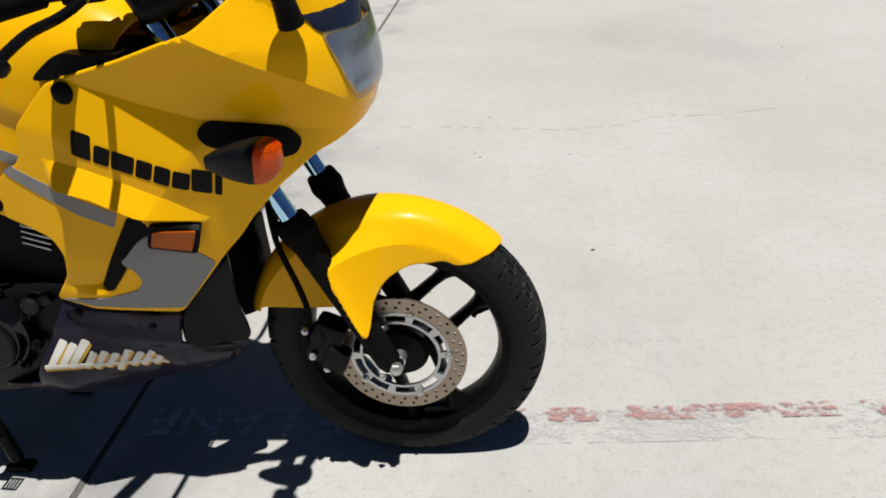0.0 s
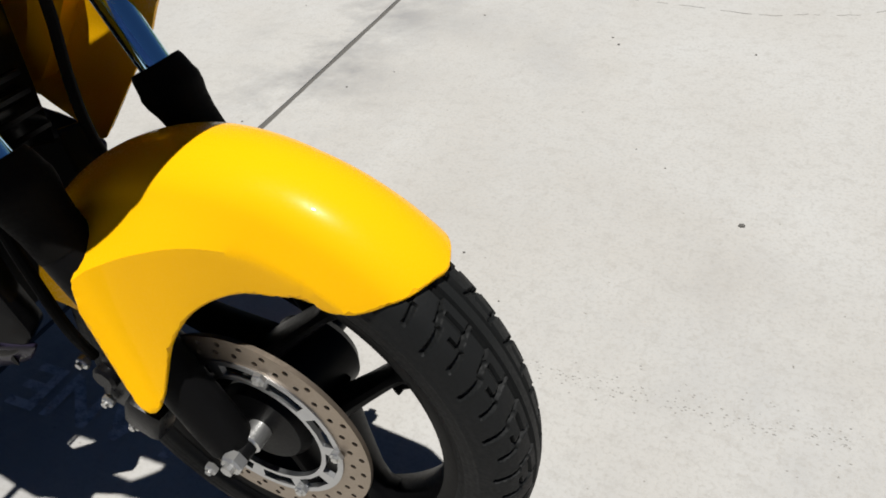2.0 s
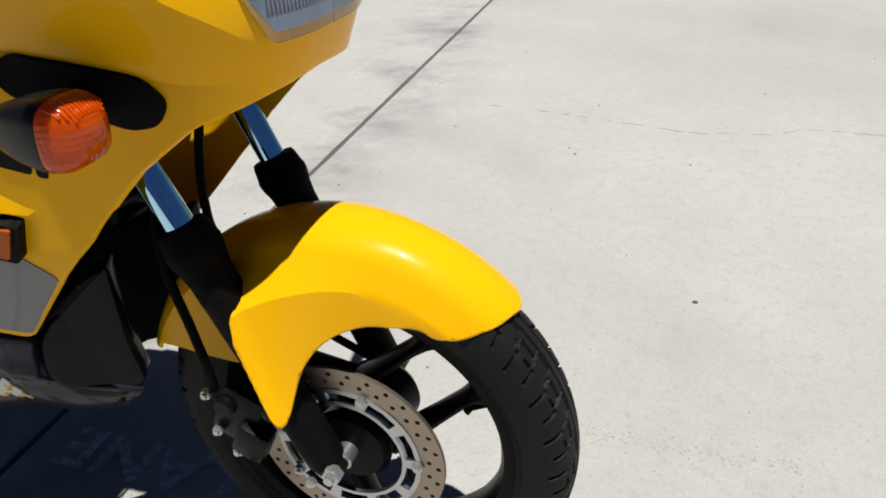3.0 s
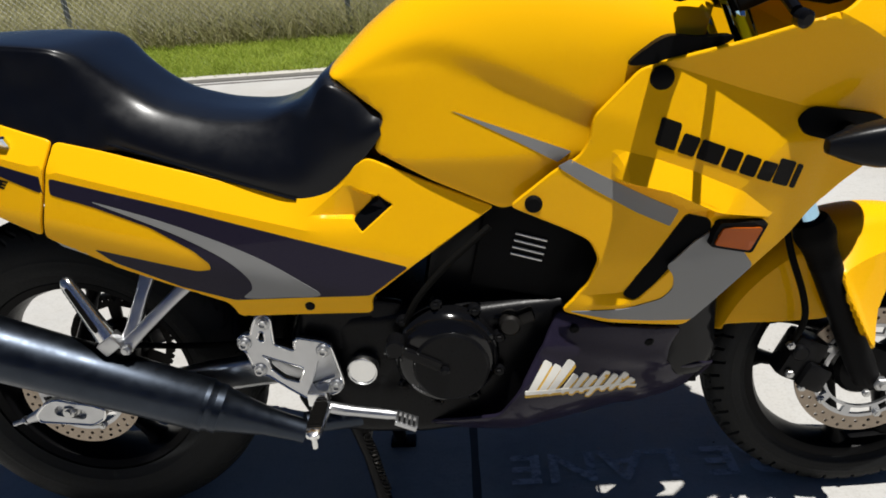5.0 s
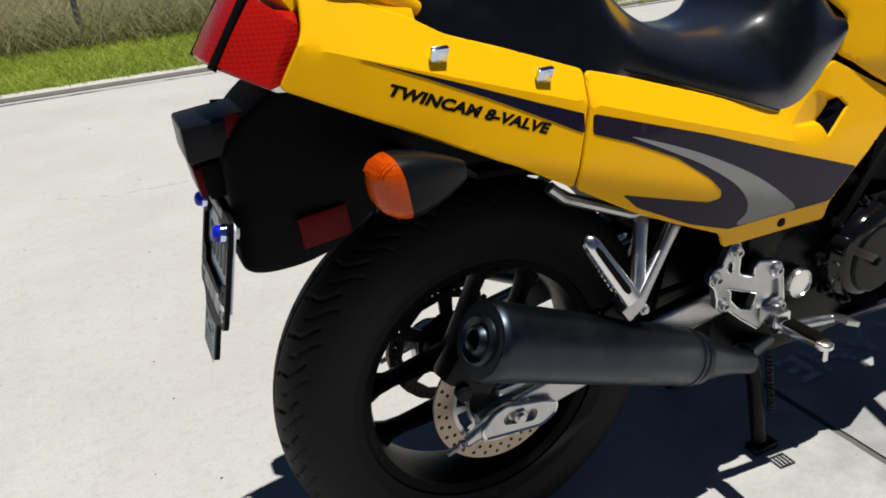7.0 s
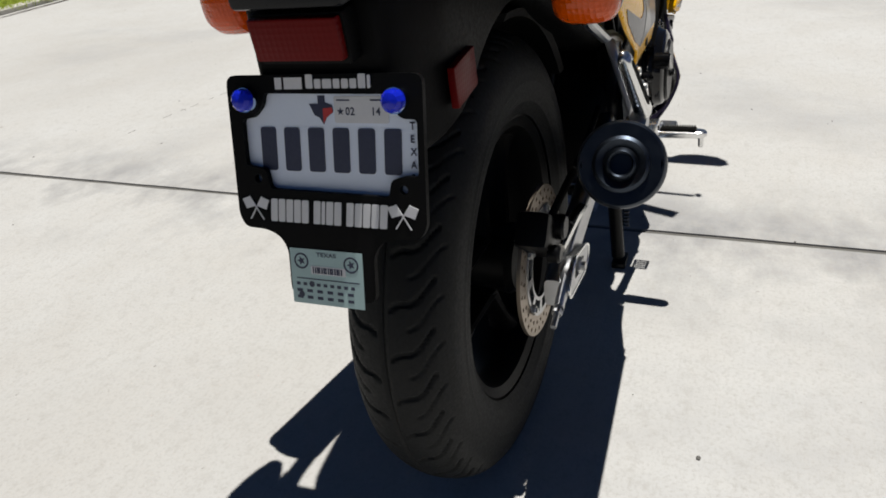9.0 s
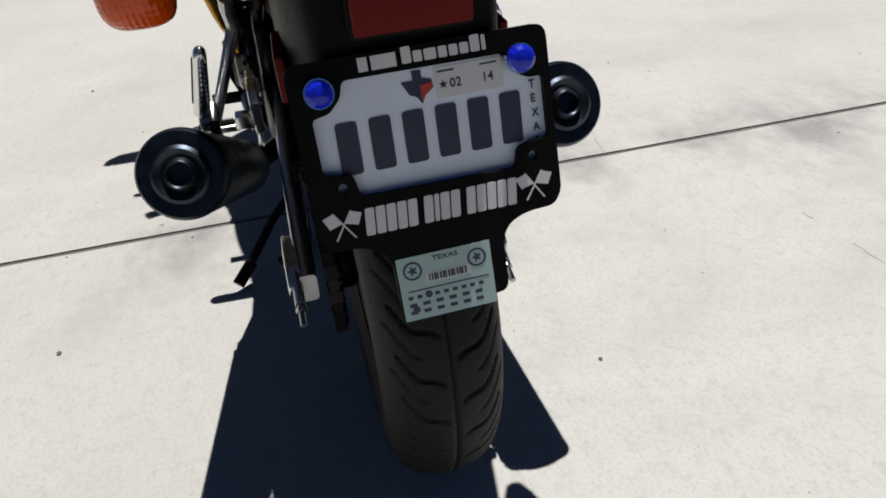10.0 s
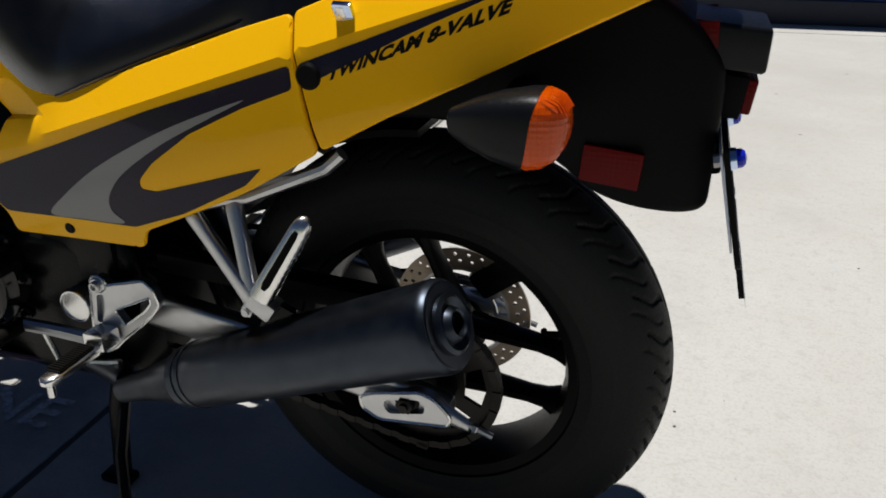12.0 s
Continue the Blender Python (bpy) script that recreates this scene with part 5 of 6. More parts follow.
for cx in (-0.076, 0.077):
    for s in SIDES:
        flat([(cx - s * 0.008, -0.0585), (cx - s * 0.0068, -0.059), (cx + s * 0.0075, -0.037), (cx + s * 0.0065, -0.0365)], [], 0.006, 0.0066, TAG, "flag_pole", pframe)
        flat([(cx + s * 0.001, -0.046), (cx + s * 0.011, -0.049), (cx + s * 0.015, -0.040), (cx + s * 0.0065, -0.037)], [], 0.006, 0.0067, TAG, "flag", pframe)
stick = flat(rect(-0.043, -0.138, 0.034, -0.084, 0.001, 2), [], 0.006, 0.0064, STICKER, "inspection_sticker", pframe, "pale green inspection sticker")
plate_words("TEXAS", -0.014, -0.0905, 0.0055, PLATEINK, "sticker_wording", stick, 0.0068, 1.25)
flat(rect(-0.021, -0.108, 0.016, -0.100), [], 0.0064, 0.0066, TAG, "barcode_label", stick)
for k in range(14):
    flat(rect(-0.019 + 0.0023 * k, -0.107, -0.0178 + 0.0023 * k + 0.0004 * (k % 3), -0.101), [], 0.0066, 0.0068, PLATEINK, "barcode_bar", stick)
for cx in (-0.031, 0.022):
    flat(circle(cx, -0.096, 0.0078, 18), [circle(cx, -0.096, 0.0062, 14)], 0.0064, 0.0067, PLATEINK, "seal_ring", stick)
    flat([(cx + q * math.cos(a), -0.096 + q * math.sin(a)) for k in range(10) for q, a in (((0.0045 if k % 2 else 0.002), k * math.pi / 5),)], [], 0.0064, 0.0067, PLATEINK, "seal_star", stick)
for r, n in ((0, 9), (1, 6), (2, 6)):
    for k in range(n):
        w = 0.066 / n
        flat(rect(-0.038 + k * w, -0.120 - r * 0.0065, -0.038 + k * w + w * 0.55, -0.117 - r * 0.0065), [], 0.0064, 0.0066, PLATEINK, "sticker_line", stick)
for cx, cz in ((-0.021, -0.118), (-0.033, -0.129)):
    flat(circle(cx, cz, 0.003, 12), [], 0.0066, 0.0068, PLATEINK, "punch_hole", stick)
flat(rect(-0.037, -0.1135, 0.030, -0.1125), [], 0.0064, 0.0066, PLATEINK, "sticker_rule", stick)
for x, z in ((-0.0745, 0.052), (0.0755, 0.0515)):
    o, n = PLATE_POSE @ Vector((x, -0.006, z)), PLATE_POSE.to_3x3() @ Vector((0, -1, 0))
    j = part("jewel_bolt", tube(bmesh.new(), [o, o + n * 0.006], [0.0118, 0.011], 24), CHROME, pframe, "chromed bolt with a blue jewel")
    b = bmesh.new()
    tube(b, [o + n * 0.004, o + n * 0.011, o + n * 0.014, o + n * 0.0155], [0.0104, 0.0098, 0.007, 0.002], 12)
    part("jewel", b, BLUE, j, "faceted blue jewel", 20)
    b = bmesh.new()
    tube(b, [o - n * 0.006, o - n * 0.016], 0.007, 6)
    part("bolt_nut", b, STEEL, j)
b = bmesh.new()
block(b, (-0.316, PY, 0.640), (0.020, 0.09, 0.035), (0, 11, 0), 0.004)
part("plate_bracket", b, PLASTIC, pframe)

# ---- engine ----
b = bmesh.new()
rings = []
for x, z0, z1, w in ((0.40, 0.27, 0.41, 0.11), (0.43, 0.235, 0.455, 0.135), (0.52, 0.225, 0.475, 0.145), (0.62, 0.225, 0.48, 0.15), (0.72, 0.235, 0.47, 0.15), (0.79, 0.235, 0.475, 0.145), (0.86, 0.24, 0.475, 0.135), (0.885, 0.28, 0.44, 0.10)):
    rings.append([Vector((x, y, z)) for y, z in rounded([(-w, z0), (w, z0), (w, z1), (-w, z1)], 0.03, 4)])
ring_loft(b, rings)
eng = part("engine", b, ENGINE, bike, "black enamelled twin-cylinder engine")
b = bmesh.new()
block(b, (0.735, 0, 0.545), (0.17, 0.20, 0.22), (0, 12, 0), 0.02)
block(b, (0.775, 0, 0.64), (0.17, 0.23, 0.06), (0, 12, 0), 0.02)
part("cylinder_block", b, ENGINE, eng)
for s in SIDES:
    for k in range(4):
        b = bmesh.new()
        block(b, (0.815 - 0.003 * k, s * 0.127, 0.580 - 0.011 * k), (0.052, 0.005, 0.0035), (0, 18, 0), 0.0015)
        part("louvre", b, STEEL, eng)
    b = bmesh.new()
    block(b, (0.83, s * 0.116, 0.56), (0.20, 0.018, 0.17), (0, 14, 0), 0.03)
    part("side_shroud", b, PLASTIC, eng)
    # round crankcase cover with a smaller cap and a rim of bolts
    c = Vector((0.670, s * 0.150, 0.398))
    b = bmesh.new()
    prof = [(0.084, 0.0), (0.086, s * 0.012), (0.083, s * 0.022), (0.078, s * 0.026), (0.074, s * 0.036), (0.066, s * 0.041), (0.0, s * 0.042)]
    lathe(b, prof, c, 56)
    cc = part("clutch_cover", b, CASE, eng, "round black crankcase cover")
    b = bmesh.new()
    lathe(b, [(0.062, s * 0.040), (0.061, s * 0.044), (0.057, s * 0.047), (0.0, s * 0.047)], c + Vector((0.008, 0, -0.008)), 48)
    part("cover_cap", b, ENGINE, cc)
    for k in range(9):
        b = bmesh.new()
        a = 2 * math.pi * k / 9 + 0.3
        q = c + Vector((0.091 * math.cos(a), s * 0.006, 0.091 * math.sin(a)))
        disc(b, q, (0, s, 0), 0.011, 0.012, 12, 0.003)
        hexnut(b, q + Vector((0, s * 0.012, 0)), (0, s, 0), 0.0055, 0.005)
        part("cover_bolt", b, GLOSS, cc)
    b = bmesh.new()
    block(b, (0.625, s * 0.198, 0.415), (0.085, 0.012, 0.016), (0, 28, 0), 0.005)
    disc(b, (0.592, s * 0.175, 0.432), (0, s, 0), 0.016, 0.03, 16, 0.003)
    disc(b, (0.668, s * 0.195, 0.388), (0, s, 0), 0.008, 0.012, 12, 0.003)
    part("clutch_lever", b, GLOSS, cc)
    b = bmesh.new()
    tube(b, spline([(0.60, s * 0.165, 0.44), (0.63, s * 0.17, 0.50), (0.68, s * 0.165, 0.555), (0.75, s * 0.15, 0.61)], 6), 0.0055, 8)
    part("clutch_cable", b, RUBBER, eng)
    b = bmesh.new()
    disc(b, (0.775, s * 0.14, 0.445), (0, s, 0), 0.018, 0.03, 14, 0.004)
    block(b, (0.79, s * 0.15, 0.45), (0.05, 0.02, 0.02), (0, -20, 0), 0.004)
    part("oil_fitting", b, DARKSTEEL, eng)
    b = bmesh.new()
    cx = 0.530 if s < 0 else 0.494
    lathe(b, [(0.0262, s * 0.150), (0.0262, s * 0.166), (0.0245, s * 0.170), (0.0225, s * 0.1705), (0.0215, s * 0.168), (0.0, s * 0.168)], (cx, 0, 0.374), 32)
    part("pivot_cap", b, BRIGHT, eng, "round chromed pivot cap")
    b = bmesh.new()
    block(b, (0.50, s * 0.13, 0.45), (0.13, 0.025, 0.11), (0, 0, 0), 0.012)
    block(b, (0.565, s * 0.135, 0.42), (0.05, 0.02, 0.14), (0, 12, 0), 0.008)
    part("frame_plate", b, ENGINE, bike)
    # main frame tubes
    b = bmesh.new()
    tube(b, spline([(0.42, s * 0.10, 0.30), (0.44, s * 0.115, 0.45), (0.55, s * 0.075, 0.62), (0.80, s * 0.085, 0.72), (1.12, s * 0.05, 0.82)], 6), 0.019, 12)
    part("frame_tube", b, ENGINE, bike)
    b = bmesh.new()
    tube(b, spline([(0.50, s * 0.10, 0.60), (0.28, s * 0.105, 0.66), (0.05, s * 0.11, 0.72), (-0.18, s * 0.09, 0.80)], 6), 0.014, 10)
    part("seat_rail", b, ENGINE, bike)
    # header pipe
    b = bmesh.new()
    tube(b, spline([(0.84, s * 0.05, 0.52), (0.93, s * 0.06, 0.46), (0.93, s * 0.08, 0.33), (0.85, s * 0.075, 0.26), (0.70, s * 0.085, 0.245), (0.53, s * 0.12, 0.255), (0.42, s * 0.165, 0.275)], 6), 0.019, 14)
    part("header_pipe", b, EXHAUST, bike, "black exhaust header pipe")

b = bmesh.new()
block(b, (0.985, 0, 0.53), (0.035, 0.26, 0.25), (0, 8, 0), 0.006)
rad = part("radiator", b, GLOSS, bike, "black radiator")
for k in range(10):
    b = bmesh.new()
    block(b, (1.005 + 0.0035 * (k - 5), 0, 0.53 - 0.022 * (k - 5)), (0.004, 0.23, 0.006), (0, 8, 0), 0)
    part("radiator_fin", b, ENGINE, rad)
b = bmesh.new()
rings = []
for x, w, z0, z1 in ((0.58, 0.08, 0.56, 0.70), (0.70, 0.105, 0.62, 0.80), (0.90, 0.12, 0.66, 0.85), (1.08, 0.09, 0.70, 0.84), (1.14, 0.05, 0.72, 0.82)):
    rings.append([Vector((x, y, z)) for y, z in rounded([(-w, z0), (w, z0), (w, z1), (-w, z1)], 0.03, 3)])
ring_loft(b, rings)
part("airbox", b, PLASTIC, bike, "black airbox under the tank")
b = bmesh.new()
rings = []
for x, w, z0, z1 in ((-0.20, 0.08, 0.72, 0.82), (0.0, 0.105, 0.68, 0.79), (0.25, 0.12, 0.56, 0.69), (0.45, 0.105, 0.49, 0.655), (0.56, 0.08, 0.50, 0.65)):
    rings.append([Vector((x, y, z)) for y, z in rounded([(-w, z0), (w, z0), (w, z1), (-w, z1)], 0.03, 3)])
ring_loft(b, rings)
part("under_seat_tray", b, PLASTIC, bike, "black tray under the seat")
b = bmesh.new()
pts = []
for k in range(15):
    a = radians(35 + k * 3.9)
    pts.append([Vector((0.345 * math.cos(a) - 0.0, y, 0.307 + 0.345 * math.sin(a))) for y in (-0.07, -0.05, 0.0, 0.05, 0.07)] + [Vector((0.335 * math.cos(a), y, 0.307 + 0.335 * math.sin(a))) for y in (0.065, 0, -0.065)])
ring_loft(b, pts)
part("inner_mudguard", b, PLASTIC, bike, "black inner mudguard")
b = bmesh.new()
tube(b, spline([(0.42, 0.0, 0.55), (0.36, 0.0, 0.42), (0.33, 0.0, 0.31)], 4), 0.035, 14)
part("rear_shock", b, GLOSS, bike, "black rear shock")

# ---- swingarm, chain ----
for s in SIDES:
    b = bmesh.new()
    rings = []
    for x, z, h, w, y in ((0.50, 0.365, 0.022, 0.014, 0.10), (0.40, 0.362, 0.028, 0.016, 0.115), (0.25, 0.347, 0.027, 0.015, 0.122), (0.10, 0.322, 0.025, 0.014, 0.125), (-0.02, 0.300, 0.024, 0.013, 0.127), (-0.052, 0.293, 0.020, 0.012, 0.127)):
        rings.append([Vector((x, s * y + w * math.copysign(abs(math.cos(a)) ** 0.4, math.cos(a)), z + h * math.copysign(abs(math.sin(a)) ** 0.4, math.sin(a)))) for a in np.linspace(0, 2 * math.pi, 20, endpoint=False)])
    ring_loft(b, rings)
    sw = part("swingarm", b, ALLOY, bike, "silver box-section swingarm")
    slot = rounded([(-0.022, 0.300), (0.027, 0.289), (0.034, 0.299), (0.032, 0.309), (-0.014, 0.320), (-0.023, 0.312)], 0.006)
    shell = rounded([(-0.054, 0.288), (0.040, 0.277), (0.064, 0.290), (0.068, 0.307), (0.048, 0.316), (-0.016, 0.331), (-0.036, 0.324), (-0.057, 0.302)], 0.007)
    ad = part("axle_adjuster", plate(shell, [slot], s * 0.135, s * 0.151, 0.03), ALLOY, sw, "cast axle holder with a recessed slot")
    part("slot_plate", plate(slot, [], s * 0.136, s * 0.142, 0.03), ALLOY, ad)
    b = bmesh.new()
    tube(b, [Vector((x, s * 0.1505, z)) for x, z in list(shell) + list(shell)[:1]], 0.0022, 6, False)
    part("cast_edge", b, BRIGHT, ad)
    b = bmesh.new()
    disc(b, (0.004, s * 0.142, 0.307), (0, s, 0), 0.0165, 0.003, 20, 0.001)
    hexnut(b, (0.004, s * 0.145, 0.307), (0, s, 0), 0.0125, 0.010)
    part("rear_axle_nut", b, STEEL if s < 0 else DARKSTEEL, sw)
    b = bmesh.new()
    ring_loft(b, [[Vector((x, s * 0.141 + 0.007 * math.cos(a), z + h * math.sin(a))) for a in np.linspace(0, 2 * math.pi, 12, endpoint=False)] for x, z, h in ((-0.040, 0.304, 0.016), (-0.062, 0.295, 0.012), (-0.080, 0.288, 0.008))])
    tube(b, [(-0.075, s * 0.141, 0.290), (-0.110, s * 0.141, 0.279)], 0.0042, 8)
    hexnut(b, (-0.084, s * 0.141, 0.287), (-1, 0, -0.3), 0.0075, 0.006)
    part("chain_adjuster", b, ALLOY, sw)
# rear caliper and torque arm, right side
b = bmesh.new()
block(b, (-0.055, -0.112, 0.383), (0.085, 0.045, 0.048), (0, 38, 0), 0.010)
disc(b, (-0.045, -0.13, 0.392), (0, -1, 0), 0.017, 0.016, 16, 0.003)
disc(b, (-0.075, -0.13, 0.368), (0, -1, 0), 0.012, 0.016, 16, 0.003)
rc = part("rear_caliper", b, ENGINE, bike, "black rear brake caliper")
b = bmesh.new()
tube(b, [(-0.02, -0.13, 0.345), (0.06, -0.133, 0.352), (0.26, -0.125, 0.312)], 0.0085, 10)
part("torque_arm", b, BRIGHT, rc)
part("rear_brake_hose", tube(bmesh.new(), spline([(-0.06, -0.125, 0.40), (0.05, -0.135, 0.43), (0.22, -0.12, 0.41), (0.42, -0.10, 0.40)], 5), 0.0055, 8), RUBBER, bike)
# chain runs: links in one row each way
b = bmesh.new()
for zr, zf in ((0.413, 0.432), (0.205, 0.302)):
    for k in range(38):
        t = k / 38
        x, z = 0.0 + t * 0.52, zr + (zf - zr) * t
        block(b, (x, 0.086, z), (0.0165, 0.012 if k % 2 else 0.016, 0.011), (0, math.degrees(-math.atan2(zf - zr, 0.52)), 0), 0)
for k in range(21):
    a = radians(90 + 180 * k / 20)
    q = (AXLE_R.x + 0.104 * math.cos(a), 0.086, AXLE_R.z + 0.104 * math.sin(a))
    block(b, q, (0.0165, 0.012 if k % 2 else 0.016, 0.011), (0, 90 - math.degrees(a), 0), 0)
tagged(part("drive_chain", b, DARKSTEEL, bike, "greasy dark drive chain"), kind="stuff")
b = bmesh.new()
block(b, (0.20, 0.088, 0.445), (0.36, 0.03, 0.006), (0, -2, 0), 0.002)
block(b, (0.20, 0.103, 0.433), (0.36, 0.004, 0.028), (0, -2, 0), 0.001)
part("chain_guard", b, PLASTIC, bike, "black chain guard")

# ---- mufflers ----
for s in SIDES:
    A, B = Vector((0.272, s * 0.188, 0.333)), Vector((-0.084, s * 0.221, 0.499))
    w = (B - A).normalized()
    L = (B - A).length
    b = bmesh.new()
    prof = [(-0.165, 0.0195), (-0.135, 0.021), (-0.10, 0.0235), (-0.03, 0.0360), (-0.022, 0.0385), (-0.018, 0.0400), (-0.006, 0.0400), (0.0, 0.0420), (0.008, 0.0440), (L * 0.5, 0.0475), (L - 0.028, 0.0502), (L - 0.010, 0.0510), (L - 0.004, 0.0498), (L, 0.0470), (L + 0.001, 0.0440), (L - 0.006, 0.0415)]
    tube(b, [A + w * t for t, _ in prof], [r for _, r in prof], 48)
    mu = part("muffler", b, EXHAUST, bike, "long glossy black muffler")
    b = bmesh.new()
    u, v, _ = frame_of(w)
    def rim_ring(t, r):
        return [A + w * t + r * (math.cos(q) * u + math.sin(q) * v) for q in np.linspace(0, 2 * math.pi, 32, endpoint=False)]
    ring_loft(b, [rim_ring(L - 0.007, 0.034), rim_ring(L + 0.005, 0.032), rim_ring(L + 0.008, 0.028), rim_ring(L + 0.004, 0.020), rim_ring(L + 0.010, 0.0165), rim_ring(L + 0.012, 0.0145), rim_ring(L + 0.010, 0.0125), rim_ring(L - 0.05, 0.0125)], True, False)
    part("end_cap", b, EXHAUST, mu)
    for sgn in SIDES:
        part("end_screw", disc(bmesh.new(), A + w * (L - 0.007) + u * 0.0375 * sgn, w, 0.0045, 0.004, 10, 0.001), DARKSTEEL, mu)
    b = bmesh.new()
    tube(b, [A + w * 0.003, A + w * 0.010], [0.0450, 0.0450], 48)
    tube(b, [A - w * 0.020, A - w * 0.008], [0.0411, 0.0411], 40)
    part("muffler_band", b, EXHAUST, mu)
    b = bmesh.new()
    q = A + w * 0.15
    block(b, (q.x, s * 0.196, q.z + 0.052), (0.035, 0.012, 0.05), (0, -24, 0), 0.004)
    part("muffler_hanger", b, GLOSS, mu)

# ---- foot rests ----
for s in SIDES:
    J = Vector((0.168, s * 0.200, 0.462))
    b = bmesh.new()
    for top in (Vector((0.208, s * 0.156, 0.566)), Vector((0.270, s * 0.156, 0.546))):
        d = (top - J)
        side = d.cross(Vector((0, 1, 0))).normalized()
        rings = [[J + d * t + side * wd * math.copysign(abs(math.cos(a)) ** 0.5, math.cos(a)) + Vector((0, 0.007 * math.copysign(abs(math.sin(a)) ** 0.5, math.sin(a)), 0)) for a in np.linspace(0, 2 * math.pi, 16, endpoint=False)] for t, wd in ((-0.05, 0.0125), (0.25, 0.0100), (0.75, 0.0098), (1.0, 0.0120), (1.08, 0.008))]
        ring_loft(b, rings)
    pb = part("passenger_peg_bracket", b, ALLOY, bike, "silver V-shaped passenger peg bracket")
    b = bmesh.new()
    tube(b, [(0.295, s * 0.155, 0.546), (0.22, s * 0.155, 0.571), (0.19, s * 0.152, 0.576), (0.085, s * 0.150, 0.622), (0.065, s * 0.148, 0.640)], 0.0085, 10)
    part("bracket_rail", b, ALLOY, pb)
    b = bmesh.new()
    block(b, (0.148, s * 0.208, 0.470), (0.034, 0.026, 0.024), (0, -35, 0), 0.004)
    hexnut(b, (0.170, s * 0.207, 0.458), (0, s, 0), 0.009, 0.008)
    part("peg_knuckle", b, ALLOY, pb)
    # folded peg: a tapered bar with a rounded end, toothed along one edge, with a dark pad on its face
    P0, P1 = Vector((0.146, s * 0.214, 0.484)), Vector((0.090, s * 0.193, 0.580))
    d = P1 - P0
    across = Vector((0.86, 0, 0.51))
    b = bmesh.new()
    rings = []
    for k in range(41):
        t = k / 40
        r = 0.0148 - 0.0040 * t
        if t > 0.86:
            r *= math.sqrt(max(0.02, 1 - ((t - 0.86) / 0.14) ** 2))
        tooth = 0.0011 if 0.18 < t < 0.84 and k % 3 == 0 else 0.0
        ring = []
        for a in np.linspace(0, 2 * math.pi, 16, endpoint=False):
            q = r + (tooth if math.cos(a) < -0.6 else 0.0)
            ring.append(P0 + d * t + q * math.copysign(abs(math.cos(a)) ** 0.7, math.cos(a)) * across + 0.8 * r * math.copysign(abs(math.sin(a)) ** 0.7, math.sin(a)) * Vector((0, 1, 0)))
        rings.append(ring)
    ring_loft(b, rings)
    peg = part("passenger_peg", b, BRIGHT, pb, "folded-up toothed alloy peg")
    b = bmesh.new()
    ring_loft(b, [[P0 + d * t + across * (0.0055 * wd * c0) + Vector((0, s * (0.0122 - 0.0030 * t) * lift, 0)) for c0, lift in ((-1, 0.7), (-0.8, 1.05), (0.8, 1.05), (1, 0.7))] for t, wd in ((0.14, 0.6), (0.2, 1.0), (0.8, 0.8), (0.86, 0.5))])
    part("peg_pad", b, RUBBER, peg, "dark rubber pad")
    # rider's bracket: the two sides are cast differently
    if s < 0:
        o = rounded([(0.370, 0.483), (0.380, 0.489), (0.391, 0.478), (0.390, 0.431), (0.424, 0.417), (0.424, 0.434), (0.431, 0.441), (0.470, 0.432), (0.482, 0.424), (0.487, 0.402), (0.496, 0.354), (0.491, 0.341), (0.479, 0.333),
                     (0.460, 0.332), (0.442, 0.317), (0.429, 0.328), (0.404, 0.347), (0.382, 0.366), (0.372, 0.375), (0.360, 0.373), (0.350, 0.382), (0.349, 0.399), (0.343, 0.421), (0.332, 0.430), (0.334, 0.446), (0.345, 0.452), (0.355, 0.451), (0.362, 0.469)], 0.006)
        hs = [rounded([(0.365, 0.444), (0.371, 0.457), (0.378, 0.454), (0.377, 0.439), (0.370, 0.438)], 0.003),
              rounded([(0.367, 0.413), (0.435, 0.385), (0.423, 0.357), (0.398, 0.366), (0.378, 0.387), (0.377, 0.404)], 0.005)]
        web = rounded([(0.459, 0.399), (0.478, 0.401), (0.484, 0.365), (0.462, 0.358), (0.443, 0.351)], 0.004)
        bolts = ((0.380, 0.472), (0.343, 0.436), (0.361, 0.386), (0.470, 0.417), (0.484, 0.350))
        px = 0.464
    else:
        o = rounded([(0.456, 0.424), (0.444, 0.431), (0.432, 0.425), (0.430, 0.418), (0.367, 0.435), (0.354, 0.424), (0.347, 0.402), (0.362, 0.383), (0.382, 0.364), (0.419, 0.334), (0.437, 0.316), (0.457, 0.306), (0.474, 0.312), (0.469, 0.350), (0.461, 0.400)], 0.006)
        hs = [rounded([(0.425, 0.380), (0.361, 0.411), (0.361, 0.401), (0.373, 0.387), (0.411, 0.358)], 0.004)]
        web = rounded([(0.451, 0.400), (0.440, 0.402), (0.438, 0.385), (0.452, 0.355), (0.460, 0.356)], 0.003)
        bolts = ((0.444, 0.417), (0.458, 0.322))
        px = 0.446
    fb = part("peg_plate", plate(o, hs + [web], s * 0.155, s * 0.168, 0.03), ALLOY, bike, "cast alloy footrest plate with cut-outs")
    part("recessed_web", plate(web, [], s * 0.156, s * 0.161, 0.03), ALLOY, fb)
    b = bmesh.new()
    loop = [(x, z) for x, z in o]
    tube(b, [Vector((x, s * 0.1675, z)) for x, z in loop + loop[:1]], 0.0022, 6, False)
    for h in hs:
        tube(b, [Vector((x, s * 0.1675, z)) for x, z in list(h) + list(h)[:1]], 0.0016, 6, False)
    part("cast_edge", b, BRIGHT, fb, "raised bright edge of the casting")
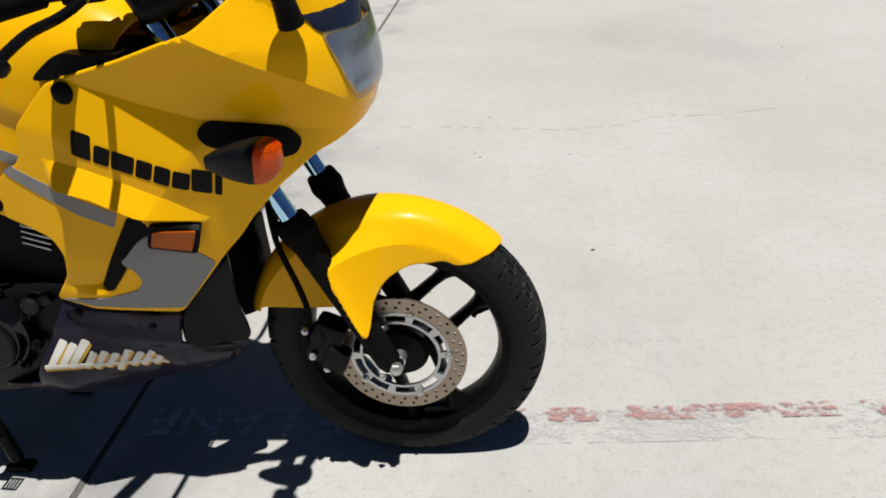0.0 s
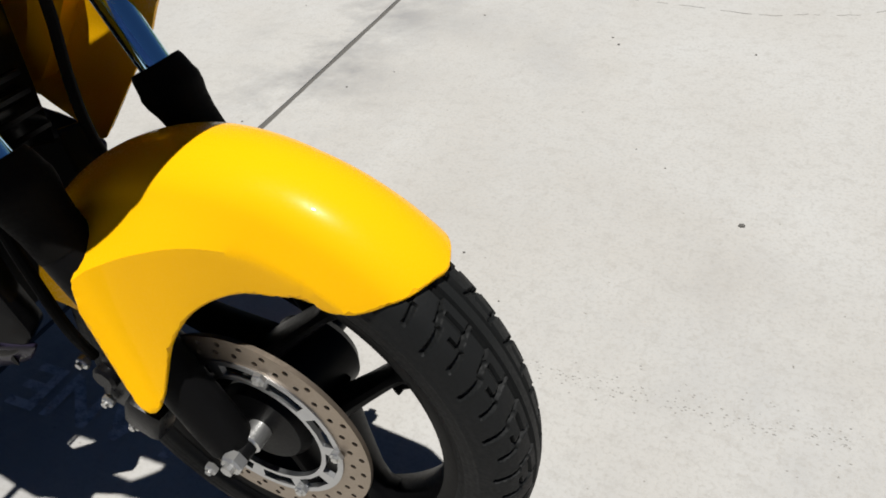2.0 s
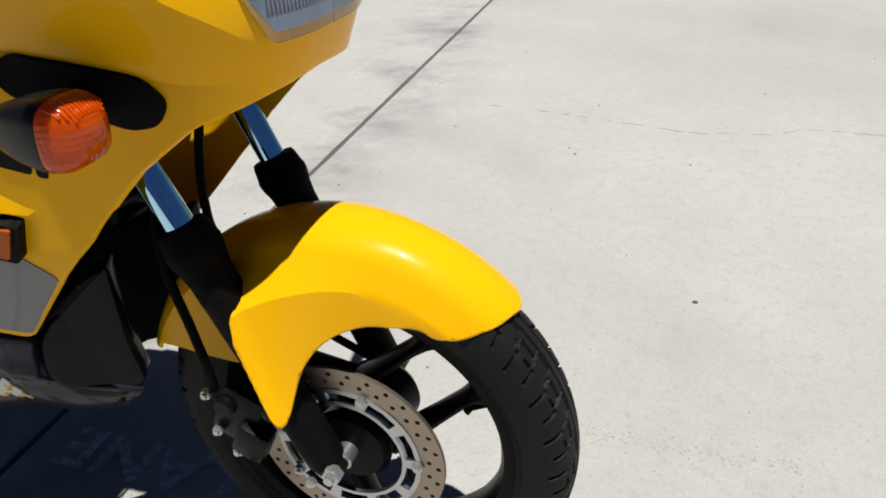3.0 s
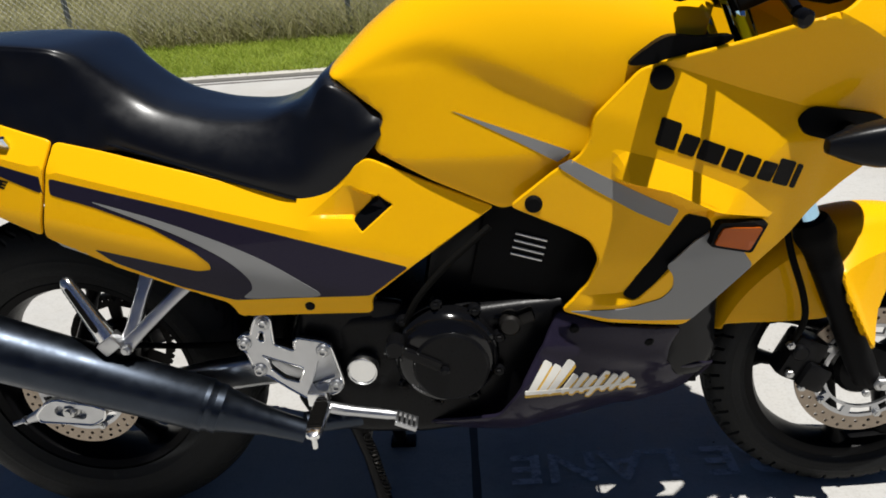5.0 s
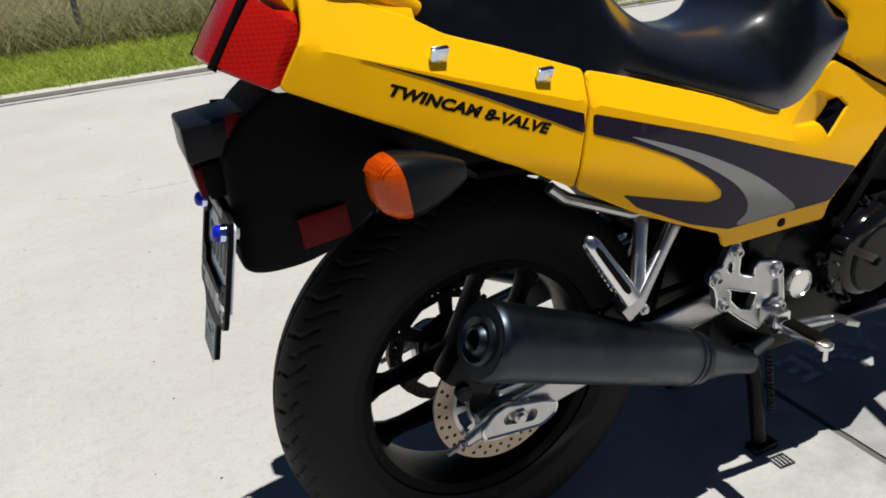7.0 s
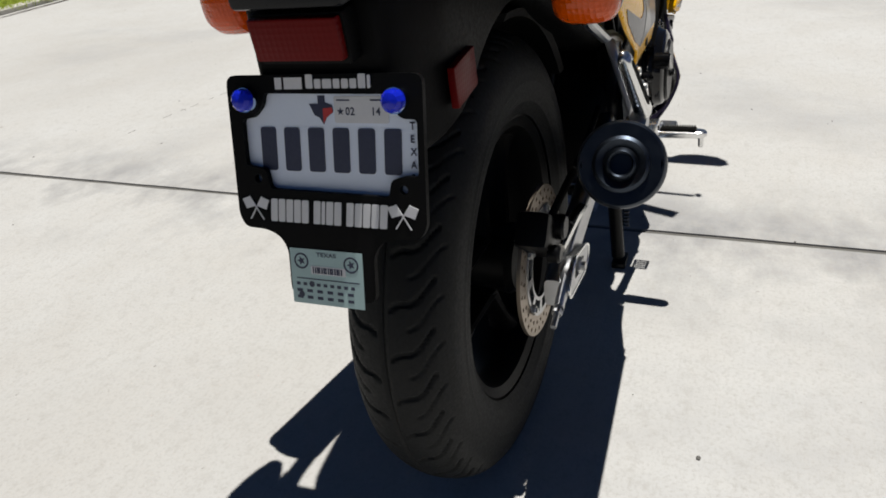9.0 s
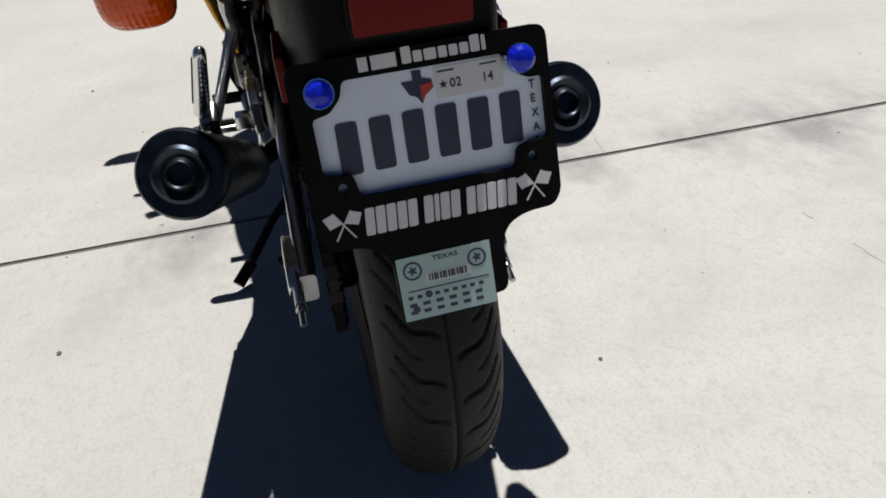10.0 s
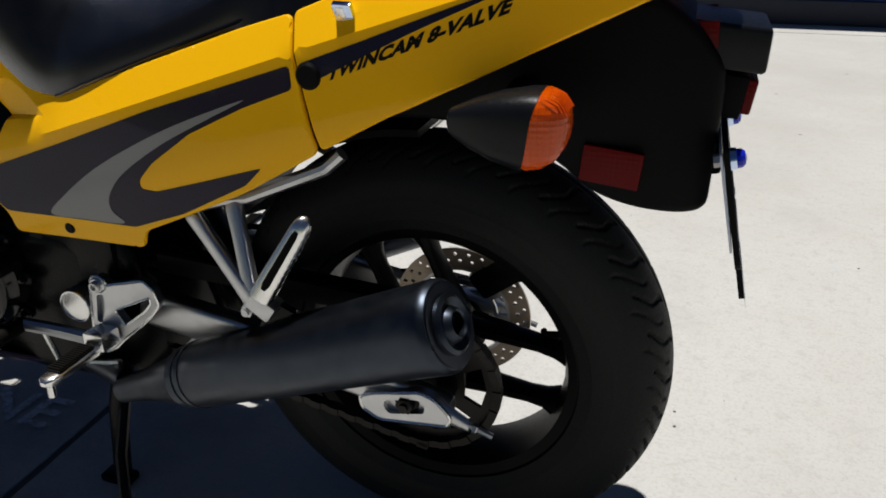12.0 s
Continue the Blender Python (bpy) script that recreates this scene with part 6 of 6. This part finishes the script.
    for x, z in bolts:
        b = bmesh.new()
        disc(b, (x, s * 0.167, z), (0, s, 0), 0.0118, 0.005, 20, 0.002)
        part("plate_boss", b, ALLOY, fb)
        part("plate_bolt", lathe(bmesh.new(), [(0.0078, s * 0.172), (0.0078, s * 0.177), (0.0066, s * 0.1782), (0.0045, s * 0.178), (0.0042, s * 0.174), (0.0, s * 0.174)], (x, 0, z), 18), STEEL, fb)
    b = bmesh.new()
    block(b, (px - 0.006, s * 0.186, 0.344), (0.034, 0.034, 0.026), (s * 2, 0, 0), 0.005)
    ring_loft(b, [[Vector((px + w * math.copysign(abs(math.cos(a)) ** 0.6, math.cos(a)), s * y, 0.333 + h * math.copysign(abs(math.sin(a)) ** 0.6, math.sin(a)))) for a in np.linspace(0, 2 * math.pi, 16, endpoint=False)]
                  for y, w, h in ((0.196, 0.012, 0.008), (0.205, 0.0155, 0.0075), (0.262, 0.0140, 0.0070), (0.274, 0.0135, 0.0072), (0.282, 0.0105, 0.0062), (0.2865, 0.004, 0.003))])
    tube(b, [(px, s * 0.276, 0.330), (px, s * 0.277, 0.309), (px, s * 0.277, 0.307)], [0.0048, 0.0048, 0.003], 10)
    fpeg = part("foot_peg", b, BRIGHT, fb, "alloy foot peg with a rubber tread")
    for k in range(14):
        b = bmesh.new()
        block(b, (px, s * (0.2085 + 0.0043 * k), 0.3425), (0.0215, 0.0026, 0.006), (0, 0, 0), 0.001)
        part("rubber_rib", b, RUBBER, fpeg)
    b = bmesh.new()
    block(b, (px, s * 0.2365, 0.3385), (0.023, 0.064, 0.0085), (0, 0, 0), 0.003)
    part("peg_rubber", b, RUBBER, fpeg)

# brake pedal, shift lever
b = bmesh.new()
tube(b, spline([(0.466, -0.182, 0.318), (0.50, -0.186, 0.312), (0.56, -0.19, 0.305), (0.585, -0.193, 0.303)], 4), [0.010] * 5 + [0.009] * 5 + [0.008] * 3, 12)
bp = part("brake_pedal", b, ALLOY, bike, "polished brake pedal")
b = bmesh.new()
PAD = pose(0.600, -0.207, 0.302, 0, 24, 0)
for k in range(5):
    block(b, PAD @ Vector((-0.0165 + 0.00825 * k, 0, 0)), (0.0038, 0.030, 0.009), (0, 24, 0), 0.0012)
for y in (-0.0140, 0.0140):
    block(b, PAD @ Vector((0, y, -0.001)), (0.036, 0.004, 0.008), (0, 24, 0), 0.001)
part("pedal_pad", b, ALLOY, bp)
b = bmesh.new()
tube(b, spline([(0.47, 0.175, 0.330), (0.53, 0.18, 0.336), (0.585, 0.183, 0.337)], 4), [0.010] * 9, 10)
sl = part("shift_lever", b, ALLOY, bike, "polished shift lever")
b = bmesh.new()
tube(b, [(0.585, 0.180, 0.337), (0.585, 0.245, 0.337)], 0.011, 14)
part("shift_rubber", b, RUBBER, sl)
b = bmesh.new()
tube(b, [(0.44, 0.165, 0.29), (0.55, 0.168, 0.27), (0.57, 0.168, 0.33)], 0.005, 8)
part("shift_rod", b, BRIGHT, sl)

# ---- centre stand ----
b = bmesh.new()
for s in SIDES:
    tube(b, [(0.49, s * 0.105, 0.245), (0.515, s * 0.112, 0.16), (0.537, s * 0.117, 0.02)], [0.015, 0.0145, 0.0145], 12)
    block(b, (0.542, s * 0.117 + 0.004 * s, 0.008 + 0.0036 * s), (0.055, 0.030, 0.014), (1.8, 0, 0), 0.003)
tube(b, [(0.505, -0.11, 0.185), (0.505, 0.11, 0.185)], 0.011, 10)
stand = part("centre_stand", b, ENGINE, bike, "black centre stand, down")
b = bmesh.new()
tube(b, [(0.50, 0.11, 0.17), (0.47, 0.17, 0.12), (0.42, 0.235, 0.052)], 0.009, 10)
tube(b, [(0.424, 0.228, 0.058), (0.396, 0.262, 0.030)], 0.0125, 12)
part("stand_tang", b, ENGINE, stand, "foot tang of the stand")
pts = []
for k in range(15 * 8):
    a = 2 * math.pi * k / 8
    t = k / (15 * 8)
    o = Vector((0.515, -0.136, 0.225)).lerp(Vector((0.543, -0.132, 0.090)), t)
    pts.append(o + Vector((0.0062 * math.cos(a), 0.0062 * math.sin(a), 0)))
part("stand_spring", tube(bmesh.new(), pts, 0.0017, 5), DARKSTEEL, stand, "coiled return spring", 60)

# ---- handlebars, mirrors ----
for s in SIDES:
    b = bmesh.new()
    tube(b, [(1.115, s * 0.10, 0.90), (1.090, s * 0.10, 0.955)], 0.016, 12)
    tube(b, [(1.080, s * 0.11, 0.955), (1.008, s * 0.22, 0.958), (0.965, s * 0.335, 0.950)], 0.011, 12)
    hb = part("handlebar", steered(b), GLOSS, bike, "black clip-on handlebar")
    b = bmesh.new()
    tube(b, [(1.017, s * 0.190, 0.9575), (0.960, s * 0.345, 0.949)], 0.018, 16)
    part("grip", steered(b), RUBBER, hb)
    b = bmesh.new()
    tube(b, spline([(1.065, s * 0.15, 0.955), (1.082, s * 0.20, 0.948), (1.082, s * 0.26, 0.938), (1.078, s * 0.32, 0.932), (1.073, s * 0.375, 0.916)], 5), 0.0065, 10)
    disc(b, (1.076, s * 0.378, 0.910), (0.2, s, -0.2), 0.010, 0.014, 14, 0.004)
    part("lever", steered(b), GLOSS, hb)
    b = bmesh.new()
    block(b, (1.062, s * 0.155, 0.962), (0.06, 0.055, 0.045), (0, 0, s * -20), 0.008)
    block(b, (1.067, s * 0.155, 0.990), (0.05, 0.06, 0.03), (0, 0, s * -20), 0.006)
    part("switch_box", steered(b), PLASTIC, hb)
    # fork crown and cables seen over the fairing edge
    b = bmesh.new()
    tube(b, spline([(1.10, s * 0.15, 1.02), (1.12, s * 0.09, 1.06), (1.10, s * 0.05, 1.03), (1.06, s * 0.02, 0.96)], 6), 0.0065, 8)
    part("control_cable", b, GLOSS, bike)
    b = bmesh.new()
    tube(b, spline([(1.345, s * 0.158, 0.893), (1.343, s * 0.182, 0.945), (1.338, s * 0.27, 1.02), (1.335, s * 0.325, 1.05)], 5), [0.019, 0.018, 0.017, 0.016, 0.015, 0.016, 0.015, 0.014, 0.013, 0.013, 0.012, 0.012, 0.012, 0.012, 0.012, 0.012], 12)
    mi = part("mirror", b, PLASTIC, bike, "black mirror on a moulded stalk")
    b = bmesh.new()
    rings = []
    for x, k in ((1.385, 0.1), (1.375, 0.6), (1.35, 0.92), (1.325, 1.0), (1.32, 0.97)):
        rings.append([Vector((x, s * 0.385 + 0.085 * k * math.copysign(abs(math.cos(a)) ** 0.7, math.cos(a)), 1.075 + 0.048 * k * math.copysign(abs(math.sin(a)) ** 0.7, math.sin(a)))) for a in np.linspace(0, 2 * math.pi, 24, endpoint=False)])
    ring_loft(b, rings)
    part("mirror_head", b, PLASTIC, mi)
    b = bmesh.new()
    block(b, (1.3185, s * 0.385, 1.075), (0.003, 0.150, 0.082), (0, 0, 0), 0.001)
    part("mirror_glass", b, CHROME, mi)
b = bmesh.new()
block(b, (1.15, 0, 0.925), (0.10, 0.24, 0.035), (0, -20, 0), 0.012)
part("fork_crown", steered(b), ENGINE, bike, "black fork crown")
b = bmesh.new()
block(b, (1.255, 0, 0.945), (0.07, 0.22, 0.09), (0, -25, 0), 0.02)
part("instrument_panel", b, PLASTIC, bike, "black instrument panel")
# unseen shelves, added to keep sun from falling through onto the shaded ground
for s in SIDES:
    part("sun_block_panel", plate(rounded([(1.03, -s * 0.045), (1.31, -s * 0.045), (1.31, -s * 0.135), (1.03, -s * 0.145)], 0.012), [], 0.0, 0.003, 0.05, pose(0, 0, 0.815, 90, 0, 0)), PLASTIC, bike, "added black panel that blocks sun inside the fairing")
for s in SIDES:
    part("fairing_edge_trim", plate(spline([(0.950, 0.842), (0.975, 0.864), (1.005, 0.877), (1.045, 0.872), (1.087, 0.872), (1.078, 0.862), (1.045, 0.852), (1.00, 0.843)], 4, True), [], s * 0.142, s * 0.171), PLASTIC, bike, "black rubber edge flap")

# ---- ground ----
ground = tagged(part("ground", block(bmesh.new(), (0, 0, -1.06), (900, 900, 2.0), bevel=0), SOIL), "bare earth under the concrete, out to the horizon", "ground", kind="structure")


def along(x, y):
    """The slab grid, turned with the joints: x across the cross joint, y along it."""
    return Vector((0.70 + x + SLOPE * y, y - SLOPE * x, 0))


pave = tagged(new("pavement"), "sunlit pale concrete paving in large slabs", "pavement", kind="structure")
xs = [-22.7, -18.1, -13.6, -9.05, -4.53, 0.0, 4.6, 9.1, 13.6, 18.1, 22.7]
ys = [-60.0, -5.6, 4.78]
for x0, x1 in zip(xs, xs[1:]):
    for y0, y1 in zip(ys, ys[1:]):
        bm = bmesh.new()
        g = 0.0088
        edge = [along(x, y) for x, y in ((x0 + g, y0 + g), (x1 - g, y0 + g), (x1 - g, y1 - g), (x0 + g, y1 - g))]
        wob = []
        for a, c in zip(edge, edge[1:] + edge[:1]):
            m = 240 if (a - c).length > 8 else 60
            for k in range(m):
                p = a.lerp(c, k / m)
                q = noise.noise(p * 7.0) * 0.0022 + noise.noise(p * 40.0) * 0.0016
                nrm = (c - a).normalized().cross(Vector((0, 0, 1)))
                wob.append(p + nrm * q)
        top = [bm.verts.new(p + Vector((0, 0, 0.0))) for p in wob]
        low = [bm.verts.new(p + Vector((0, 0, -0.05))) for p in wob]
        bm.faces.new(top)
        for i in range(len(top)):
            j = (i + 1) % len(top)
            bm.faces.new((top[j], top[i], low[i], low[j]))
        part("slab", bm, CONCRETE, pave)
bm = bmesh.new()
for x in xs[1:-1]:
    a, c = along(x, -60), along(x, 4.78)
    q = Vector((0.0100, 0, 0))
    ring_loft(bm, [[a - q + Vector((0, 0, -0.045)), a + q + Vector((0, 0, -0.045)), a + q + Vector((0, 0, -0.004)), a - q + Vector((0, 0, -0.004))], [c - q + Vector((0, 0, -0.045)), c + q + Vector((0, 0, -0.045)), c + q + Vector((0, 0, -0.004)), c - q + Vector((0, 0, -0.004))]])
part("joint_strip", bm, JOINT, pave, "dark joint filler between slabs")
bm = bmesh.new()
a, c, q = along(-22.7, -5.6), along(22.7, -5.6), Vector((0, 0.0100, 0))
ring_loft(bm, [[p - q + Vector((0, 0, -0.045)), p + q + Vector((0, 0, -0.045)), p + q + Vector((0, 0, -0.004)), p - q + Vector((0, 0, -0.004))] for p in (a, c)])
part("joint_strip", bm, JOINT, pave)
# fine cracks and spalled edges
for path, w in (([(0.72, -0.685), (0.80, -0.69), (0.88, -0.71), (0.97, -0.70), (1.06, -0.715), (1.17, -0.73), (1.28, -0.745)], 0.0009),
                ([(1.02, 1.765), (1.20, 1.75), (1.40, 1.714), (1.55, 1.69), (1.73, 1.655), (1.85, 1.672), (1.97, 1.688), (2.10, 1.75), (2.36, 1.748), (2.6, 1.80)], 0.0012),
                ([(-0.74, 2.35), (-0.58, 2.28), (-0.43, 2.25), (-0.12, 2.25), (0.10, 2.38), (0.29, 2.57)], 0.0012), ([(0.30, -0.95), (0.12, -0.965), (-0.03, -0.975), (-0.10, -0.985), (-0.2, -1.02)], 0.0007)):
    bm = bmesh.new()
    pts = [Vector((x, y, 0.0)) for x, y in spline(path, 9)]
    side = []
    for k, p in enumerate(pts):
        t = (pts[min(k + 1, len(pts) - 1)] - pts[max(k - 1, 0)]).normalized().cross(Vector((0, 0, 1)))
        p = p + t * noise.noise(p * 60.0) * 0.006
        q = w * max(0.12, 0.5 + 1.6 * noise.noise(p * 90.0))
        side.append((p + t * q, p - t * q))
    V = [[bm.verts.new(p + Vector((0, 0, z))) for pair in side for p in pair] for z in (0.0009, -0.002)]
    n = len(side)
    for k in range(n - 1):
        if noise.noise(side[k][0] * 31.0) < -0.03:
            continue
        a, c = V[0][2 * k:2 * k + 4], V[1][2 * k:2 * k + 4]
        bm.faces.new((a[0], a[1], a[3], a[2]))
        bm.faces.new((a[0], a[2], c[2], c[0]))
        bm.faces.new((a[3], a[1], c[1], c[3]))
    part("crack", bm, CRACK, pave, "fine grey crack in the concrete")
# grit: small chips of stone lying on the slabs
bm = bmesh.new()
rnd = random.Random(11)
chips = [(1.796, 0.735, 0.0052), (1.413, 1.418, 0.0035), (1.388, 1.457, 0.003), (0.314, 0.586, 0.005), (0.0, -0.329, 0.004)]
chips += [(rnd.uniform(-1.2, 2.8), rnd.uniform(-1.4, 2.6), rnd.uniform(0.0012, 0.003)) for _ in range(90)]
for x, y, r in chips:
    made = bmesh.ops.create_icosphere(bm, subdivisions=1, radius=r)
    for v in made["verts"]:
        v.co = Vector((x + v.co.x * 1.3 * (1 + 0.3 * noise.noise(v.co * 300)), y + v.co.y, max(0.0, v.co.z * 0.6 + r * 0.3)))
tagged(part("grit", bm, JOINT, pave, "dark chips of grit on the concrete"), kind="stuff")
# a rough streak where the skin of the slab has flaked
bm = bmesh.new()
for k in range(200):
    x, r = rnd.uniform(1.52, 1.98), rnd.uniform(0.0005, 0.0013)
    y = 0.312 + rnd.gauss(0, 0.007 + 0.02 * rnd.random() ** 2)
    made = bmesh.ops.create_icosphere(bm, subdivisions=1, radius=r)
    for v in made["verts"]:
        v.co = Vector((x + v.co.x * 1.8, y + v.co.y, max(0.0, v.co.z * 0.5 + r * 0.2)))
tagged(part("flaked_streak", bm, CRACK, pave, "rough flaked streak in the slab"), kind="stuff")
# pale kerb strip along the lawn
kerb = tagged(new("kerb"), "pale concrete kerb edge along the lawn", "kerb", kind="structure")
for x0, x1 in zip(xs, xs[1:]):
    bm = bmesh.new()
    P = [along(x0 + 0.004, 4.785), along(x1 - 0.004, 4.785), along(x1 - 0.004, 4.935), along(x0 + 0.004, 4.935)]
    ring_loft(bm, [[p + Vector((0, 0, -0.1)) for p in P], [p + Vector((0, 0, 0.022)) for p in P], [p.lerp(sum(P, Vector()) / 4, 0.004) + Vector((0, 0, 0.030)) for p in P]])
    part("kerb_stone", bm, KERB, kerb)
# worn fire-lane paint: the red line, its lettering, and a fainter one by the kerb
PAINT = lambda u, v: Vector((1.60 + u, 0.058 + 0.06 * u + v, 0.0022))  # noqa: E731
RAISE = Vector((0, 0, 0.002))


def strip(name, pts, mt, label):
    bm = bmesh.new()
    A = [bm.verts.new(p) for p in pts]
    B = [bm.verts.new(p + Vector((0, 0, -0.0015))) for p in pts]
    bm.faces.new(A)
    bm.faces.new(B[::-1])
    for i in range(len(A)):
        j = (i + 1) % len(A)
        bm.faces.new((A[j], A[i], B[i], B[j]))
    return tagged(part(name, bm, mt), label, "road marking", kind="structure")


strip("pale_line", [PAINT(-0.12, -0.080), PAINT(7.0, -0.080), PAINT(7.0, 0.015), PAINT(-0.12, 0.015)], CHALK, "chalky remains of a painted line on concrete")
strip("red_line", [PAINT(-0.12, -0.020) + RAISE, PAINT(7.0, -0.020) + RAISE, PAINT(7.0, 0.022) + RAISE, PAINT(-0.12, 0.022) + RAISE], REDPAINT, "worn faded red painted line on concrete")
strip("kerb_line", [along(-22, 4.66), along(22, 4.66), along(22, 4.72), along(-22, 4.72)], worn_paint("faded_pink_paint", (0.46, 0.25, 0.24), 0.40, 0.60, 10.0), "faint pink painted line beside the kerb")
bm = letters("FIRE LANE", lambda u, v: Vector((1.430 - u * 0.098 * 1.42, 0.072 - v * 0.105 * 1.12 - 0.03 * u * 0.098, 0.0045)), None, 0.0, 1.0)
for f in bm.faces:
    f.normal_flip()
tagged(part("ground_lettering", bm, WHITEPAINT, None, "", 34, True), "worn white painted wording FIRE LANE", "road marking", kind="structure")

# ---- lawn, fence, field ----
rng = np.random.default_rng(7)


def blades(name, x0, x1, y0, y1, n, h, w, mt, label, lean=0.4, z=0.02, near=None):
    """Many separate blades in one mesh."""
    V, F = [], []
    X = rng.uniform(x0, x1, n)
    Y = y0 + (y1 - y0) * rng.uniform(0, 1, n) ** (near or 1.0)
    H = h * rng.uniform(0.5, 1.25, n)
    A = rng.uniform(0, 2 * math.pi, n)
    T = rng.normal(0, lean, (n, 2))
    for i in range(n):
        dx, dy = math.cos(A[i]) * w, math.sin(A[i]) * w
        k = len(V)
        tx, ty = T[i] * H[i]
        V += [(X[i] - dx, Y[i] - dy, z), (X[i] + dx, Y[i] + dy, z), (X[i] + dx * 0.6 + tx * 0.4, Y[i] + dy * 0.6 + ty * 0.4, z + H[i] * 0.6), (X[i] - dx * 0.6 + tx * 0.4, Y[i] - dy * 0.6 + ty * 0.4, z + H[i] * 0.6), (X[i] + tx, Y[i] + ty, z + H[i])]
        F += [(k, k + 1, k + 2, k + 3), (k + 3, k + 2, k + 4)]
    me = bpy.data.meshes.new(name)
    me.from_pydata(V, [], F)
    me.materials.append(mt)
    return tagged(new(name, me), label, "grass", kind="stuff")


lawn_bed = tagged(part("lawn_bed", block(bmesh.new(), (0, 6.0, -0.04), (46, 2.15, 0.10), (0, 0, 1.55), 0), SOIL), "dark soil bed under the lawn", "ground", kind="structure")
blades("lawn", -9, 11, 4.86, 6.95, 90000, 0.075, 0.0045, GRASS, "mown bright green lawn grass", 1.1, 0.0)
field_bed = tagged(part("field", block(bmesh.new(), (0, 240, -0.06), (800, 466, 0.10), bevel=0), plain("field_grass", (0.36, 0.34, 0.17), 0.95, amount=0.35, bump=0.6)), "dry green field beyond the fence", "ground", kind="structure")
blades("tall_grass", -10, 12, 6.75, 13.0, 60000, 0.42, 0.006, TALLGRASS, "tall dry greenish grass behind the fence", 0.8, 0.0, 1.6)
blades("far_grass", -22, 24, 11.0, 30.0, 26000, 0.55, 0.02, TALLGRASS, "tall dry grass in the far field", 0.6, 0.0, 1.3)

fence = tagged(new("chain_link_fence"), "galvanised chain-link fence on steel posts", "fence", kind="thing")
FY = 6.90
for x in (-13.0, -9.9, -6.8, -3.68, -0.58, 1.58, 4.68, 7.8, 10.9, 14.0):
    bm = bmesh.new()
    tube(bm, [(x, FY + 0.05, -0.05), (x, FY + 0.05, 1.50), (x, FY + 0.05, 1.52)], [0.028, 0.028, 0.018], 14)
    part("post", bm, GALV, fence)
bm = bmesh.new()
tube(bm, [(-14, FY + 0.02, 1.47), (15, FY + 0.02, 1.47)], 0.019, 10)
part("top_rail", bm, GALV, fence)
V, F = [], []
H, pitch, r = 1.42, 0.072, 0.0019
for sgn in (1, -1):
    for k in range(int((29 + H) / pitch)):
        xa = -14 - (H if sgn > 0 else 0) + k * pitch + (0 if sgn > 0 else 0)
        a = np.array((xa if sgn > 0 else xa + H, FY + 0.002 * sgn, 0.04))
        c = np.array((xa + H if sgn > 0 else xa, FY + 0.002 * sgn, 0.04 + H))
        k0 = len(V)
        for p in (a, c):
            for dx, dy in ((r * 1.4, 0), (0, r), (-r * 1.4, 0), (0, -r)):
                V.append((p[0] + dx, p[1] + dy, p[2]))
        for i in range(4):
            j = (i + 1) % 4
            F.append((k0 + i, k0 + j, k0 + 4 + j, k0 + 4 + i))
me = bpy.data.meshes.new("wire_mesh")
me.from_pydata(V, [], F)
me.materials.append(GALV)
wm = new("wire_mesh", me)
wm.parent = fence
wm["kind"] = "stuff"

# a long wall across the paving, far behind, with a dark foot
wall = tagged(new("wall_far"), "dark blue wall in shade across the paving", "wall", kind="structure")
bm = block(bmesh.new(), (0, -6.35, 1.6), (60, 0.3, 3.2), (0, 0, 1.55), 0.01)
part("wall_face", bm, FARWALL, wall)
bm = block(bmesh.new(), (0, -6.17, 0.10), (60, 0.10, 0.20), (0, 0, 1.55), 0.02)
part("wall_foot", bm, plain("dark_wall_foot", (0.03, 0.035, 0.05), 0.7), wall)
